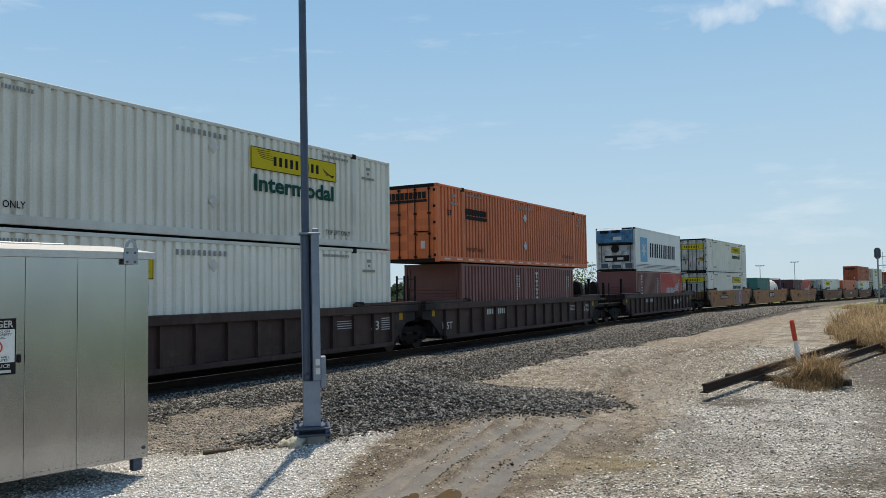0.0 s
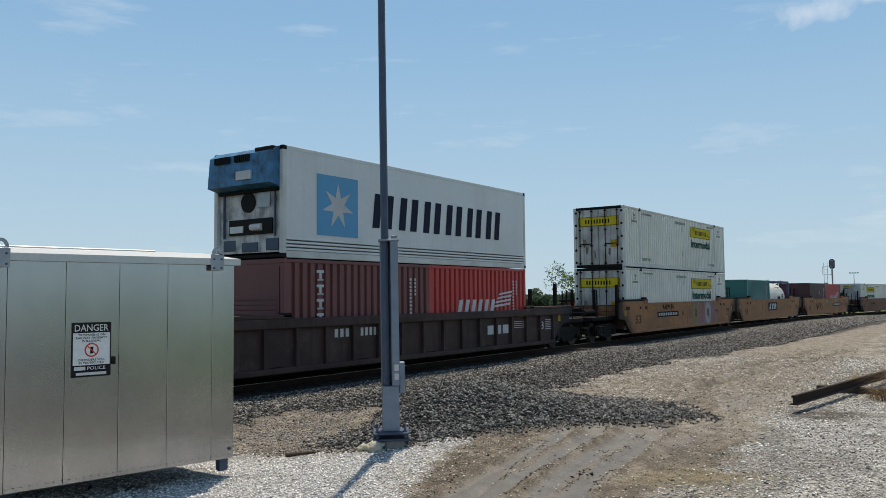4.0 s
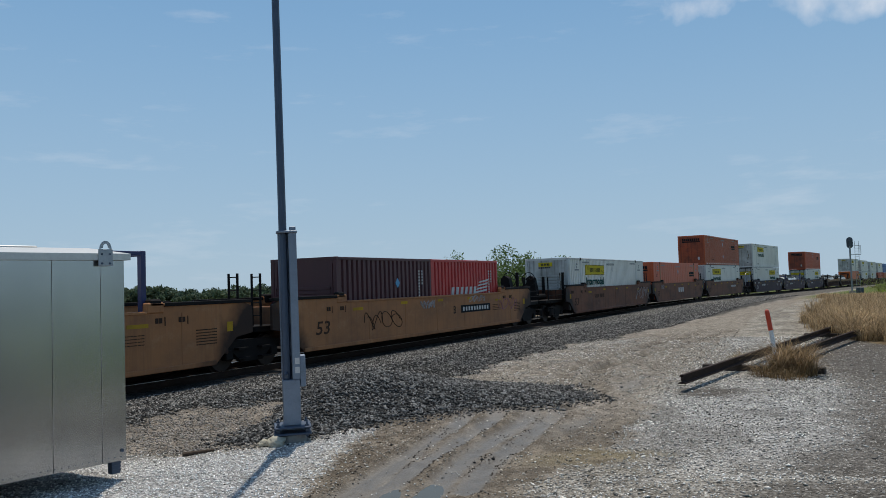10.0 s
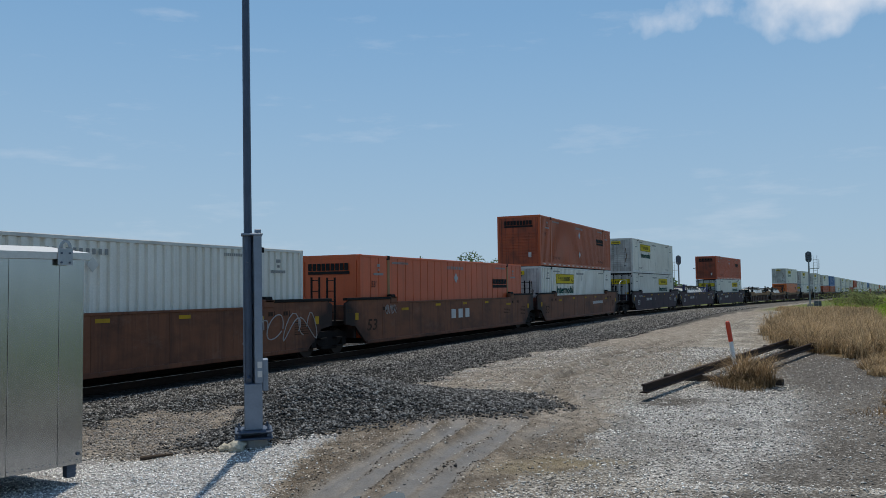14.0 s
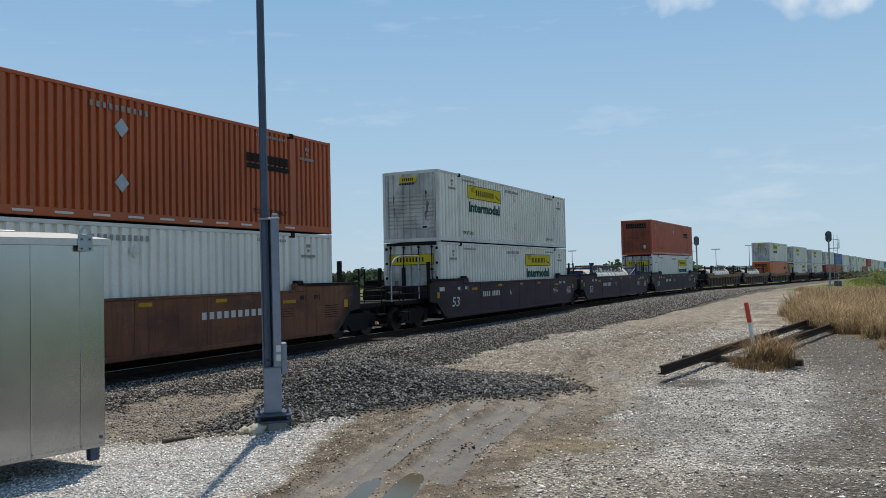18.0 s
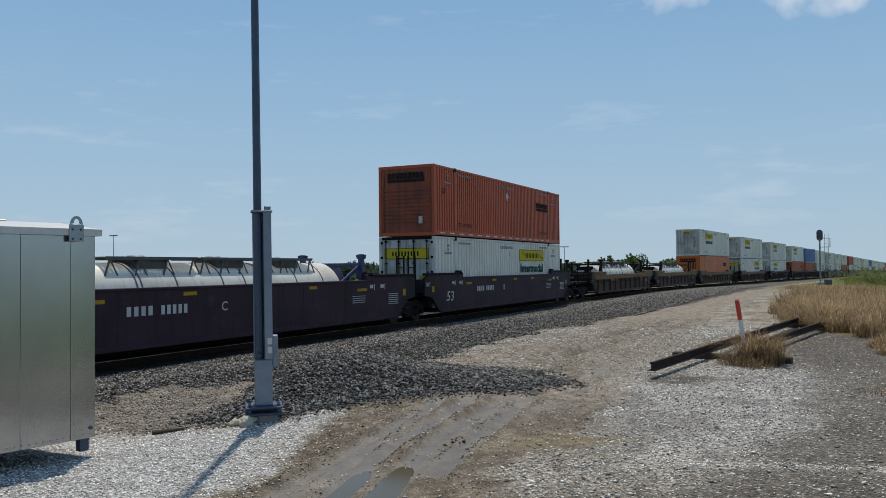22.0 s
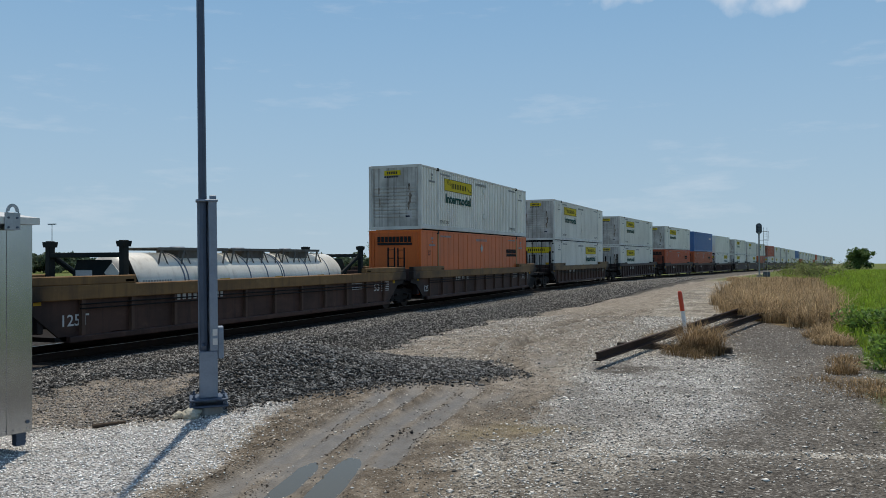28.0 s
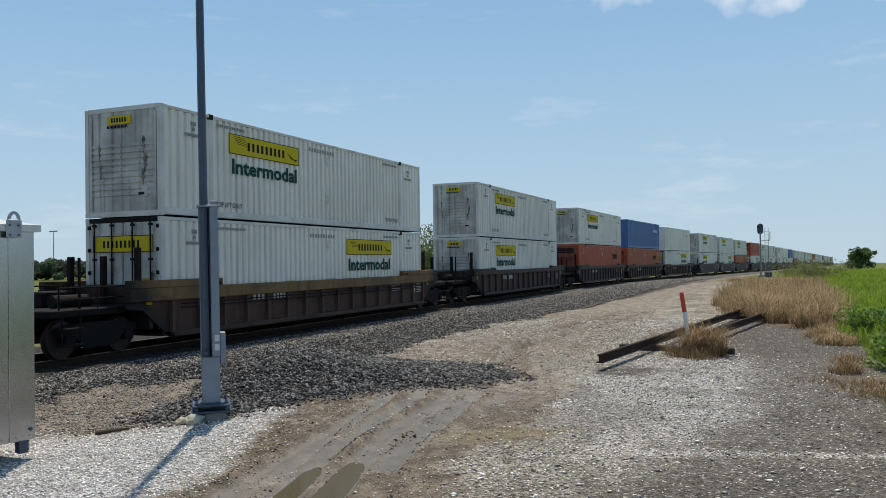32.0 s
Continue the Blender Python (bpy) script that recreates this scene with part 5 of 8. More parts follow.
def white_box(front_doors, high=True, lettered=True):
    """53 ft white corrugated box with yellow boards; the boards sit towards the nose."""
    e = container("white corrugated container with yellow logo board, %s leading" % ("doors" if front_doors else "blank end"), 16.15, 2.896, M["white"], M["white_rail"], front_doors, door_mat=M["door_white"])
    L = 8.075
    x0 = (9.57 - L) if front_doors else (2.78 - L)
    yellow_board(e, x0, x0 + 3.65, 1.92, 2.5)
    b = Build()
    lettering(b, "Intermodal", x0 + 0.12, YS - 0.003, 1.33, 0.6, 3.4, bold=0.03)
    b.done("lettering", M["green"], e, "dark green word Intermodal")
    b = Build()
    lettering(b, "TOP LIFT ONLY", -6.08 + 0.18, YS - 0.003, 0.34, 0.2, 1.2)
    lettering(b, "TOP LIFT ONLY", 6.08 - 1.45, YS - 0.003, 0.34, 0.2, 1.2)
    b.done("stencil", M["black"], e, "black stencilled words TOP LIFT ONLY")
    small_marks(e, L, 2.896, M["black"])
    for z in (0.75, 2.1):
        Build().prism([(0.2, z), (0.36, z + 0.17), (0.2, z + 0.34), (0.04, z + 0.17)], YS - 0.004, YS + 0.01).done("placard_holder", M["white_rail"], e, "diamond placard holder")
    x = -L - 0.004
    if front_doors:
        s = Build().box(x, x + 0.03, -1.02, 1.02, 1.98, 2.42).done("door_logo", M["sign_yellow"], e, "yellow logo board across the doors")
        b = Build()
        for i in range(9):
            b.box(x - 0.003, x + 0.002, 0.6 - 0.145 * i, 0.67 - 0.145 * i, 2.1, 2.29)
        for y0, y1, z0, z1 in ((-1.02, 1.02, 1.98, 2.0), (-1.02, 1.02, 2.4, 2.42), (-1.02, -1.0, 2.0, 2.4), (1.0, 1.02, 2.0, 2.4)):
            b.box(x - 0.003, x + 0.002, y0, y1, z0, z1)
        b.done("door_logo_mark", M["black"], s)
        b = Build()
        b.box(x + 0.002, x + 0.02, -0.9, -0.62, 0.95, 1.3)
        b.done("warning_plate", M["mark_yellow"], e)
        grime_runs(e, x + 0.011, 37, ((0.72, 1.25, 0.09), (0.62, 0.9, 0.07), (-0.98, 1.35, 0.07), (-0.55, 0.8, 0.06), (0.2, 0.7, 0.05)))
    else:
        s = Build().box(x, x + 0.03, -0.3, 0.5, 2.44, 2.66).done("nose_logo", M["sign_yellow"], e, "small yellow logo board on the nose")
        b = Build()
        for i in range(6):
            b.box(x - 0.003, x + 0.002, 0.3 - 0.09 * i, 0.36 - 0.09 * i, 2.49, 2.61)
            b.box(x - 0.003, x + 0.002, 0.42 - 0.12 * i, 0.5 - 0.12 * i, 2.34, 2.41)
        b.box(x - 0.003, x + 0.02, -0.75, -0.55, 0.55, 0.62)
        b.done("nose_mark", M["navy"], s)
        Build().box(x, x + 0.02, -0.85, -0.66, 0.5, 0.78).done("document_plate", M["mark_white"], e)
        grime_runs(e, x, 31, ((-0.72, 1.95, 0.05), (-0.78, 1.5, 0.07), (-0.7, 1.12, 0.05), (0.78, 1.8, 0.035), (0.74, 1.3, 0.04)))
    return e


def orange_box(mat, front_doors, plate=False):
    """plate: flat riveted side plates with upright seams in place of corrugation."""
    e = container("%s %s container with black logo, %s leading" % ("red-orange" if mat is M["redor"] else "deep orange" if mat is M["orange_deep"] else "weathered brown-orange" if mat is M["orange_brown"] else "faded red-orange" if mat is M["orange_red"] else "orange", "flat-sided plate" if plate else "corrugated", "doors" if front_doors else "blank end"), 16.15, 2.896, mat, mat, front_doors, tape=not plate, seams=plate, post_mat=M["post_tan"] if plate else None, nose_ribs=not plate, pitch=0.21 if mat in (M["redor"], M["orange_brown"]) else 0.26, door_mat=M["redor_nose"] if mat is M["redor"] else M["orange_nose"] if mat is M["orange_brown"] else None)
    L = 8.075
    x0 = 2.2 - L if front_doors else 12.15 - L
    b = Build()
    blocks(b, 9, x0, x0 + 1.85, YS, 1.88, 2.12, 0.2)
    b.box(x0, x0 + 1.85, YS - 0.003, YS, 1.7, 1.84)
    b.done("logo_mark", M["black"], e, "black logo bars")
    b = Build()
    lettering(b, "53'", -L + 0.75, YS - 0.003, 1.75, 0.3)
    lettering(b, "TOP LIFT ONLY", -6.08 + 0.25, YS - 0.003, 0.45, 0.2, 1.5)
    lettering(b, "TOP LIFT ONLY", 6.08 - 1.75, YS - 0.003, 0.45, 0.2, 1.5)
    b.done("stencil", M["black"], e, "black stencilled words")
    small_marks(e, L, 2.896, M["black"])
    for z in (1.95,) if mat is M["redor"] else (0.7, 1.95):
        Build().prism([(-0.15, z - 0.04), (0.05, z + 0.18), (-0.15, z + 0.4), (-0.35, z + 0.18)], YS - 0.004, YS + 0.01).done("placard_holder", M["galv"], e, "pale grey diamond placard holder")
    x = -L - 0.004
    b = Build()
    for i in range(9):
        b.box(x - 0.01, x + 0.01, 0.72 - 0.19 * i, 0.86 - 0.19 * i, 2.35, 2.6)
    b.box(x - 0.01, x + 0.01, -0.85, 0.86, 2.22, 2.32)
    b.done("end_logo", M["black"], e, "black logo bars on the end")
    Build().box(x - 0.004, x + 0.02, -0.75, -0.58, 0.5, 0.78).done("document_plate", M["mark_white"], e)
    return e


def plain_box(label, length, h, mat, doors=0, posts=False):
    e = container(label, length, h, mat, mat, doors, posts)
    L = length / 2
    b = Build()
    if length < 8:
        for i in range(11):
            b.box(L - 0.95, L - 0.88, YS, YS + 0.02, h - 0.5 - 0.11 * i, h - 0.43 - 0.11 * i)
            if i < 5:
                b.box(L - 0.72, L - 0.66, YS, YS + 0.02, h - 0.5 - 0.11 * i, h - 0.43 - 0.11 * i)
        b.done("stencil_mark", M["mark_white"], e, "upright rows of small white marks")
    else:
        blocks(b, 8, L - 3.4, L - 1.4, YS, h - 1.0, h - 0.75)
        b.done("logo_mark", M["mark_white"], e)
    return e


def vertical_word_box():
    e = plain_box("maroon corrugated 20 foot container with white upright marks", 6.06, 2.591, M["maroon"])
    b = Build()
    for i in range(5):
        z = 2.05 - 0.37 * i
        b.box(-1.86, -1.6, YS, YS + 0.02, z + 0.2, z + 0.27)
        b.box(-1.77, -1.69, YS, YS + 0.02, z, z + 0.2)
        b.box(-1.84, -1.62, YS, YS + 0.02, z, z + 0.04)
    b.done("logo_mark", M["mark_white"], e, "white slab-shaped marks one above another")
    return e


def blue_mark_box():
    e = plain_box("dark plum corrugated 20 foot container with a small blue mark", 6.06, 2.591, M["maroon_dark"])
    Build().prism([(0.45, 1.72), (0.6, 1.55), (0.75, 1.72), (0.6, 1.89)], YS, YS + 0.02).done("logo_diamond", M["logo_blue"], e, "small light blue diamond mark")
    return e


def red_short_box():
    e = plain_box("red corrugated 20 foot container with white logo shapes", 6.06, 2.591, M["red"])
    b = Build()
    for i in range(6):
        x = -1.5 + 0.4 * i
        b.prism([(x, 0.95), (x + 0.2, 0.95), (x + 0.36, 1.5), (x + 0.16, 1.5)], YS, YS + 0.02)
    for i in range(4):
        b.prism([(0.75 + 0.12 * i, 1.22 + 0.14 * i), (1.85 + 0.05 * i, 1.3 + 0.14 * i), (1.9 + 0.05 * i, 1.38 + 0.14 * i), (0.85 + 0.12 * i, 1.29 + 0.14 * i)], YS, YS + 0.02)
    b.done("logo_mark", M["mark_white"], e, "slanting white logo shapes")
    return e


def reefer():
    """40 ft refrigerated box with a blue machine at its leading end."""
    e = empty("refrigerated_container", "white 40 foot refrigerated container with blue cooling unit", "container", "containers on the train")
    L, h = 6.095, 2.8
    for sy in (-1, 1):
        y0, y1 = sorted((sy * (W2 - 0.01), sy * (W2 - 0.05)))
        Build().box(-L + 0.12, L - 0.12, y0, y1, 0.5, h - 0.1).done("side_panel", M["reefer"], e)
        b = Build()
        for i in range(4):
            b.box(-L + 0.12, L - 0.12, y0 - 0.008, y1 + 0.008, 0.18 + 0.09 * i, 0.24 + 0.09 * i, 0.008)
        b.done("lower_rib", M["reefer"], e)
        y0, y1 = sorted((sy * W2, sy * (W2 - 0.07)))
        Build().box(-L + 0.12, L - 0.12, y0, y1, h - 0.1, h, 0.01).done("top_rail", M["reefer"], e)
        Build().box(-L + 0.12, L - 0.12, y0, y1, 0.0, 0.17, 0.01).done("bottom_rail", M["white_rail"], e)
        for sx in (-1, 1):
            x0, x1 = sorted((sx * L, sx * (L - 0.13)))
            ya, yb = sorted((sy * W2, sy * (W2 - 0.13)))
            Build().box(x0, x1, ya, yb, 0.1, h - 0.1, 0.012).done("corner_post", M["white_rail"], e)
            for z in (0, h - 0.118):
                Build().box(x0 - 0.003, x1 + 0.003, ya - 0.003, yb + 0.003, z, z + 0.118, 0.014).done("corner_casting", M["dark_steel"], e)
    Build().box(-L + 0.1, L - 0.05, -W2 + 0.03, W2 - 0.03, h - 0.05, h - 0.005).done("roof", M["reefer"], e)
    Build().box(-L + 0.1, L - 0.05, -W2 + 0.05, W2 - 0.05, 0.02, 0.15).done("floor", M["dark_steel"], e)
    Build().box(L - 0.09, L - 0.03, -W2 + 0.12, W2 - 0.12, 0.1, h - 0.1).done("end_wall", M["reefer"], e)
    x = -L
    Build().box(x + 0.1, x + 0.16, -W2 + 0.13, W2 - 0.13, 0.1, h - 0.1).done("machine_panel", M["machine"], e, "grimy white machinery panel")
    u = Build()
    u.prism([(x - 0.32, 1.85), (x + 0.1, 1.75), (x + 0.1, h - 0.02), (x - 0.02, h - 0.02), (x - 0.25, h - 0.16)], -W2 + 0.13, W2 - 0.13)
    u = u.done("cooling_unit", M["unit_blue"], e, "scuffed blue cooling unit cover")
    b = Build()
    for j in range(2):
        for i in range(7):
            b.box(x - 0.335, x - 0.2, 0.85 - 0.75 * j - 0.08 * i, 0.89 - 0.75 * j - 0.08 * i, 2.45, 2.62)
    b.box(x - 0.2, x - 0.04, -W2 + 0.16, -0.5, 2.64, h - 0.03)
    b.done("grille", M["black"], u, "dark slotted grille")
    b = Build()
    b.box(x - 0.345, x - 0.3, -0.5, 0.05, 1.98, 2.2)
    b.done("number_plate", M["mark_white"], u)
    Build().lathe([(x + 0.06, 0.26), (x + 0.1, 0.26)], "x", 20, (0, 0.05, 1.45)).done("fan_opening", M["black"], e, "round dark fan opening")
    Build().box(x + 0.05, x + 0.11, -0.85, 0.75, 0.62, 1.02).done("compressor_opening", M["black"], e, "dark compressor recess")
    b = Build().box(x + 0.03, x + 0.1, 0.2, 0.7, 0.68, 0.85)
    b.tube((x + 0.05, -0.1, 0.8), (x + 0.05, -0.5, 0.8), 0.09)
    b.done("compressor", M["reefer"], e)
    b = Build().box(x + 0.07, x + 0.11, -0.75, -0.3, 1.3, 1.68)
    b.done("control_box", M["galv"], e)
    for y0, y1, z0, z1 in ((-1.05, -0.6, 0.2, 0.5), (-0.3, 0.3, 0.18, 0.42), (0.55, 1.0, 0.22, 0.5)):
        Build().box(x + 0.075, x + 0.11, y0, y1, z0, z1, 0.01).done("service_hatch", M["galv_dark"], e, "dark service hatch")
    for y in (-0.95, 0.95):
        Build().tube((x + 0.06, y, 0.55), (x + 0.06, y, 1.75), 0.03).done("pipe", M["galv_dark"], e)
    Build().box(x - 0.02, x + 0.09, -1.1, 1.1, 1.68, 1.76, 0.01).done("drip_rail", M["dark_steel"], e)
    # logo square, star, word
    s0 = 1.2 - L
    Build().box(s0, s0 + 1.6, YS, YS + 0.03, 0.62, 2.22).done("logo_square", M["logo_blue"], e, "light blue square with a white star")
    pts = []
    for i in range(14):
        r = 0.62 if i % 2 == 0 else 0.24
        a = math.pi / 2 + i * math.pi / 7
        pts.append((s0 + 0.8 + r * math.cos(a), 1.42 + r * math.sin(a)))
    Build().prism(pts, YS - 0.004, YS + 0.01).done("logo_star", M["mark_white"], e, "white seven-pointed star")
    b = Build()
    for i in range(6):
        x = 3.42 - L + 1.2 * i
        for d in (0.0, 0.55):
            b.prism([(x + d, 0.95), (x + d + 0.3, 0.95), (x + d + 0.42, 1.92), (x + d + 0.12, 1.92)], YS - 0.004, YS + 0.002)
    b.done("logo_word", M["navy"], e, "dark navy blocks of a brand word")
    return e


def tank_frame_20():
    """20 ft tank in a full navy frame."""
    e = empty("tank_container", "white 20 foot tank container in a navy blue frame", "tank container", "containers on the train")
    L, h = 3.03, 2.591
    for sx in (-1, 1):
        for sy in (-1, 1):
            x0, x1 = sorted((sx * L, sx * (L - 0.14)))
            y0, y1 = sorted((sy * W2, sy * (W2 - 0.14)))
            Build().box(x0, x1, y0, y1, 0, h, 0.012).done("corner_post", M["tank_frame_navy"], e)
            Build().tube((sx * (L - 0.07), sy * (W2 - 0.1), 1.0), (sx * (L - 0.55), sy * 0.95, 0.55), 0.06).done("saddle_brace", M["tank_frame_navy"], e)
        x0, x1 = sorted((sx * L, sx * (L - 0.1)))
        for z in (0.02, h - 0.12):
            Build().box(x0, x1, -W2 + 0.14, W2 - 0.14, z, z + 0.1, 0.01).done("end_beam", M["tank_frame_navy"], e)
    for sy in (-1, 1):
        y0, y1 = sorted((sy * W2, sy * (W2 - 0.09)))
        Build().box(-L + 0.14, L - 0.14, y0, y1, h - 0.1, h - 0.01, 0.01).done("top_rail", M["tank_frame_navy"], e)
        Build().box(-L + 0.14, L - 0.14, y0, y1, 0.02, 0.14, 0.01).done("bottom_rail", M["tank_frame_navy"], e)
    R = 1.13
    prof = [(-2.72, 0.05), (-2.7, 0.5), (-2.6, 0.85), (-2.42, R - 0.06), (-2.3, R), (2.3, R), (2.42, R - 0.06), (2.6, 0.85), (2.7, 0.5), (2.72, 0.05)]
    t = Build().lathe(prof, "x", 40, (0, 0, 1.32)).done("tank_shell", M["tank_white"], e, "white insulated tank shell", True)
    for x in (-0.9, 0.35, 1.35):
        Build().lathe([(x - 0.02, R + 0.004), (x + 0.02, R + 0.004)], "x", 40, (0, 0, 1.32)).done("band", M["galv"], t)
    b = Build().path([(0.0, -0.95, 2.08), (2.2, -0.95, 2.08)], 0.02)
    for x in (0.0, 1.1, 2.2):
        b.tube((x, -0.95, 2.08), (x, -0.85, 2.0), 0.015)
    b.done("grab_rail", M["dark_steel"], e)
    b = Build()
    blocks(b, 3, 0.05, 0.85, -R - 0.006, 1.12, 1.4, 0.15)
    b.path([(-0.1, -R - 0.004, 1.02), (0.4, -R - 0.004, 1.06), (0.95, -R - 0.004, 1.02)], 0.012)
    b.done("logo_mark", M["navy"], e, "navy logo bars")
    b = Build()
    for i in range(4):
        blocks(b, 5 + i, 1.35, 1.75, -R - 0.004, 1.5 - 0.13 * i, 1.57 - 0.13 * i)
    b.done("stencil_mark", M["black"], e)
    return e


def tank_beam_40(frame_mat):
    """Low 40 ft tank with end frames alone."""
    e = empty("tank_container", "long white low tank container with dark end frames", "tank container", "containers on the train")
    L, h = 6.095, 2.1
    for sx in (-1, 1):
        for sy in (-1, 1):
            x0, x1 = sorted((sx * L, sx * (L - 0.18)))
            y0, y1 = sorted((sy * W2, sy * (W2 - 0.16)))
            Build().box(x0, x1, y0, y1, 0, h, 0.015).done("corner_post", frame_mat, e)
            Build().prism_x([(y0 - 0.02, h - 0.16), (y1 + 0.02, h - 0.16), (y1 + 0.05, h - 0.02), (y0 - 0.05, h - 0.02)], x0 - 0.04, x1 + 0.04).done("stacking_cap", frame_mat, e, "flared stacking cap")
            Build().tube((sx * (L - 0.1), sy * (W2 - 0.1), h - 0.35), (sx * (L - 0.95), sy * 0.8, 1.0), 0.07).done("brace", frame_mat, e)
        x0, x1 = sorted((sx * L, sx * (L - 0.14)))
        Build().box(x0, x1, -W2 + 0.16, W2 - 0.16, h - 0.42, h - 0.3, 0.012).done("end_beam", frame_mat, e)
        Build().box(x0, x1, -W2 + 0.16, W2 - 0.16, 0.02, 0.16, 0.012).done("end_sill", frame_mat, e)
        Build().prism_x([(-0.9, 0.75), (0.9, 0.75), (0.55, 1.62), (-0.55, 1.62)], sx * (L - 0.35) - 0.02, sx * (L - 0.35) + 0.02).done("end_plate", frame_mat, e, "dark end plate with a small label")
    b = Build().box(-L + 0.32, -L + 0.33, 0.05, 0.05 + 0.55, 1.22, 1.36)
    b.done("end_label", M["mark_white"], e)
    b = Build()
    b.prism_x([(-0.95, 1.3), (-0.7, 1.55), (-0.45, 1.3), (-0.7, 1.05)], -L + 0.22, -L + 0.24)
    b.done("placard", M["tank_white"], e, "white diamond placard")
    R = 0.87
    prof = [(-5.62, 0.05), (-5.6, 0.45), (-5.48, 0.72), (-5.3, R - 0.06), (-5.15, R), (5.15, R), (5.3, R - 0.06), (5.48, 0.72), (5.6, 0.45), (5.62, 0.05)]
    t = Build().lathe(prof, "x", 40, (0, 0, 0.94)).done("tank_shell", M["tank_white"], e, "white tank shell with dark bands", True)
    for x in (-3.4, -3.25, -2.1, -0.4, 0.5, 1.3, 1.42, 2.9, 4.3):
        Build().lathe([(x - 0.025, R + 0.006), (x + 0.025, R + 0.006)], "x", 40, (0, 0, 0.94)).done("band", M["galv_dark"], t)
    for x0, x1 in ((-4.1, -1.2), (-1.0, 1.5), (1.7, 4.0)):
        b = Build().box(x0, x1, -0.62, -0.56, 1.87, 1.95).box(x0, x1, 0.44, 0.5, 1.87, 1.95)
        for x in np.arange(x0, x1, 0.12):
            b.box(x, x + 0.085, -0.6, 0.48, 1.925, 1.945)
        for x in np.linspace(x0 + 0.1, x1 - 0.1, 4):
            b.tube((x, -0.58, 1.9), (x - 0.22, -0.66, 1.48), 0.025)
            b.tube((x, -0.58, 1.9), (x + 0.16, -0.66, 1.48), 0.02)
        c = (x0 + x1) / 2
        b.box(c - 0.55, c + 0.55, -0.5, 0.35, 1.62, 1.9, 0.03)
        b.done("walkway", M["walkway"], e, "grimy grey grated catwalk over the manholes")
    for x in (-2.6, 0.2, 2.9):
        Build().lathe([(1.76, 0.25), (1.93, 0.25), (1.99, 0.2)], "z", 16, (x, 0.1, 0)).done("manhole", M["galv"], e)
    b = Build()
    blocks(b, 11, -5.0, -3.9, -R - 0.002, 1.0, 1.09, 0.5)
    b.done("stencil_mark", M["faint"], e)
    return e


# ---- well cars ----
TRUCK = {}


def truck(e, x):
    """A two-axle freight truck under thing e, its middle at x."""
    if not TRUCK:
        wb = Build()
        prof = [(-0.066, 0.2), (-0.066, 0.44), (0.066, 0.455), (0.066, 0.36), (0.02, 0.34), (0.02, 0.2)]
        for sy in (-1, 1):
            wb.lathe([(sy * (0.755 + 0.07), 0.06), (sy * (0.755 + 0.07), 0.36), (sy * (0.755 + 0.066), 0.42), (sy * (0.755 - 0.04), 0.43), (sy * (0.755 - 0.045), 0.455), (sy * (0.755 - 0.075), 0.455), (sy * (0.755 - 0.07), 0.06)], "y", 28, (0, 0, 0.425))
        wb.tube((0, -1.0, 0.425), (0, 1.0, 0.425), 0.085, 12)
        TRUCK["wheelset"] = wb
        sf = Build()
        o = [(-1.15, 0.52), (-1.15, 0.72), (-0.55, 0.8), (0.55, 0.8), (1.15, 0.72), (1.15, 0.52), (0.75, 0.5), (0.42, 0.22), (-0.42, 0.22), (-0.75, 0.5)]
        sf.prism(o, -1.08, -0.94)
        for i in range(3):
            sf.tube((-0.22 + 0.22 * i, -1.01, 0.26), (-0.22 + 0.22 * i, -1.01, 0.62), 0.075, 10)
        for s in (-1, 1):
            sf.box(s * 0.88 - 0.14, s * 0.88 + 0.14, -1.12, -0.92, 0.3, 0.56, 0.02)
        TRUCK["side_frame"] = sf
        TRUCK["bolster"] = Build().box(-0.22, 0.22, -0.98, 0.98, 0.42, 0.72, 0.02)
    t = Build()
    t.v, t.f = [(v[0] + x, v[1], v[2]) for v in TRUCK["bolster"].v], TRUCK["bolster"].f
    t = t.done("truck", M["dark_steel"], e, "cast steel two-axle truck")
    for sy in (1, -1):
        b = Build()
        b.v = [(v[0] + x, sy * v[1], v[2]) for v in TRUCK["side_frame"].v]
        b.f = [q if sy > 0 else q[::-1] for q in TRUCK["side_frame"].f]
        b.done("side_frame", M["dark_steel"], t)
    for dx in (-0.88, 0.88):
        b = Build()
        b.v, b.f = [(v[0] + x + dx, v[1], v[2]) for v in TRUCK["wheelset"].v], TRUCK["wheelset"].f
        b.done("wheelset", M["wheel"], t, "pair of worn steel wheels on an axle")


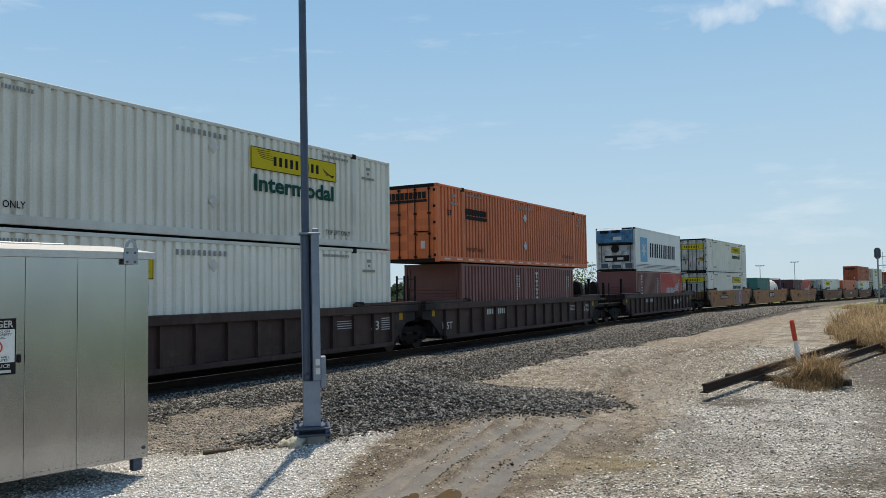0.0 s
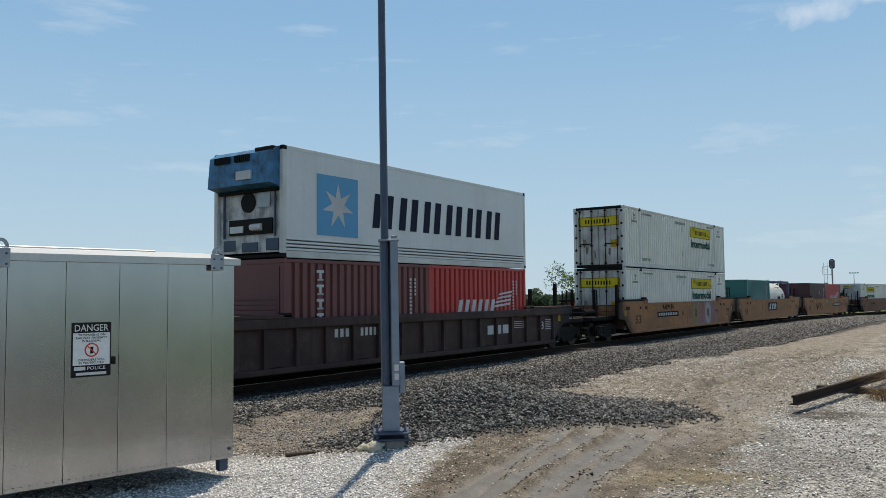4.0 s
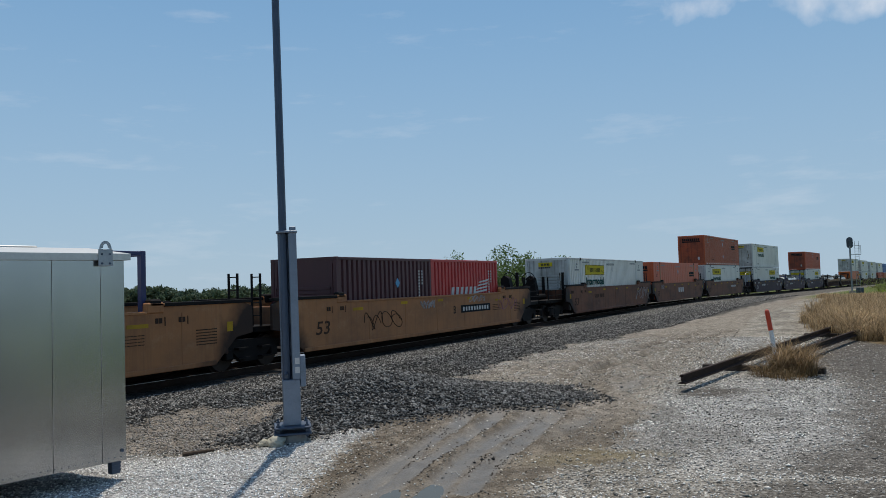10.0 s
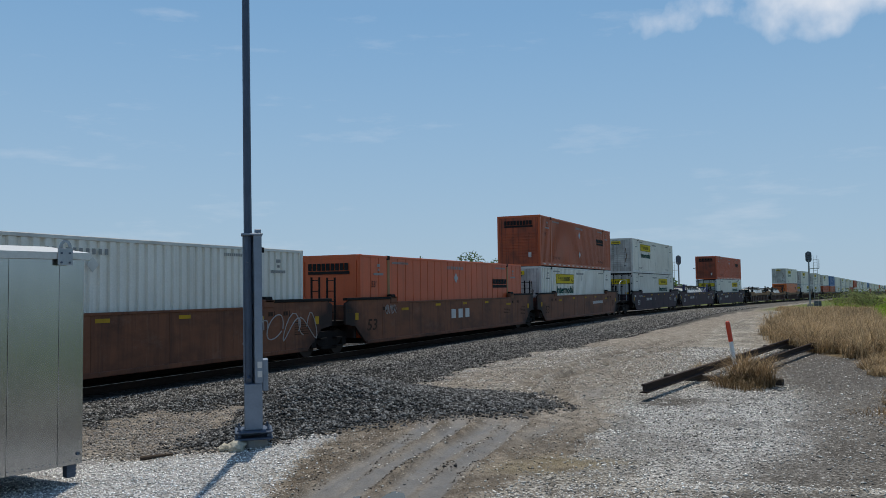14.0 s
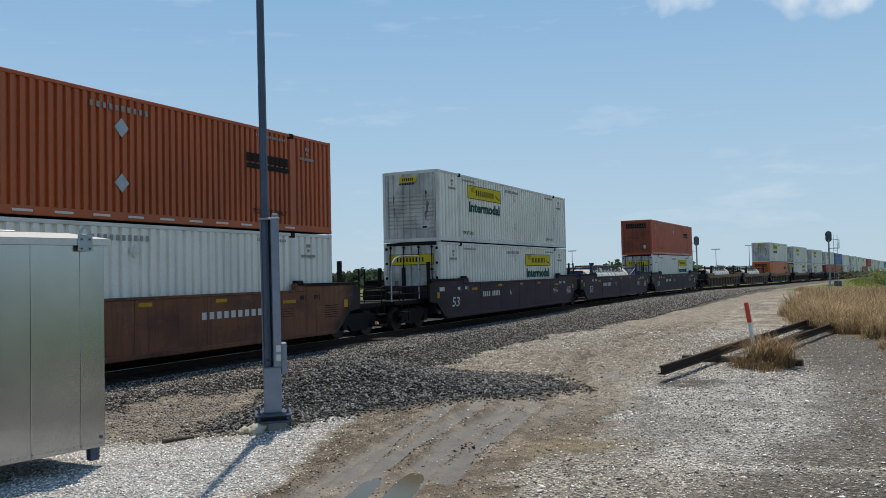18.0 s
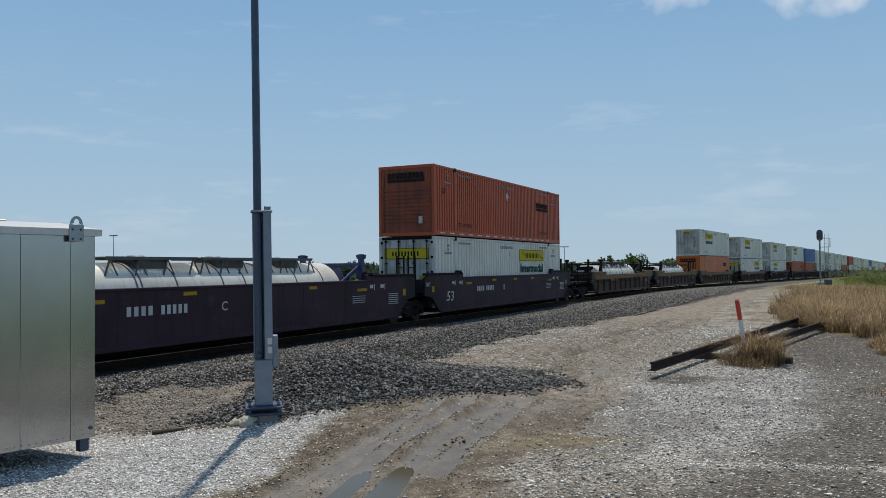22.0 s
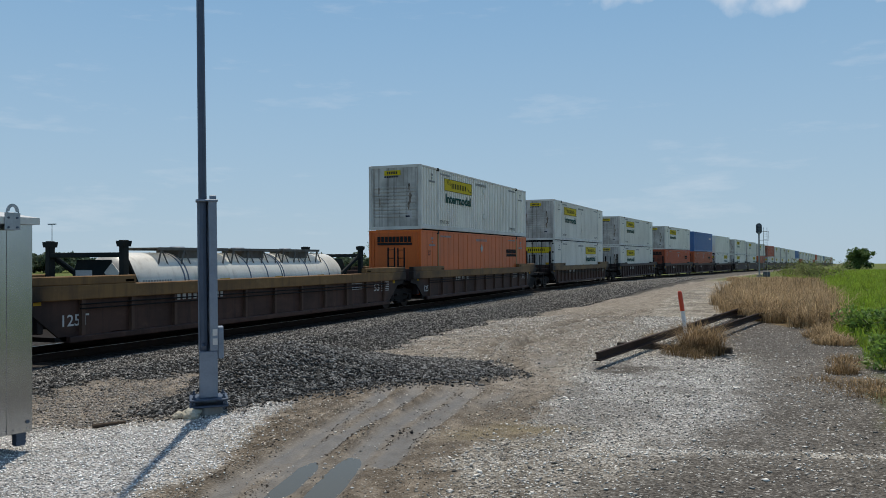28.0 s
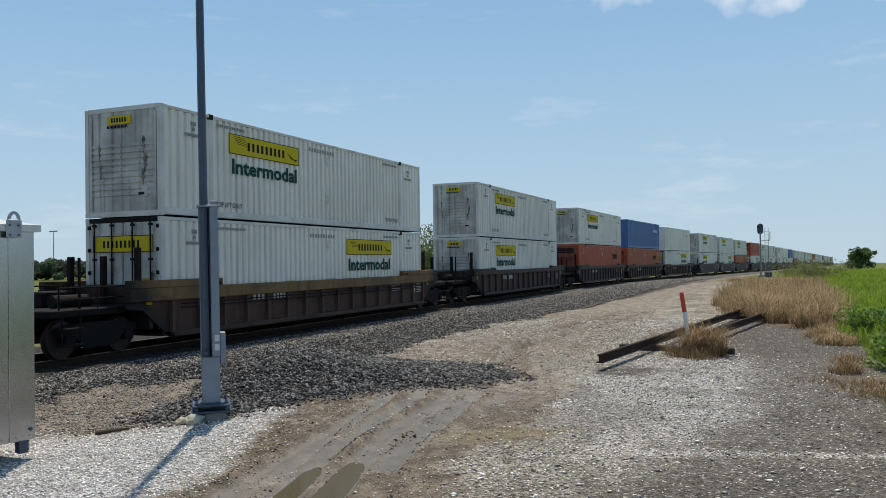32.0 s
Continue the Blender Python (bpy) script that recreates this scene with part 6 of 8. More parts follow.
def car_end(e, s, mat, full, wheel=False):
    """The deck, steps, rails and coupler at one end (s = -1 front, 1 rear)."""
    x0, x1 = (8.6, 11.35) if full else (8.6, 9.55)
    xs = sorted((s * x0, s * x1))
    Build().box(xs[0], xs[1], -1.1, 1.1, 0.95, 1.12, 0.02).done("end_deck", M["dark_steel"], e, "dark end deck over the truck")
    Build().box(xs[0], xs[1], -0.35, 0.35, 0.62, 0.98, 0.02).done("centre_sill", M["dark_steel"], e)
    xb = sorted((s * 8.45, s * 8.6))
    Build().box(xb[0], xb[1], -1.36, 1.36, 0.5, 1.62, 0.02).done("bulkhead", mat, e)
    if not full:
        b = Build()
        for y in (-1.05, -0.75):
            b.path([(s * 9.3, y, 1.1), (s * 9.3, y, 2.55)], 0.035)
        for z in (1.4, 1.75, 2.1, 2.45):
            b.tube((s * 9.3, -1.05, z), (s * 9.3, -0.75, z), 0.015)
        b.done("ladder", M["dark_steel"], e, "dark end ladder")
        b = Build().box(s * 9.3 - 0.2, s * 9.3 + 0.2, -1.25, -0.7, 0.55, 0.6)
        b.box(s * 9.3 - 0.2, s * 9.3 + 0.2, -1.25, -0.7, 0.3, 0.34)
        b.done("step", M["dark_steel"], e)
        return
    b = Build()
    b.box(*sorted((s * 11.3, s * 11.75)), -0.12, 0.12, 0.68, 0.92, 0.02)
    b.box(*sorted((s * 11.62, s * 11.82)), -0.2, 0.16, 0.64, 0.96, 0.04)
    b.done("coupler", M["dark_steel"], e, "knuckle coupler")
    for y in (-1.2, 1.2):
        b = Build()
        b.path([(s * 8.9, y, 1.12), (s * 8.9, y, 1.62), (s * 11.2, y, 1.62), (s * 11.2, y, 1.12)], 0.022)
        b.path([(s * 8.9, y, 1.36), (s * 11.2, y, 1.36)], 0.018)
        b.tube((s * 10.1, y, 1.12), (s * 10.1, y, 1.62), 0.018)
        b.done("handrail", M["dark_steel"], e, "dark tubular handrail")
    for y in (-1.3, 1.3):
        b = Build()
        for z in (0.32, 0.68):
            b.box(*sorted((s * 10.7, s * 11.2)), y - 0.12, y + 0.12, z, z + 0.04)
        for x in (10.7, 11.2):
            b.tube((s * x, y, 0.3), (s * x, y, 1.05), 0.018)
        b.done("step", M["dark_steel"], e, "side step stirrup")
    b = Build()
    b.box(*sorted((s * 9.3, s * 10.3)), 0.35, 0.95, 1.12, 1.5, 0.03)
    b.tube((s * 9.5, -0.3, 1.28), (s * 10.6, -0.3, 1.28), 0.15, 12)
    b.done("brake_gear", M["dark_steel"], e, "brake reservoir and valve")
    for y in (-1.12, 0.0, 1.12):
        Build().box(*sorted((s * 8.66, s * 8.8)), y - 0.06, y + 0.06, 1.1, 2.35 + (0.2 if y < 0 else 0), 0.01).done("guide_post", M["dark_steel"], e, "upright dark guide post")
    for y in (-0.85, 0.85):
        Build().tube((s * 10.3, y, 1.1), (s * 10.3, y, 2.3), 0.035, 8).done("stake", M["dark_steel"], e, "thin upright stake")
    if not wheel:
        return
    b = Build()
    n = 24
    ring = [(s * 10.62, 0.1 + 0.36 * math.cos(i * math.tau / n), 2.22 + 0.36 * math.sin(i * math.tau / n)) for i in range(n + 1)]
    b.path(ring, 0.022)
    for i in range(0, n, 4):
        b.tube((s * 10.62, 0.1, 2.22), ring[i], 0.013)
    b.tube((s * 10.62, 0.1, 2.22), (s * 10.4, 0.1, 2.22), 0.05)
    b.done("brake_wheel", M["dark_steel"], e, "spoked hand brake wheel")
    Build().prism_x([(-0.3, 1.12), (0.42, 1.12), (0.32, 1.9), (0.3, 2.3), (0.1, 2.42), (-0.1, 2.3), (-0.18, 1.9)], *sorted((s * 10.05, s * 10.45))).done("brake_stand", M["dark_steel"], e, "dark hand brake stand and housing")
    Build().tube((s * 9.0, 0.55, 1.75), (s * 9.9, 0.55, 1.75), 0.26, 14).done("air_tank", M["dark_steel"], e, "dark air reservoir")


RIB = {}


def well_car(style, mat, front, rear, label, chord=None, marks=True, word=None, deco=None, wheels=""):
    """One unit of an articulated well car, or a single car: 'art' or 'end' at each end."""
    e = empty("well_car", label, "well car", "cars of the freight train")
    zt, zb = (1.68, 0.3) if style == "smooth" else (1.58, 0.28)
    for sy in (-1, 1):
        near = sy < 0
        if style == "smooth":
            o = [(-9.35, 1.0), (-8.75, 0.92), (-8.0, zb), (8.0, zb), (8.75, 0.92), (9.35, 1.0), (9.35, zt), (8.9, zt + 0.17), (6.0, zt + 0.17), (5.85, zt), (-5.85, zt), (-6.0, zt + 0.17), (-8.9, zt + 0.17), (-9.35, zt)]
            y0, y1 = sorted((sy * 1.5, sy * 1.42))
            sd = Build().prism(o, y0, y1).done("side_sheet", mat, e, "tall flat side sheet")
            y0, y1 = sorted((sy * 1.53, sy * 1.36))
            b = Build().box(-5.85, 5.85, y0, y1, zt - 0.06, zt + 0.005, 0.01)
            for s in (-1, 1):
                b.box(*sorted((s * 5.95, s * 8.95)), y0, y1, zt + 0.12, zt + 0.18, 0.01)
                b.box(*sorted((s * 5.85, s * 6.35)), y0, y1, zt - 0.05, zt + 0.2, 0.03)
            b.done("top_flange", mat, sd)
            for s in (-1, 1):
                Build().box(*sorted((s * 6.36, s * 9.3)), y0 - 0.006, y1, zt + 0.1, zt + 0.19, 0.01).done("end_flange", M["dark_steel"], sd, "black greasy end flange")
            Build().box(-8.0, 8.0, y0, y1, zb - 0.02, zb + 0.1, 0.015).done("bottom_chord", mat, sd)
            b = Build()
            for x in (-6.9, -4.6, -2.3, 0.0, 2.3, 4.6, 6.9):
                b.box(x - 0.012, x + 0.012, *sorted((sy * 1.5, sy * 1.506)), zb + 0.1, zt - 0.06)
            b.done("weld_seam", mat, sd)
        else:
            c0, c1 = (1.2, 1.53) if chord else (1.34, zt)
            zt = c1
            o = [(-9.4, 1.05), (-8.85, 0.98), (-7.95, zb), (7.95, zb), (8.85, 0.98), (9.4, 1.05), (9.4, c0 + 0.02), (-9.4, c0 + 0.02)]
            y0, y1 = sorted((sy * 1.4, sy * 1.34))
            sd = Build().prism(o, y0, y1).done("side_sheet", mat, e, "side sheet between ribs")
            y0, y1 = sorted((sy * 1.53, sy * 1.3))
            Build().box(-9.4, 9.4, y0, y1, c0, c1, 0.02).done("top_chord", chord or mat, sd, "weathered top chord" if chord else "")
            Build().box(-7.9, 7.9, y0, y1, zb - 0.02, zb + 0.12, 0.02).done("bottom_chord", mat, sd)
            if chord:
                for z in (c0 - 0.1, c0 - 0.2):
                    Build().tube((-7.6, sy * 1.51, z), (7.6, sy * 1.51, z), 0.018, 6).done("air_pipe", M["dark_steel"], sd, "dark pipe run along the side")
            for s in (-1, 1):
                Build().box(*sorted((s * 5.9, s * 9.38)), y0 + 0.01, y1 - 0.01, zt, zt + (0.2 if chord else 0.1), 0.02).done("chord_cap", chord or mat, sd)
            if "rib" not in RIB:
                RIB["rib"] = {}
            wide = chord is M["chord_yellow"]
            for i in range(11 if wide else 16):
                x = -7.5 + 1.5 * i if wide else -7.875 + 1.05 * i
                k = (mat.name, sy, c0)
                if k not in RIB["rib"]:
                    ya, yb = sorted((sy * 1.5, sy * 1.39))
                    o1 = Build().prism([(-0.05, zb + 0.1), (0.05, zb + 0.1), (0.05, c0 + 0.005), (-0.05, c0 + 0.005)], ya, yb).done("rib", M["rib_lit"] if chord else mat, sd)
                    RIB["rib"][k] = o1.data
                else:
                    o1 = new("rib", RIB["rib"][k])
                    o1.parent = sd
                o1.location.x = x
        # loading guides
        for s in (-1, 1):
            Build().box(*sorted((s * 5.95, s * 6.3)), *sorted((sy * 1.52, sy * 1.32)), zt, zt + (0.28 if style == "smooth" else 0.14), 0.04).done("container_guide", M["dark_steel"], e, "dark container guide")
    Build().box(-8.2, 8.2, -1.4, 1.4, 0.3, 0.4).done("well_floor", M["dark_steel"], e)
    for i in range(5):
        Build().box(-6.4 + 3.2 * i - 0.2, -6.4 + 3.2 * i + 0.2, -1.4, 1.4, 0.25, 0.44, 0.02).done("cross_bearer", M["dark_steel"], e)
    car_end(e, -1, mat, front == "end", "f" in wheels)
    car_end(e, 1, mat, rear == "end", "r" in wheels)
    truck(e, -9.9 if front == "end" else -9.72)
    if rear == "end":
        truck(e, 9.9)
    if not marks:
        return e
    yf = -1.503 if style == "smooth" else -1.403
    ink = Build()
    lettering(ink, "53", -8.0 if mat is M["car_rust"] else -7.45, yf - 0.003, 0.72, 0.55, 0.66, slant=0.2) if style == "smooth" else None
    lettering(ink, "53", 6.75, yf - 0.003, 0.82, 0.4, 0.45) if style != "smooth" else None
    if front == "art":
        if style == "smooth":
            lettering(ink, "125T", -9.25, -1.506, 1.36, 0.2)
        else:
            lettering(ink, "125T", -8.0, yf - 0.003, 0.62, 0.36, 0.74)
    else:
        blocks(ink, 4, -8.55, -8.1, yf - 0.001, 1.38, 1.54)
    for i in range(4):
        x = (-6.9, -6.2, 6.1, 6.8)[i]
        blocks(ink, 2, x, x + 0.22, yf - 0.001, 1.4, 1.52)
        ink.box(x + 0.27, x + 0.3, yf - 0.004, yf, 1.34, 1.54)
    for i in range(6):
        blocks(ink, 12 - i % 3, 7.35, 8.05, yf - 0.001, 1.16 - 0.07 * i, 1.185 - 0.07 * i)
        blocks(ink, 8, 5.0, 5.8, yf - 0.001, 1.15 - 0.07 * i, 1.17 - 0.07 * i) if i < 4 else None
    if word == "bar":
        for n, xa, xb in ((4, -4.35, -3.5), (5, -3.32, -2.4)):
            blocks(ink, n, xa, xb, yf - 0.001, 1.04, 1.26, 0.42)
    ink.done("car_marking", M["mark_white"] if deco != "dark53" else M["faded_ink"], e, "stencilled marks and the number 53")
    yl = Build()
    for x, w, z in ((-8.75, 0.2, 1.12), (8.4, 0.2, 1.08), (-5.5, 0.55, 1.36), (5.3, 0.6, 1.32), (-2.6, 0.45, 1.46), (0.1, 0.4, 1.46), (2.6, 0.4, 1.46)):
        yl.box(x, x + w, yf - 0.004, yf + 0.002, z, z + (0.24 if w == 0.2 else 0.09))
    yl.done("yellow_reflector", M["mark_yellow"], e, "yellow reflector patches")
    return e


# ---- the train ----
RIDERS = []  # thing, place along the train


def ride(thing, u, z=0.0, y=0.0):
    RIDERS.append((thing, u, z, y))
    return thing


PROTO = {}


def load(kind):
    make = {
        "WD": lambda: white_box(1), "WN": lambda: white_box(0),
        "OD": lambda: orange_box(M["orange"], 1), "ON": lambda: orange_box(M["orange_brown"], 0), "OR": lambda: orange_box(M["orange_red"], 0, True), "OS": lambda: orange_box(M["orange_deep"], 0, True), "RN": lambda: orange_box(M["redor"], 0),
        "BL": lambda: plain_box("blue corrugated 53 foot container", 16.15, 2.896, M["blue"], 0, True),
        "SW": lambda: plain_box("off-white corrugated 53 foot container with small dark marks", 16.15, 2.896, M["white"], 0, True),
        "M20": lambda: plain_box("dark maroon corrugated 20 foot container", 6.06, 2.591, M["maroon"]),
        "D20": blue_mark_box, "T20": vertical_word_box, "R20": red_short_box,
        "G20": lambda: plain_box("teal green corrugated 20 foot container", 6.06, 2.591, M["teal"]),
        "RF": reefer, "TK": tank_frame_20, "TB": lambda: tank_beam_40(M["tank_frame_dark"]), "TP": lambda: tank_beam_40(M["tank_frame_navy"]),
    }[kind]
    if kind not in PROTO:
        PROTO[kind] = make()
        return PROTO[kind]
    return copy_thing(PROTO[kind], Matrix())


LOW, GAP = 0.47, 0.022
HEIGHT = {"M20": 2.591, "D20": 2.591, "T20": 2.591, "R20": 2.591, "G20": 2.591, "TK": 2.591, "TB": 2.1, "TP": 2.1}
CARS = {}


def unit(u, style, mat, front, rear, lower, upper=None, chord=None, word=None, deco=None, label="", wheels=""):
    key = (style, mat, front, rear, chord, word, deco, label, wheels)
    if key not in CARS:
        text = label or ("%s well car with %s sides" % ({"car_tan": "faded tan", "car_rust": "rust brown", "car_plum": "dark plum", "car_grey": "dusty grey", "car_brown": "dark brown", "car_umber": "dusty umber"}[mat], "flat" if style == "smooth" else "ribbed"))
        CARS[key] = well_car(style, M[mat], front, rear, text, M[chord] if chord else None, True, word, deco, wheels)
        car = CARS[key]
    else:
        car = copy_thing(CARS[key], Matrix())
    ride(car, u)
    top = 0
    for kind, du in lower:
        ride(load(kind), u + du, LOW)
        top = max(top, HEIGHT.get(kind, 2.896))
    if upper:
        ride(load(upper), u, LOW + top + GAP)
    return car


def word_board(car, x0, x1, z0, z1, n, back="black", ink="mark_white", slant=False):
    y = -1.506
    s = Build().box(x0, x1, y - 0.002, y + 0.004, z0, z1).done("name_board", M[back], car, "dark board with pale bars")
    b = Build()
    if slant:
        w, hz = (x1 - x0 - 0.5) / n, z1 - z0
        for i in range(n):
            xa = x0 + 0.2 + i * w
            b.prism([(xa, z0 + 0.14 * hz), (xa + 0.55 * w, z0 + 0.14 * hz), (xa + 0.95 * w, z0 + 0.86 * hz), (xa + 0.4 * w, z0 + 0.86 * hz)], y - 0.008, y - 0.002)
        for i in range(4):
            b.box(x0 + 0.5 * (x1 - x0) - 0.1 * i, x1 - 0.12, y - 0.004, y - 0.002, z0 + (0.2 + 0.17 * i) * hz, z0 + (0.25 + 0.17 * i) * hz)
    else:
        blocks(b, n, x0 + 0.15, x1 - 0.1, y - 0.005, z0 + 0.24 * (z1 - z0), z1 - 0.24 * (z1 - z0), 0.45, 0.003)
    b.done("name_bar", M[ink], s)


A20, B20 = ("M20", -3.03), ("R20", 3.03)
unit(14.2, "rib", "car_brown", "end", "art", [("WN", 0)], "WD", word="bar")
unit(33.5, "rib", "car_brown", "art", "end", [("M20", -3.24), ("T20", 2.82)], "OD", word="bar", wheels="r")
c3 = unit(56.85, "rib", "car_brown", "end", "end", [("T20", -3.04), B20], "RF", word="bar", wheels="f")
c4 = unit(80.45, "smooth", "car_tan", "end", "art", [("WD", 0)], "WD", deco="dark53")
c5 = unit(99.8, "smooth", "car_tan", "art", "art", [("G20", -3.06), ("TK", 3.02)], deco="dark53", label="faded tan middle well car with a dark logo board")
c6 = unit(119.3, "smooth", "car_tan", "art", "end", [("D20", -3.03), B20], deco="dark53", wheels="r")
c7 = unit(143.1, "smooth", "car_rust", "end", "art", [("WN", 0)], deco="dark53", word="bar", wheels="f")
c8 = unit(162.6, "smooth", "car_rust", "art", "art", [("OR", 0)], deco="dark53")
c9 = unit(182.0, "smooth", "car_rust", "art", "end", [("WN", 0)], "ON", deco="dark53")
c10 = unit(205.65, "smooth", "car_plum", "end", "art", [("WD", 0)], "WN", word="bar")
c11 = unit(225.05, "smooth", "car_plum", "art", "art", [("TP", 0)], word="bar")
c12 = unit(244.55, "smooth", "car_plum", "art", "end", [("WD", 0)], "RN", word="bar")
unit(268.0, "rib", "car_umber", "end", "art", [("TB", 0)], chord="chord_yellow", word="bar")
unit(287.5, "rib", "car_umber", "art", "art", [("TB", 0)], chord="chord_yellow", word="bar")
unit(307.05, "rib", "car_umber", "art", "end", [("OS", 0)], "WN", chord="chord_yellow", word="bar")
unit(330.45, "rib", "car_umber", "end", "end", [("WD", 0)], "WN", word="bar", chord="chord_brown")
unit(354.05, "rib", "car_brown", "end", "end", [("WN", 0)], "WN", word="bar")
unit(377.4, "rib", "car_brown", "end", "art", [("RN", 0)], "WN", word="bar")
unit(396.8, "rib", "car_brown", "art", "art", [("ON", 0)], "BL", word="bar")
unit(416.2, "rib", "car_brown", "art", "end", [("WD", 0)], "SW", word="bar")
u0 = 439.8
_far = [("WN", "WN"), ("WD", "WN"), ("ON", "WN"), ("WD", "RN"), ("WN", "WN"), ("WN", "WD"), ("WN", "WN"), ("WD", "SW"), ("SW", "BL"), ("ON", "WN"), ("WN", "WN"), ("WD", "WN")]
for i in range(30):
    lo, hi = _far[i % 12]
    k = i % 3
    unit(u0, "smooth", "car_grey", "end" if k == 0 else "art", "end" if k == 2 else "art", [(lo, 0)], hi)
    u0 += 23.6 if k == 2 else 19.4

b = Build()
blocks(b, 3, 3.2, 4.7, -1.404, 0.78, 1.08, 0.25)
b.done("name_bar", M["mark_white"], c3)
word_board(c4, -4.55, -1.45, 0.95, 1.22, 11)
word_board(c5, -1.3, 1.25, 0.86, 1.44, 3, slant=True)
word_board(c6, 2.0, 4.75, 0.95, 1.25, 10)
for c, s, x in ((c5, "C", -3.05), (c6, "B", 1.35), (c4, "A", -0.9)):
    b = Build()
    lettering(b, s, x, -1.507, 0.95, 0.42)
    b.done("unit_letter", M["black"], c)
for c, s, x in ((c10, "A", -1.25), (c11, "C", -1.25), (c12, "B", -1.25)):
    b = Build()
    lettering(b, s, x, -1.507, 1.02, 0.34)
    b.done("unit_letter", M["mark_white"], c)
for c, n, x0, x1, z0, z1 in ((c9, 10, 2.1, 4.75, 1.05, 1.23), (c8, 3, -1.1, 1.05, 0.9, 1.28)):
    b = Build()
    blocks(b, n, x0, x1, -1.505, z0, z1, 0.4)
    b.done("name_bar", M["mark_white"], c)


def spray(car, x0, x1, z0, z1, mats, seed, n=4):
    """Faded spray-painted block shapes, some with a hole, with lilac outlines on a car side."""
    r = random.Random(seed)
    w = (x1 - x0) / n
    forms = [[(0.05, 0.0), (0.9, 0.0), (1.0, 0.3), (0.85, 0.52), (1.0, 0.75), (0.85, 1.0), (0.12, 0.98), (0.0, 0.6)],
             [(0.2, 0.0), (0.8, 0.0), (1.0, 0.2), (0.98, 0.98), (0.66, 1.0), (0.64, 0.4), (0.36, 0.4), (0.34, 1.0), (0.0, 0.96), (0.02, 0.2)],
             [(0.18, 0.02), (0.82, 0.0), (1.0, 0.25), (1.0, 0.78), (0.8, 1.0), (0.2, 0.98), (0.0, 0.76), (0.0, 0.24)],
             [(0.0, 0.0), (0.28, 0.05), (0.34, 0.45), (0.5, 0.25), (0.68, 0.45), (0.74, 0.0), (1.0, 0.05), (0.98, 1.0), (0.7, 0.95), (0.5, 0.66), (0.28, 1.0), (0.04, 0.94)]]
    for i in range(n):
        a, hz = x0 + i * w, z1 - z0
        o = [(p + r.uniform(-0.03, 0.03), q + r.uniform(-0.03, 0.03)) for p, q in forms[i % 4]]
        big = [(a + w * (0.5 + (p - 0.5) * 1.08), z0 + hz * (0.5 + (q - 0.5) * 1.07)) for p, q in o]
        sml = [(a + w * (0.5 + (p - 0.5) * 0.97), z0 + hz * (0.5 + (q - 0.5) * 0.97)) for p, q in o]
        g = Build().prism(big, -1.5045, -1.499).done("graffiti", M["graf_line"], car, "faded spray paint shape with lilac outline")
        Build().prism(sml, -1.507, -1.5).done("graffiti_fill", M[mats[i % len(mats)]], g)
        if i % 4 in (0, 2):
            Build().prism([(a + w * p, z0 + hz * q) for p, q in ((0.36, 0.35), (0.62, 0.33), (0.64, 0.68), (0.38, 0.7))], -1.51, -1.5).done("graffiti_gap", M["car_rust"], g)
    


def spray_outline(car, x0, x1, z0, z1, seed, n=4, thick=0.012, mat="graf_white"):
    """Thin spray-can outlines: loops and strokes on a car side."""
    r = random.Random(seed)
    w, hz = (x1 - x0) / n, z1 - z0
    b = Build()
    for i in range(n):
        # one continuous squiggle: a point that circles while it drifts along
        f1, f2, ph, tilt = r.uniform(1.0, 2.2), r.uniform(0.4, 1.6), r.uniform(0, 6.3), r.uniform(-0.2, 0.3)
        o = [(0.5 + 0.55 * math.cos(f2 * k * 0.35 + ph) + tilt * math.sin(f1 * k * 0.35), 0.5 + (0.5 - 0.015 * k) * math.sin(f1 * k * 0.35)) for k in range(18)]
        b.path([(x0 + w * (i + p), -1.503, z0 + hz * q) for p, q in o], thick)
    b.done("graffiti", M[mat], car, "thin pale spray paint outline")


spray(c4, 0.95, 5.3, 0.42, 1.62, ["graf_green", "graf_pink", "graf_white", "graf_pink"], 3)
spray_outline(c6, 2.8, 4.2, 1.32, 1.62, 5, 4, 0.014)
spray_outline(c6, 5.6, 7.6, 0.8, 1.45, 6, 4, 0.014, "graf_pink")
spray_outline(c6, -5.0, -2.6, 0.6, 1.3, 7, 4, 0.014, "faded_ink")
spray_outline(c7, 5.2, 8.4, 0.55, 1.5, 9, 4, 0.018)
spray_outline(c8, -6.7, -5.9, 1.2, 1.6, 12, 5, 0.014)
spray_outline(c4, -3.9, -2.2, 1.28, 1.6, 15, 6, 0.014, "black")
spray_outline(c6, -1.2, -0.2, 1.2, 1.52, 18, 5, 0.022)
b = Build()
b.path([(-11.5, -1.05, 1.1), (-11.5, -1.05, 2.25), (-11.42, -1.05, 2.5), (-11.2, -1.05, 2.66), (-10.9, -1.05, 2.74), (-10.0, -1.05, 2.78)], 0.026)
b.path([(-10.0, -1.05, 2.78), (-9.4, -1.05, 2.78), (-9.4, -1.05, 1.1)], 0.026)
b.done("curved_handrail", M["galv"], c10, "pale curved handrail over the end platform")


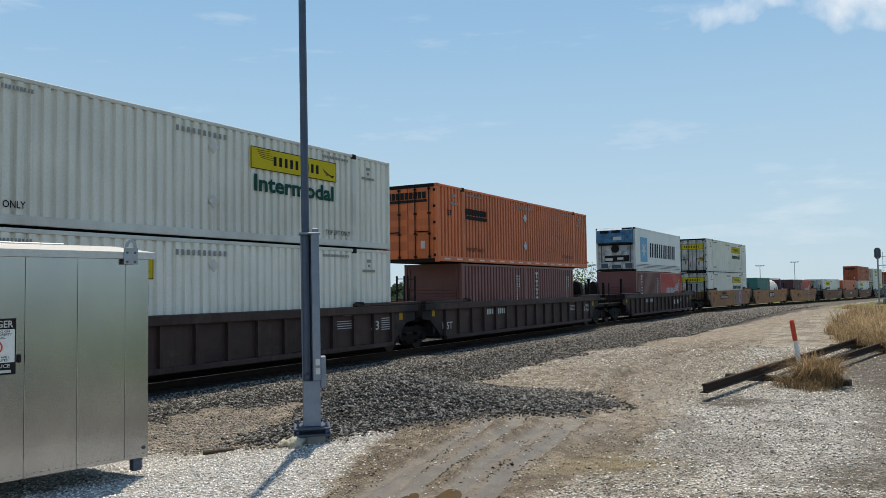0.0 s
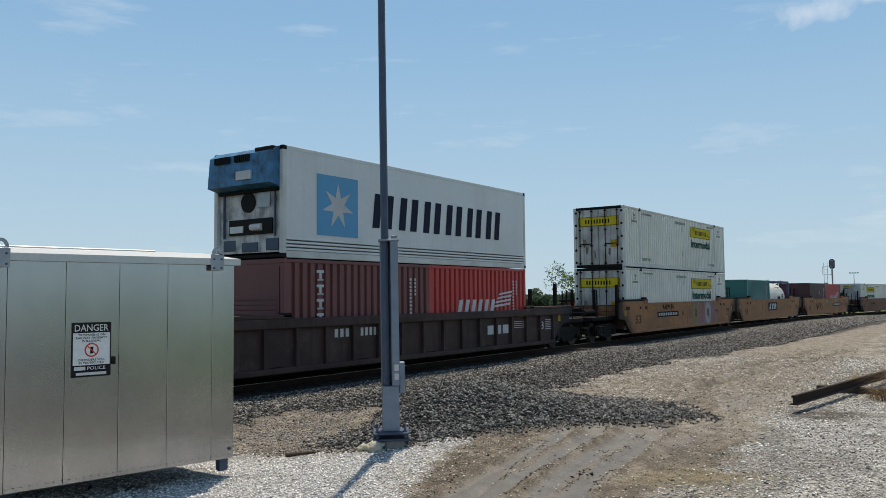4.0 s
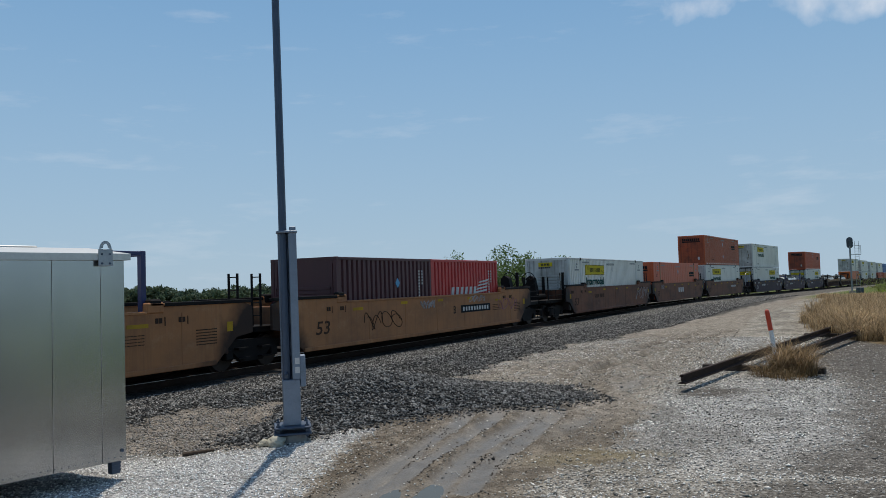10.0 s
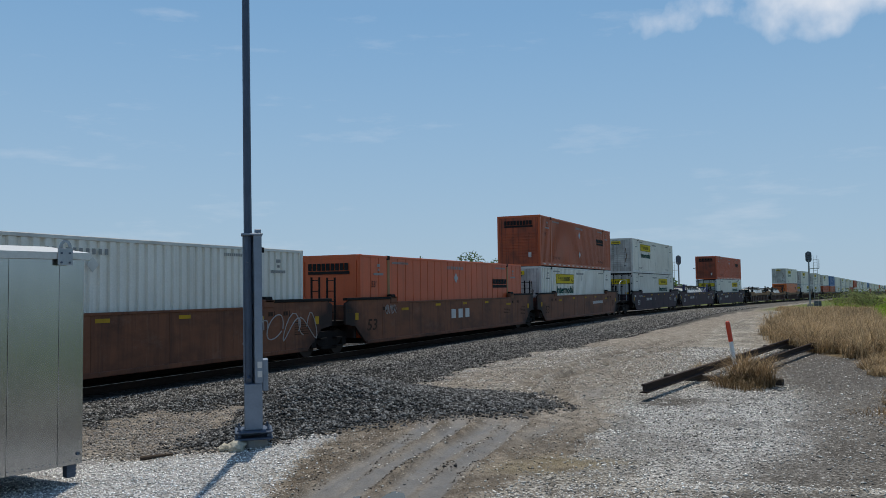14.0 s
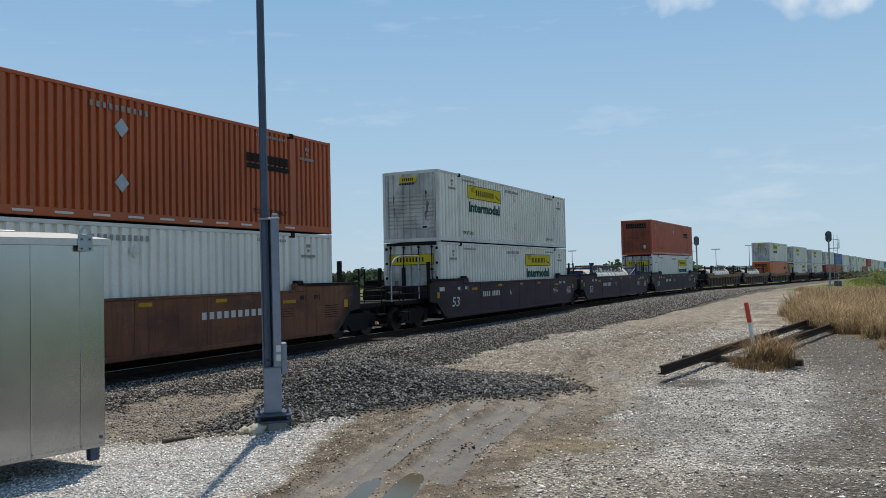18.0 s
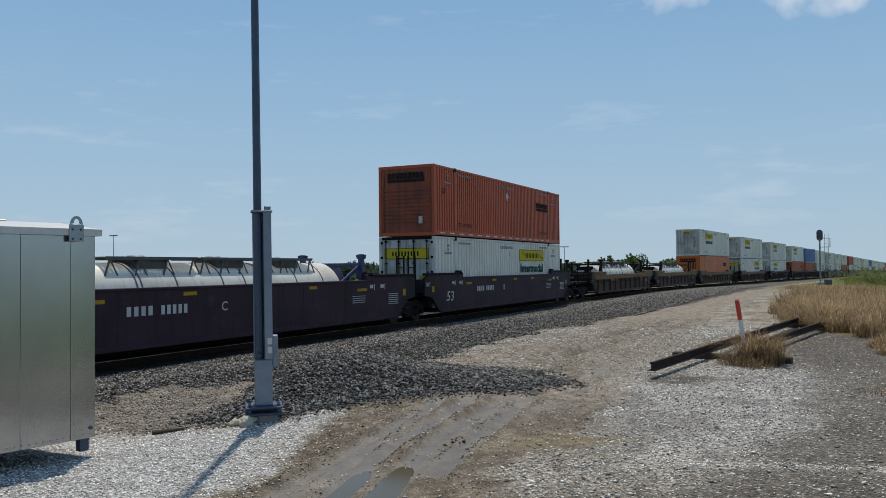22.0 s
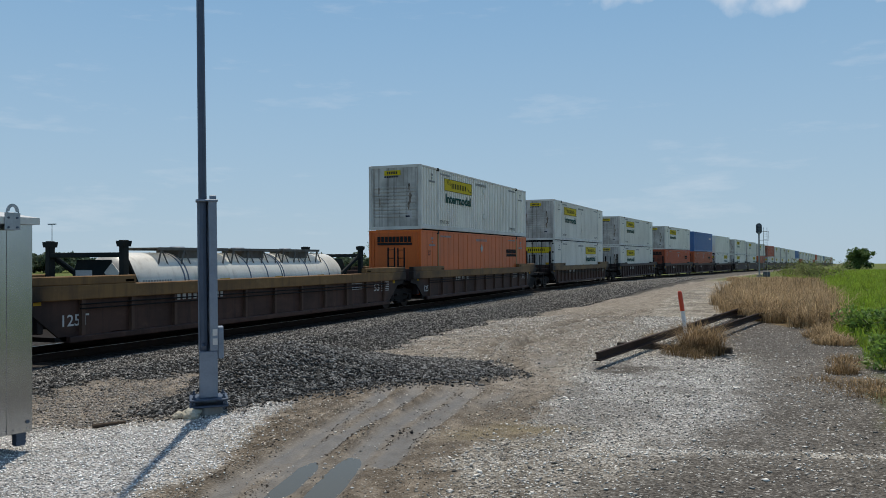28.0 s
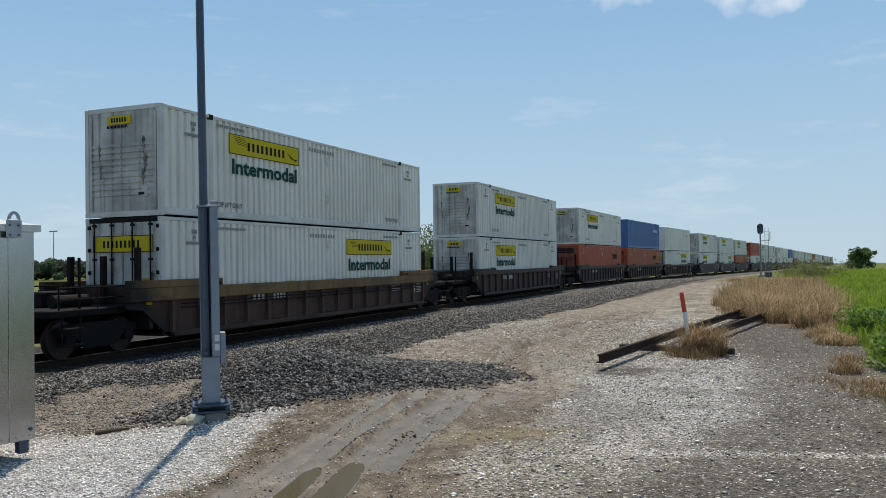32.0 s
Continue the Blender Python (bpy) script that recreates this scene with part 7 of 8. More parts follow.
# ---- signal bungalow ----
def bungalow():
    ax, ay = 6.88, 8.06
    bx, by = 4.0, 8.59
    ang = math.degrees(math.atan2(ay - by, ax - bx))
    e = empty("signal_bungalow", "brushed aluminium equipment cabinet on short feet over gravel", "equipment cabinet")
    e.matrix_world = pose(bx, by, 0, 0, 0, ang)
    Lw, dp, z0, z1 = 2.93, 1.9, 0.16, 2.67
    seams = [0.0, 0.285, 0.875, 1.465, 2.045, 2.625, 2.93]
    for a, b in zip(seams, seams[1:]):
        Build().box(a + 0.002, b - 0.002, 0.0, 0.045, z0, z1 - 0.1, 0.003).done("wall_panel", M["alu"], e, "flat aluminium wall panel")
    for a, b in zip(seams, seams[1:]):
        Build().box(a + 0.002, b - 0.002, dp - 0.045, dp, z0, z1 - 0.1, 0.003).done("wall_panel", M["alu"], e)
    for x0, x1 in ((-0.004, 0.041), (Lw - 0.041, Lw + 0.004)):
        for k in range(3):
            Build().box(x0, x1, 0.045 + k * 0.603 + 0.002, 0.045 + (k + 1) * 0.603 - 0.002, z0, z1 - 0.1, 0.003).done("side_panel", M["alu"], e)
    Build().box(0.045, Lw - 0.045, 0.045, dp - 0.045, z0 + 0.005, z0 + 0.05).done("floor_plate", M["dark_steel"], e)
    rf = Build().prism_x([(-0.05, z1 - 0.1), (dp + 0.05, z1 - 0.1), (dp + 0.05, z1 - 0.02), (dp / 2, z1 + 0.1), (-0.05, z1 - 0.02)], -0.06, Lw + 0.06).done("roof", M["alu_roof"], e, "low pitched pale roof with an overhang")
    Build().box(-0.02, 2.3, dp / 2 - 0.06, dp / 2 + 0.06, z1 + 0.085, z1 + 0.115, 0.008).done("roof_ridge", M["alu_roof"], rf)
    for x in (0.2, 2.66):
        b = Build().box(x - 0.09, x + 0.09, -0.066, -0.052, z1 - 0.17, z1 + 0.03, 0.004)
        n = 16
        o = [(x + 0.075 * math.cos(math.pi * i / n), z1 + 0.03 + 0.1 * math.sin(math.pi * i / n)) for i in range(n + 1)]
        inn = [(x + 0.035 * math.cos(math.pi * i / n), z1 + 0.045 + 0.05 * math.sin(math.pi * i / n)) for i in range(n + 1)]
        vs = [(p[0], y, p[1]) for y in (-0.066, -0.052) for p in o + inn]
        k = n + 1
        fs = []
        for i in range(n):
            fs += [(i, i + 1, k + i + 1, k + i)[::-1], (2 * k + i, 2 * k + i + 1, 3 * k + i + 1, 3 * k + i), (i, i + 1, 2 * k + i + 1, 2 * k + i), (k + i, k + i + 1, 3 * k + i + 1, 3 * k + i)]
        b.add(vs, fs)
        lug = b.done("lifting_lug", M["galv"], e, "grey lifting lug with an eye")
        b = Build()
        for dx in (-0.05, 0.05):
            for z in (z1 - 0.14, z1 - 0.03):
                b.tube((x + dx, -0.066, z), (x + dx, -0.078, z), 0.013, 6)
        b.done("bolt", M["galv_dark"], lug)
    b = Build()
    for i in range(36):
        x = 0.06 + i * 0.08
        b.tube((x, 0.0, z0 + 0.05), (x, -0.006, z0 + 0.05), 0.007, 6)
    b.done("rivet_row", M["galv_dark"], e, "row of rivets along the base")
    b = Build()
    for x in (0.1, Lw - 0.06):
        b.tube((x, 0.0, z0 + 0.12), (x, -0.012, z0 + 0.12), 0.022, 8)
    b.done("bolt_head", M["galv_dark"], e)
    for x in (0.08, Lw - 0.1):
        for y in (0.06, dp - 0.16):
            f = Build().box(x - 0.055, x + 0.055, y, y + 0.1, 0.0, z0, 0.006)
            for i in range(3):
                f.box(x - 0.06, x + 0.06, y - 0.004, y, 0.03 + 0.045 * i, 0.055 + 0.045 * i)
            f.done("foot", M["galv_dark"], e, "slotted steel foot")
    # warning sign
    sx, sz = 0.94, 1.3
    w, h = 0.43, 0.6
    s = Build().box(sx, sx + w, -0.008, 0.001, sz, sz + h).done("warning_sign", M["black"], e, "black and white danger sign")
    b = Build().box(sx + 0.014, sx + w - 0.014, -0.0105, -0.006, sz + 0.13, sz + h - 0.115)
    b.done("sign_field", M["post_white"], s, "white field of the sign")
    b = Build()
    lettering(b, "DANGER", sx + 0.03, -0.0105, sz + h - 0.098, 0.105, w - 0.06)
    b.box(sx + 0.03, sx + 0.15, -0.0105, -0.007, sz + 0.075, sz + 0.115)
    lettering(b, "POLICE", sx + 0.17, -0.0105, sz + 0.076, 0.052, 0.2)
    b.box(sx + 0.05, sx + w - 0.05, -0.0105, -0.007, sz + 0.02, sz + 0.05)
    b.done("sign_text", M["mark_white"], s)
    b = Build()
    for t, z in (("TRESPASSING ON", 0.45), ("RAILWAY PROPERTY", 0.417), ("IS ILLEGAL", 0.384), ("OFFENDERS WILL", 0.175), ("BE PROSECUTED", 0.143)):
        wd = 0.34 * len(t) / 16
        lettering(b, t, sx + w / 2 - wd / 2, -0.0125, sz + z, 0.034, wd)
    b.done("sign_small_text", M["black"], s)
    b = Build()
    n = 28
    cx, cz = sx + w / 2, sz + 0.295
    for i in range(n):
        a0, a1 = i * math.tau / n, (i + 1) * math.tau / n
        b.prism([(cx + r * math.cos(a), cz + r * math.sin(a)) for r, a in ((0.062, a0), (0.078, a0), (0.078, a1), (0.062, a1))], -0.0135, -0.011)
    b.prism([(cx - 0.05, cz + 0.042), (cx - 0.042, cz + 0.05), (cx + 0.05, cz - 0.042), (cx + 0.042, cz - 0.05)], -0.0135, -0.011)
    b.done("prohibition_ring", M["mark_red"], s, "red ring with a slash")
    b = Build().box(cx - 0.016, cx + 0.018, -0.0127, -0.011, cz - 0.04, cz + 0.036)
    b.done("pictogram", M["black"], s)
    Build().box(1.385, 1.42, -0.03, 0.0, sz + 0.12, sz + 0.21, 0.008).done("latch", M["black"], e, "black latch")


bungalow()


# ---- radio mast ----
def mast():
    e = empty("radio_mast", "tall slim galvanised mast on a hinged steel base post", "mast")
    e.matrix_world = pose(9.31, 7.47, 0.0, 0, -0.5, -50)
    zb = ground_z(9.28, 7.5)
    Build().tube((0, 0, zb - 0.1), (0, 0, 0.09), 0.2, 20).done("pier", M["concrete"], e, "round concrete pier")
    for z in (0.09, 0.18):
        Build().box(-0.26, 0.26, -0.26, 0.26, z, z + 0.03, 0.01).done("base_plate", M["galv_dark"], e)
    b = Build()
    for x in (-0.2, 0.2):
        for y in (-0.2, 0.2):
            b.tube((x, y, 0.06), (x, y, 0.27), 0.016, 8)
            for z in (0.09, 0.15, 0.22):
                b.tube((x, y, z - 0.014), (x, y, z + 0.014), 0.03, 6)
    b.done("anchor_bolt", M["galv_dark"], e)
    # open channel post with the mast folded into it
    Build().box(-0.125, 0.125, -0.13, 0.13, 0.21, 0.86, 0.01).done("base_post", M["galv_post"], e)
    Build().box(0.02, 0.135, -0.13, 0.13, 0.86, 2.98, 0.01).done("channel_post", M["galv_post"], e, "pale channel post")
    Build().box(-0.13, 0.02, 0.09, 0.13, 0.86, 2.98, 0.006).done("channel_flange", M["galv_post"], e)
    Build().box(-0.15, 0.15, -0.15, 0.15, 2.97, 3.0, 0.006).done("cap_plate", M["galv_post"], e)
    Build().box(0.04, 0.13, -0.1, 0.08, 3.0, 3.06, 0.006).done("cap_block", M["galv_post"], e)
    Build().tube((-0.055, -0.02, 0.82), (-0.055, -0.02, 13.5), 0.06, 8, 0.045).done("mast_tube", M["galv_dark"], e, "slender tapered mast tube")
    Build().tube((-0.06, -0.14, 0.92), (-0.06, 0.14, 1.05), 0.03, 8).done("hinge_pin", M["galv_dark"], e)
    Build().tube((-0.06, -0.14, 2.6), (-0.06, 0.14, 2.6), 0.02, 8).done("hinge_pin", M["galv_dark"], e)
    Build().box(0.13, 0.21, -0.1, 0.1, 0.75, 1.2, 0.01).done("junction_box", M["galv_post"], e, "small grey junction box")
    b = Build()
    for z in (0.95, 1.08):
        b.box(0.06, 0.125, -0.136, -0.129, z, z + 0.09)
    b.done("label_plate", M["mark_white"], e, "two small white labels")


mast()


def rock(name, x, y, r, mat, label, flat=0.6):
    bm = bmesh.new()
    bmesh.ops.create_icosphere(bm, subdivisions=3, radius=1)
    for v in bm.verts:
        n = noise.noise(v.co * 1.7 + Vector((x, y, 0))) * 0.35 + noise.noise(v.co * 4) * 0.1
        v.co *= 1 + n
        v.co = Vector((v.co.x * r[0], v.co.y * r[1], v.co.z * r[2]))
    o = part(name, bm, mat)
    o.matrix_world = pose(x, y, ground_z(x, y) + r[2] * 0.45, 0, 0, 30)
    return tagged(o, label, "rock")


rock("limestone_rock", 8.98, 7.5, (0.17, 0.12, 0.11), M["pale_rock"], "pale yellowish limestone rock at the mast foot")
rock("limestone_rock", 8.98, 7.72, (0.1, 0.08, 0.075), M["pale_rock"], "small pale limestone rock behind the larger one")


def stick():
    b = Build()
    p = [(8.2, 8.5), (8.33, 8.4), (8.45, 8.3), (8.55, 8.26)]
    pts = [(x, y, ground_z(x, y) + 0.03) for x, y in p]
    for k in range(3):
        b.tube(pts[k], pts[k + 1], 0.035 - 0.008 * k, 7, 0.03 - 0.008 * k)
    tagged(b.done("broken_stick", M["wood"]), "dark weathered broken branch on the gravel", "stick")


stick()


# ---- discarded track panel and marker ----
def loose_rail(name, a, b, lift, label):
    o = [(y, z + 0.17) for y, z in RAIL]
    d = math.hypot(b[0] - a[0], b[1] - a[1])
    e = Build().prism_x(o, 0, d).done(name, M["rail_rust"])
    za, zb = ground_z(*a) + lift, ground_z(*b) + lift
    e.matrix_world = pose(a[0], a[1], za, 0, -math.degrees(math.atan2(zb - za, d)), math.degrees(math.atan2(b[1] - a[1], b[0] - a[0])))
    return tagged(e, label, "rail", "discarded track panel")


def loose_tie(x, y, ang, lift=0.0):
    o = Build().box(-0.115, 0.115, -1.3, 1.3, 0, 0.16, 0.015).done("timber_tie", M["tie"])
    o.matrix_world = pose(x, y, ground_z(x, y) - 0.03 + lift, 0, 0, ang)
    tagged(o, "dark weathered timber tie under the discarded rails", "railway tie", "discarded track panel")


loose_rail("discarded_rail", (15.5, 3.23), (31.6, 1.13), 0.15, "rusty discarded rail lying across old timber ties")
loose_rail("discarded_rail", (20.2, 1.85), (31.0, 0.11), 0.15, "shorter rusty discarded rail lying across old timber ties")
for x, y in ((19.3, 2.25), (29.8, 0.8)):
    loose_tie(x, y, -7)


def marker():
    e = empty("marker_post", "leaning white marker post with a red top", "marker post")
    e.matrix_world = pose(21.05, 2.11, ground_z(21.05, 2.11), -7.5, -2, 0)
    Build().tube((0, 0, 0), (0, 0, 0.85), 0.055, 14, 0.05).done("post", M["post_white"], e)
    b = Build().lathe([(0.8, 0.056), (1.24, 0.056), (1.29, 0.045), (1.31, 0.02)], "z", 14)
    b.done("reflector_sleeve", M["mark_red"], e, "red reflective sleeve")


marker()


# ---- signals beside the line ----
def signal(x, y, face, label, height=5.6, two=False):
    e = empty("railway_signal", label, "railway signal")
    e.matrix_world = pose(x, y, float(ground(np.array([x]), np.array([y]))[0][0]), 0, 0, face)
    Build().tube((0, 0, 0), (0, 0, height), 0.09, 12).done("mast", M["signal_grey"], e)
    Build().box(-0.3, 0.3, -0.3, 0.3, -0.2, 0.25, 0.02).done("footing", M["concrete"], e)
    n = 24
    o = []
    for i in range(n):
        a = i * math.tau / n
        o.append((0.34 * math.cos(a), height + 0.15 + (0.3 if math.sin(a) > 0 else -0.3) + 0.34 * math.sin(a)))
    h = Build().prism(o, -0.02, 0.02).done("backboard", M["signal_black"], e, "black rounded backboard")
    b = Build()
    for dz in (-0.28, 0.0, 0.28):
        b.lathe([(-0.3, 0.12), (-0.02, 0.13)], "y", 14, (0, 0, height + 0.15 + dz))
    b.box(-0.2, 0.2, 0.02, 0.25, height - 0.3, height + 0.6, 0.03)
    b.done("lamp_hood", M["signal_black"], h)
    b = Build()
    for xx in (0.55, 0.95):
        b.tube((xx, 0.4, 0.0), (xx, 0.4, height + 0.3), 0.022, 6)
    for i in range(int(height / 0.32)):
        b.tube((0.55, 0.4, 0.3 + 0.32 * i), (0.95, 0.4, 0.3 + 0.32 * i), 0.014, 6)
    b.done("ladder", M["signal_grey"], e)
    b = Build().box(0.05, 1.1, 0.0, 0.7, height - 1.25, height - 1.2)
    for xx, yy in ((0.1, 0.7), (1.1, 0.7), (1.1, 0.0)):
        b.tube((xx, yy, height - 1.2), (xx, yy, height - 0.2), 0.02, 6)
    b.path([(0.1, 0.7, height - 0.2), (1.1, 0.7, height - 0.2), (1.1, 0.0, height - 0.2)], 0.02)
    b.done("platform", M["signal_grey"], e, "small service platform with a rail")
    Build().box(0.5, 1.3, 0.6, 1.0, 0.0, 0.6, 0.03).done("relay_case", M["signal_black"], e)


signal(103.0, 2.0, -82, "railway signal on a mast with ladder beside the line")
signal(112.0, 18.2, 100, "railway signal on a mast beyond the far side of the line", 6.3)


# ---- plants ----
def blades(name, label, category, mat, x, y, h, w, lean, seed, centre=None, droop=0.0):
    """Grass or reed blades: bent tapering strips joined into one mesh."""
    r = np.random.RandomState(seed)
    n = len(x)
    z = ground(x, y)[0]
    a = r.rand(n) * math.tau
    if centre:
        a = np.arctan2(y - centre[1], x - centre[0]) + r.normal(0, 0.8, n)
    d = np.stack([np.cos(a), np.sin(a)], 1)
    s = np.stack([-d[:, 1], d[:, 0]], 1)
    le = lean * r.uniform(0.15, 1.0, n) * h
    dr = droop * r.uniform(0.0, 1.0, n)
    base = np.stack([x, y, z - 0.02], 1)
    co = np.zeros((n, 7, 3))
    for k, (f, b, e) in enumerate(((0.0, 0.0, 0.0), (0.5, 0.2, 0.0), (0.85, 0.6, 0.25), (1.0, 1.1, 0.9))):
        c = base + np.concatenate([d * (le * b)[:, None], (h * (f - dr * e))[:, None]], 1)
        ww = np.concatenate([s * (w * (1 - 0.35 * f))[:, None] / 2, np.zeros((n, 1))], 1)
        if k < 3:
            co[:, 2 * k], co[:, 2 * k + 1] = c - ww, c + ww
        else:
            co[:, 6] = c
    k = np.arange(n)[:, None] * 7
    quad = np.concatenate([k + np.array([0, 1, 3, 2]), k + np.array([2, 3, 5, 4])]).ravel()
    tri = (k + np.array([4, 5, 6])).ravel()
    me = bpy.data.meshes.new(name)
    me.vertices.add(n * 7)
    me.vertices.foreach_set("co", co.ravel())
    me.loops.add(len(quad) + len(tri))
    me.loops.foreach_set("vertex_index", np.concatenate([quad, tri]))
    me.polygons.add(3 * n)
    me.polygons.foreach_set("loop_start", np.concatenate([np.arange(2 * n) * 4, len(quad) + np.arange(n) * 3]))
    me.update(calc_edges=True)
    me.materials.append(mat)
    return tagged(new(name, me), label, category, kind="stuff")


def grasses():
    r = np.random.RandomState(21)
    n = 2600
    x = 24.5 + 62 * r.rand(n) ** 1.6
    y = r.uniform(-3.6, 4.2, n)
    g = ground(x, y)[4]
    clump = fbm(x, y, 0.8, 3)
    keep = (g > 0.45) & (y > green_edge(x) + 1.0 * fbm(x, y, 0.5)) & (clump > 0.0)
    cx, cy, cf = x[keep], y[keep], clump[keep]
    k = 85
    th = np.repeat(r.uniform(0.35, 1.0, len(cx)) * (0.75 + 1.5 * np.clip(cf + 0.1, 0, 1)) * np.interp(cx, (24, 32, 45, 60, 90), (1.0, 1.0, 0.75, 0.5, 0.35)), k)
    x, y = np.repeat(cx, k), np.repeat(cy, k)
    ox, oy = r.normal(0, 0.13, len(x)), r.normal(0, 0.13, len(x))
    far = 1 + x / 50
    blades("dry_grass", "tall dry straw coloured grass beside the line", "grass", M["dry_grass"], x + ox * far ** 0.5, y + oy * far ** 0.5, th * r.uniform(0.25, 1.25, len(x)), r.uniform(0.006, 0.018, len(x)) * far, 1.5, 22, None, 0.7)
    n = 5200
    x = 25 + 45 * r.rand(n) ** 1.4
    y = r.uniform(-3.0, 3.4, n)
    keep = (ground(x, y)[4] > 0.3) & (y > green_edge(x)) & (fbm(x, y, 0.9, 3) > -0.02)
    x, y = x[keep], y[keep]
    blades("seed_stalks", "thin pale seed stalks standing above the dry grass", "grass", M["dry_grass"], x, y, r.uniform(0.7, 1.5, len(x)) * np.interp(x, (24, 40, 70), (1.0, 0.85, 0.6)), np.full(len(x), 0.009) * (1 + x / 60), 0.5, 27, None, 0.2)
    n = 170000
    x = 11 + 170 * r.rand(n) ** 2.0
    y = -1.0 - 30 * r.rand(n) ** 1.8 + fbm(x, 0 * x, 0.3) * 1.2
    g = ground(x, y)[4]
    keep = (g > 0.4) & (y > -0.3 * x - 6) & ((y < green_edge(x) + 0.8 * fbm(x, y, 0.5)) | (x > 80))
    x, y = x[keep], y[keep]
    blades("green_grass", "lush green grass and weeds on the verge", "grass", M["green_grass"], x, y, r.uniform(0.12, 0.5, len(x)) * (0.6 + 1.8 * np.clip(fbm(x, y, 0.45) + 0.25, 0, 1)), np.full(len(x), 0.014) * (1 + x / 40), 0.8, 23, None, 0.35)
    # dead tuft round the marker and low clumps on the edge of the gravel
    for i, (cx, cy, rad, hh, cnt) in enumerate(((18.9, 1.72, 0.3, 0.95, 800), (18.6, 1.35, 0.26, 0.85, 560), (18.4, 2.1, 0.3, 0.45, 200), (18.1, 1.6, 0.4, 0.3, 260),
                                               (16.6, -1.1, 0.3, 0.34, 420), (15.4, -0.75, 0.6, 0.12, 260), (14.9, -1.4, 0.6, 0.2, 520), (13.9, -1.6, 0.6, 0.17, 520), (14.3, -1.1, 0.5, 0.12, 220), (18.3, -1.25, 0.4, 0.25, 260), (22.0, -1.25, 0.5, 0.4, 900), (23.6, -1.0, 0.4, 0.45, 700), (21.5, 3.0, 0.3, 0.35, 150))):
        rr, aa = rad * r.rand(cnt) ** 0.8, r.rand(cnt) * math.tau
        x, y = cx + 1.2 * rr * np.cos(aa), cy + rr * np.sin(aa)
        blades("dry_tuft", "clump of dead tawny grass on the gravel", "grass clump", M["dead_grass"] if cx < 20 else M["dry_grass"], x, y, hh * r.uniform(0.3, 1.1, cnt) * (1.1 - 0.5 * rr / rad), r.uniform(0.007, 0.016, cnt), 1.3, 40 + i, (cx, cy), 0.8)


grasses()


def leaf_cloud(name, mat, centres, radii, count, size, seed, parent, label=""):
    """Many small leaves scattered through clumps, one mesh."""
    r = np.random.RandomState(seed)
    c = np.array(centres)
    share = np.array(radii) ** 1.7
    k = r.choice(len(c), count, p=share / share.sum())
    v = r.normal(size=(count, 3))
    v /= np.linalg.norm(v, axis=1)[:, None]
    p = c[k] + v * (np.array(radii)[k] * r.rand(count) ** 0.4)[:, None] * np.array([1, 1, 0.75])
    a = r.normal(size=(count, 3))
    a /= np.linalg.norm(a, axis=1)[:, None]
    b = np.cross(a, r.normal(size=(count, 3)))
    b /= np.linalg.norm(b, axis=1)[:, None]
    s = size * r.uniform(0.6, 1.4, count)[:, None]
    co = np.stack([p - a * s, p + b * s * 0.45, p + a * s, p - b * s * 0.45], 1)
    q = np.arange(count * 4)
    me = bpy.data.meshes.new(name)
    me.vertices.add(count * 4)
    me.vertices.foreach_set("co", co.ravel())
    me.loops.add(count * 4)
    me.loops.foreach_set("vertex_index", q)
    me.polygons.add(count)
    me.polygons.foreach_set("loop_start", np.arange(count) * 4)
    me.update(calc_edges=True)
    me.materials.append(mat)
    o = new(name, me)
    o.parent = parent
    if label:
        o["label"] = label
    return o


def tree(name, x, y, height, width, seed, label, mat, leaves=3500, leaf=0.12, base=None, stems=5):
    r = random.Random(seed)
    e = empty(name, label, "tree" if height > 5 else "bush")
    z = ground_z(x, y)
    e.matrix_world = pose(x, y, z)
    b = Build()
    cs, rs = [], []
    for i in range(stems):
        a = i * math.tau / stems + r.uniform(-0.4, 0.4)
        top = Vector((math.cos(a) * width * 0.36 * r.uniform(0.5, 1.1), math.sin(a) * width * 0.36 * r.uniform(0.5, 1.1), height * r.uniform(0.6, 0.88)))
        mid = Vector((top.x * 0.4, top.y * 0.4, height * 0.35))
        b.tube((r.uniform(-0.1, 0.1), r.uniform(-0.1, 0.1), -0.1), mid, 0.035 * height ** 0.7, 7, 0.022 * height ** 0.7)
        b.tube(mid, top, 0.022 * height ** 0.7, 6, 0.008)
        for j in range(4):
            f = r.uniform(0.3, 1.0)
            p = mid.lerp(top, f)
            q = p + Vector((r.uniform(-1, 1), r.uniform(-1, 1), r.uniform(0.1, 0.8))) * width * 0.2
            b.tube(p, q, 0.008 * height ** 0.7, 5, 0.004)
            cs.append(tuple(q))
            rs.append(width * r.uniform(0.09, 0.17))
        cs.append(tuple(top))
        rs.append(width * 0.14)
        for j in range(3):
            q = top + Vector((r.uniform(-1, 1) * 0.12 * width, r.uniform(-1, 1) * 0.12 * width, height * r.uniform(0.06, 0.24)))
            b.tube(top, q, 0.006 * height ** 0.7, 5, 0.003)
            for f in (0.55, 0.9):
                cs.append(tuple(top.lerp(q, f)))
                rs.append(width * 0.03)
    for j in range(stems * 2):
        a = r.uniform(0, math.tau)
        cs.append((math.cos(a) * width * r.uniform(0.1, 0.45), math.sin(a) * width * r.uniform(0.1, 0.45), height * r.uniform(0.15, 0.6)))
        rs.append(width * r.uniform(0.12, 0.2))
    b.done("trunk", M["bark"], e)
    leaf_cloud("crown", mat, cs, rs, leaves, leaf, seed, e)
    return e


def at(az, dist):
    a = radians(az)
    return dist * math.cos(a), dist * math.sin(a)


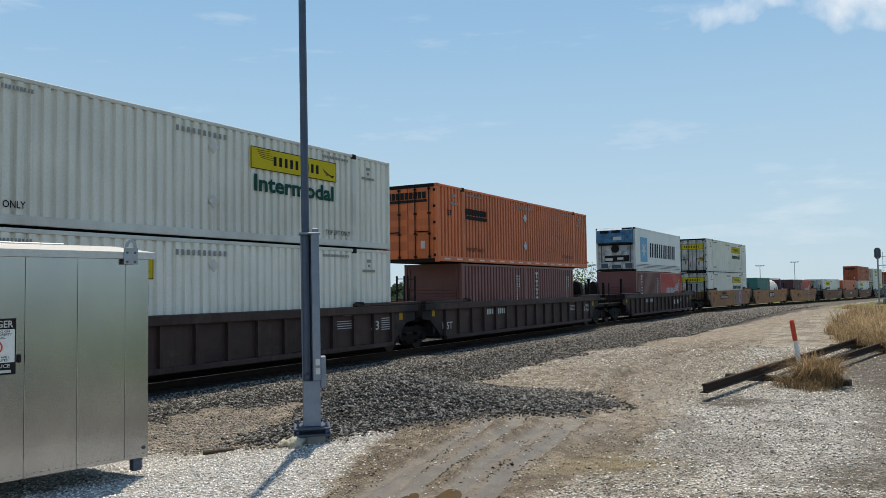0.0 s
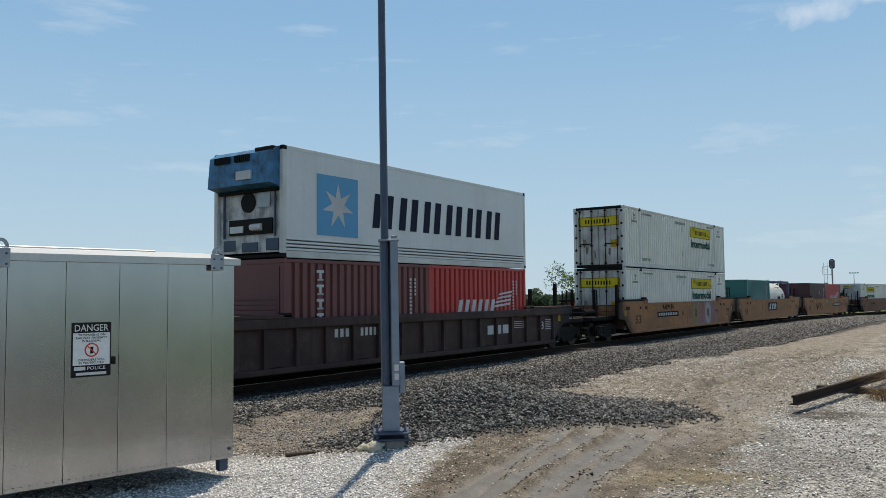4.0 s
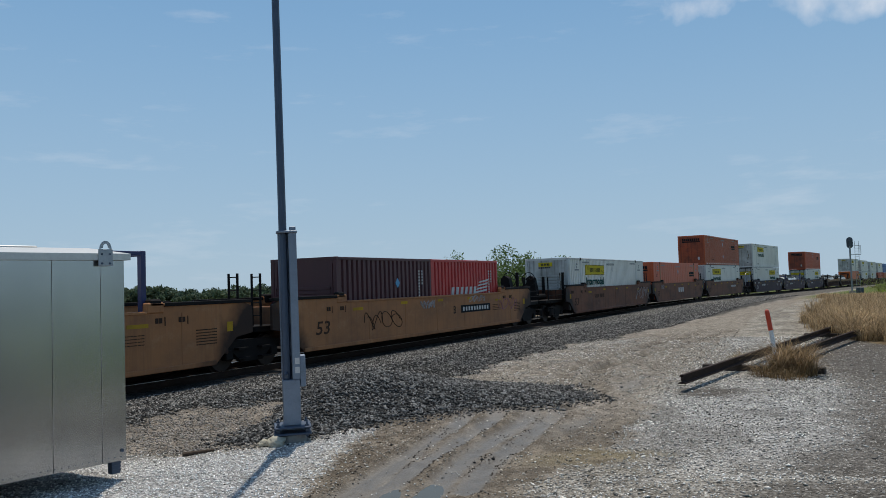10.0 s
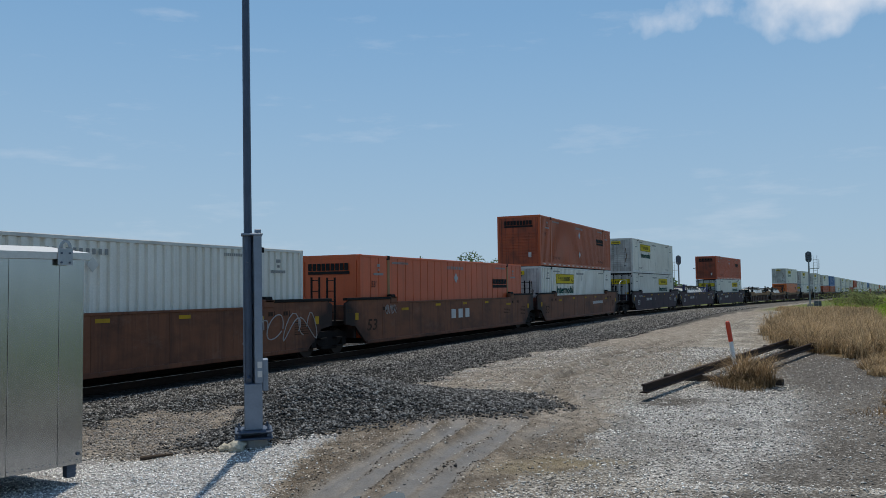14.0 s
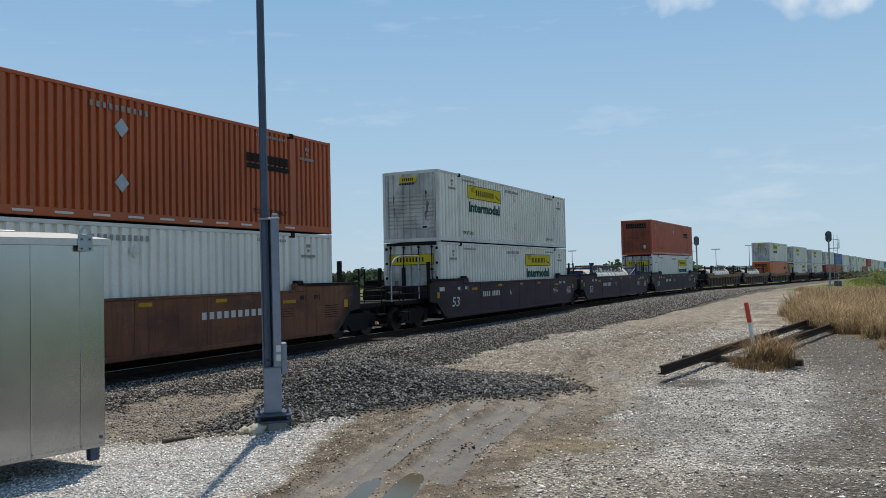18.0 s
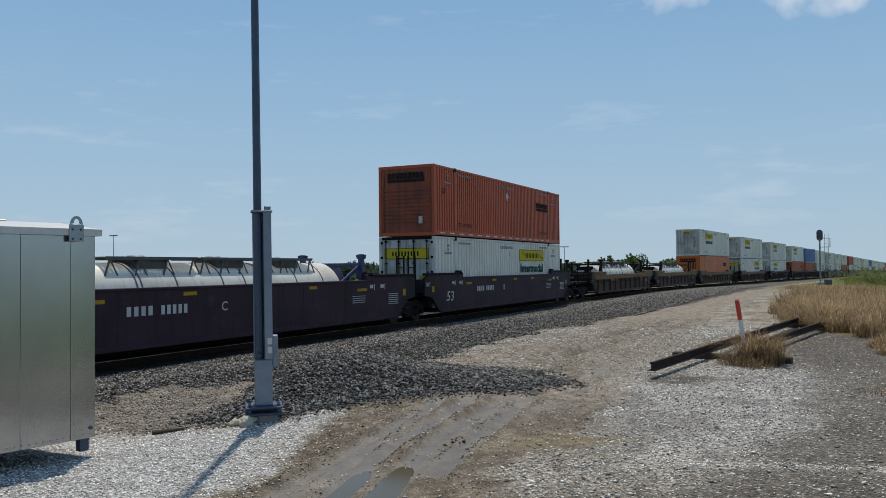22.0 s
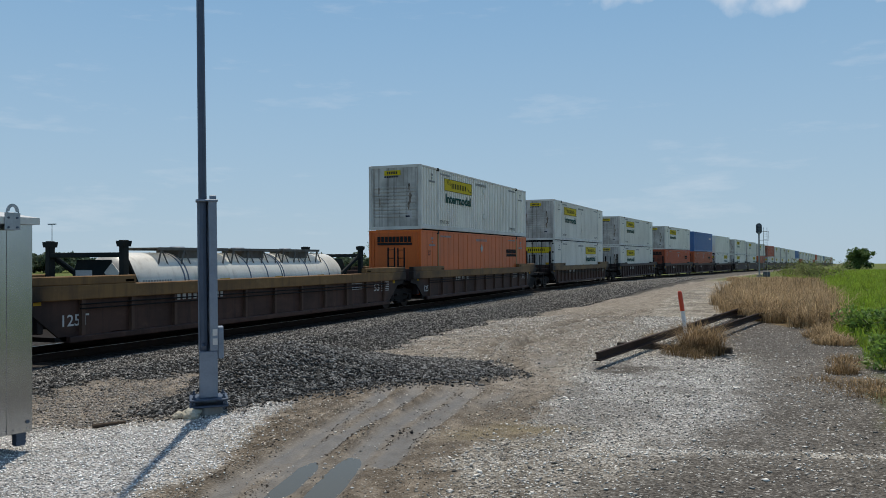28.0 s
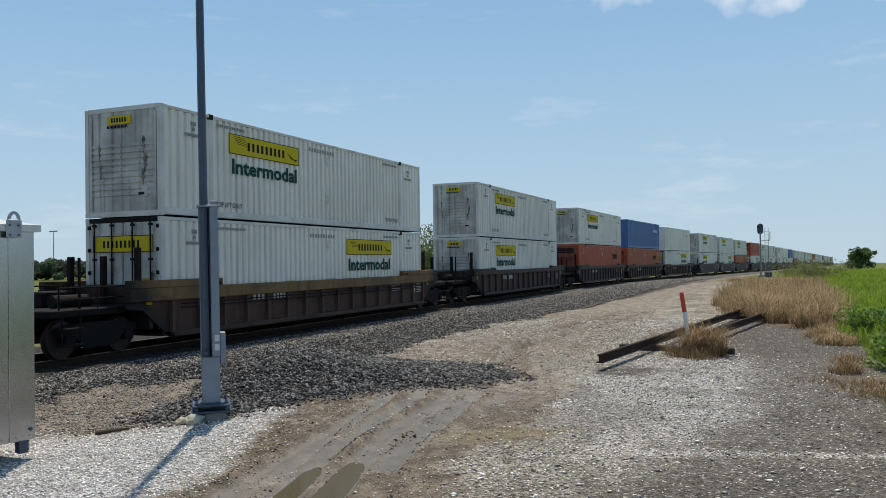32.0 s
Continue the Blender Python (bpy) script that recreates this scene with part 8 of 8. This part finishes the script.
tree("bush", *at(23.4, 62), 4.5, 10.0, 11, "leafy green bush behind the railway line", M["leaf"], 9500, 0.1)
tree("bush", *at(13.6, 95), 4.5, 6.0, 12, "leafy green bush far behind the railway line", M["leaf"], 4000, 0.2)
tree("bush", *at(9.8, 150), 4.2, 7.0, 13, "distant green bush beyond the railway line", M["leaf"], 2500, 0.3)
tree("tree", *at(-4.75, 235), 4.9, 7.4, 14, "lone round green tree far down the verge", M["leaf"], 4200, 0.3, None, 7)
tree("bush", *at(-2.2, 85), 1.2, 6.0, 15, "yellow-green weedy bush beside the line", M["weed_dry"], 1900, 0.1)
tree("bush", *at(-1.2, 95), 1.0, 6.0, 16, "yellow-green weedy bush beside the line further on", M["weed_dry"], 1600, 0.1)
tree("bush", *at(-5.9, 24), 0.75, 1.8, 17, "low green weed bush at the gravel edge", M["weed"], 1500, 0.06)
tree("bush", *at(-6.9, 17.5), 0.6, 1.3, 18, "low green weed bush at the gravel edge nearer the road", M["weed"], 1300, 0.05)


def treeline():
    """Woods far across the fields."""
    r = np.random.RandomState(5)
    e = tagged(new("far_woods"), "line of distant dark green woods across the fields", "woods", kind="stuff")
    cs, rs = [], []
    for i in range(620):
        a = r.uniform(6, 75) if i % 14 else r.uniform(-14, -9)
        d = r.uniform(240, 275) if a > 16 else r.uniform(480, 620)
        x, y = at(a, d)
        hh = r.uniform(3.0, 5.8) * (1.0 if a > 16 else 1.4)
        z = ground_z(x, y)
        for k in range(3):
            cs.append((x + r.uniform(-4, 4), y + r.uniform(-4, 4), z + hh * r.uniform(0.3, 0.8)))
            rs.append(hh * r.uniform(0.3, 0.45))
    leaf_cloud("crown", M["far_leaf"], cs, rs, 170000, 0.6, 6, e)


treeline()


def light_pole(az, d, h):
    x, y = at(az, d)
    e = empty("light_mast", "distant tall yard light mast", "light mast", "far yard lights")
    e.matrix_world = pose(x, y, ground_z(x, y))
    Build().tube((0, 0, 0), (0, 0, h), 0.16, 8, 0.09).done("pole", M["galv"], e)
    b = Build().box(-0.08, 0.08, -1.3, 1.3, h - 0.1, h)
    for yy in (-1.2, -0.4, 0.4, 1.2):
        b.box(-0.25, 0.25, yy - 0.25, yy + 0.25, h, h + 0.25)
    b.done("lamp_bar", M["galv"], e)


for az, d, h in ((19.0, 260, 11), (17.6, 280, 11), (5.9, 330, 13), (21.5, 300, 9), (8.0, 300, 11), (48.4, 260, 14)):
    light_pole(az, d, h)


# ---- how the train runs ----
def gone(t):
    """Metres that the train has come by t seconds."""
    return 9.15 * t + 0.013 * t * t


def motions():
    times = [2.0 * i for i in range(17)]
    for thing, u, z, y in RIDERS:
        walk(thing, [(t, on_track(u - gone(t)) @ pose(0, y, z)) for t in times])


motions()
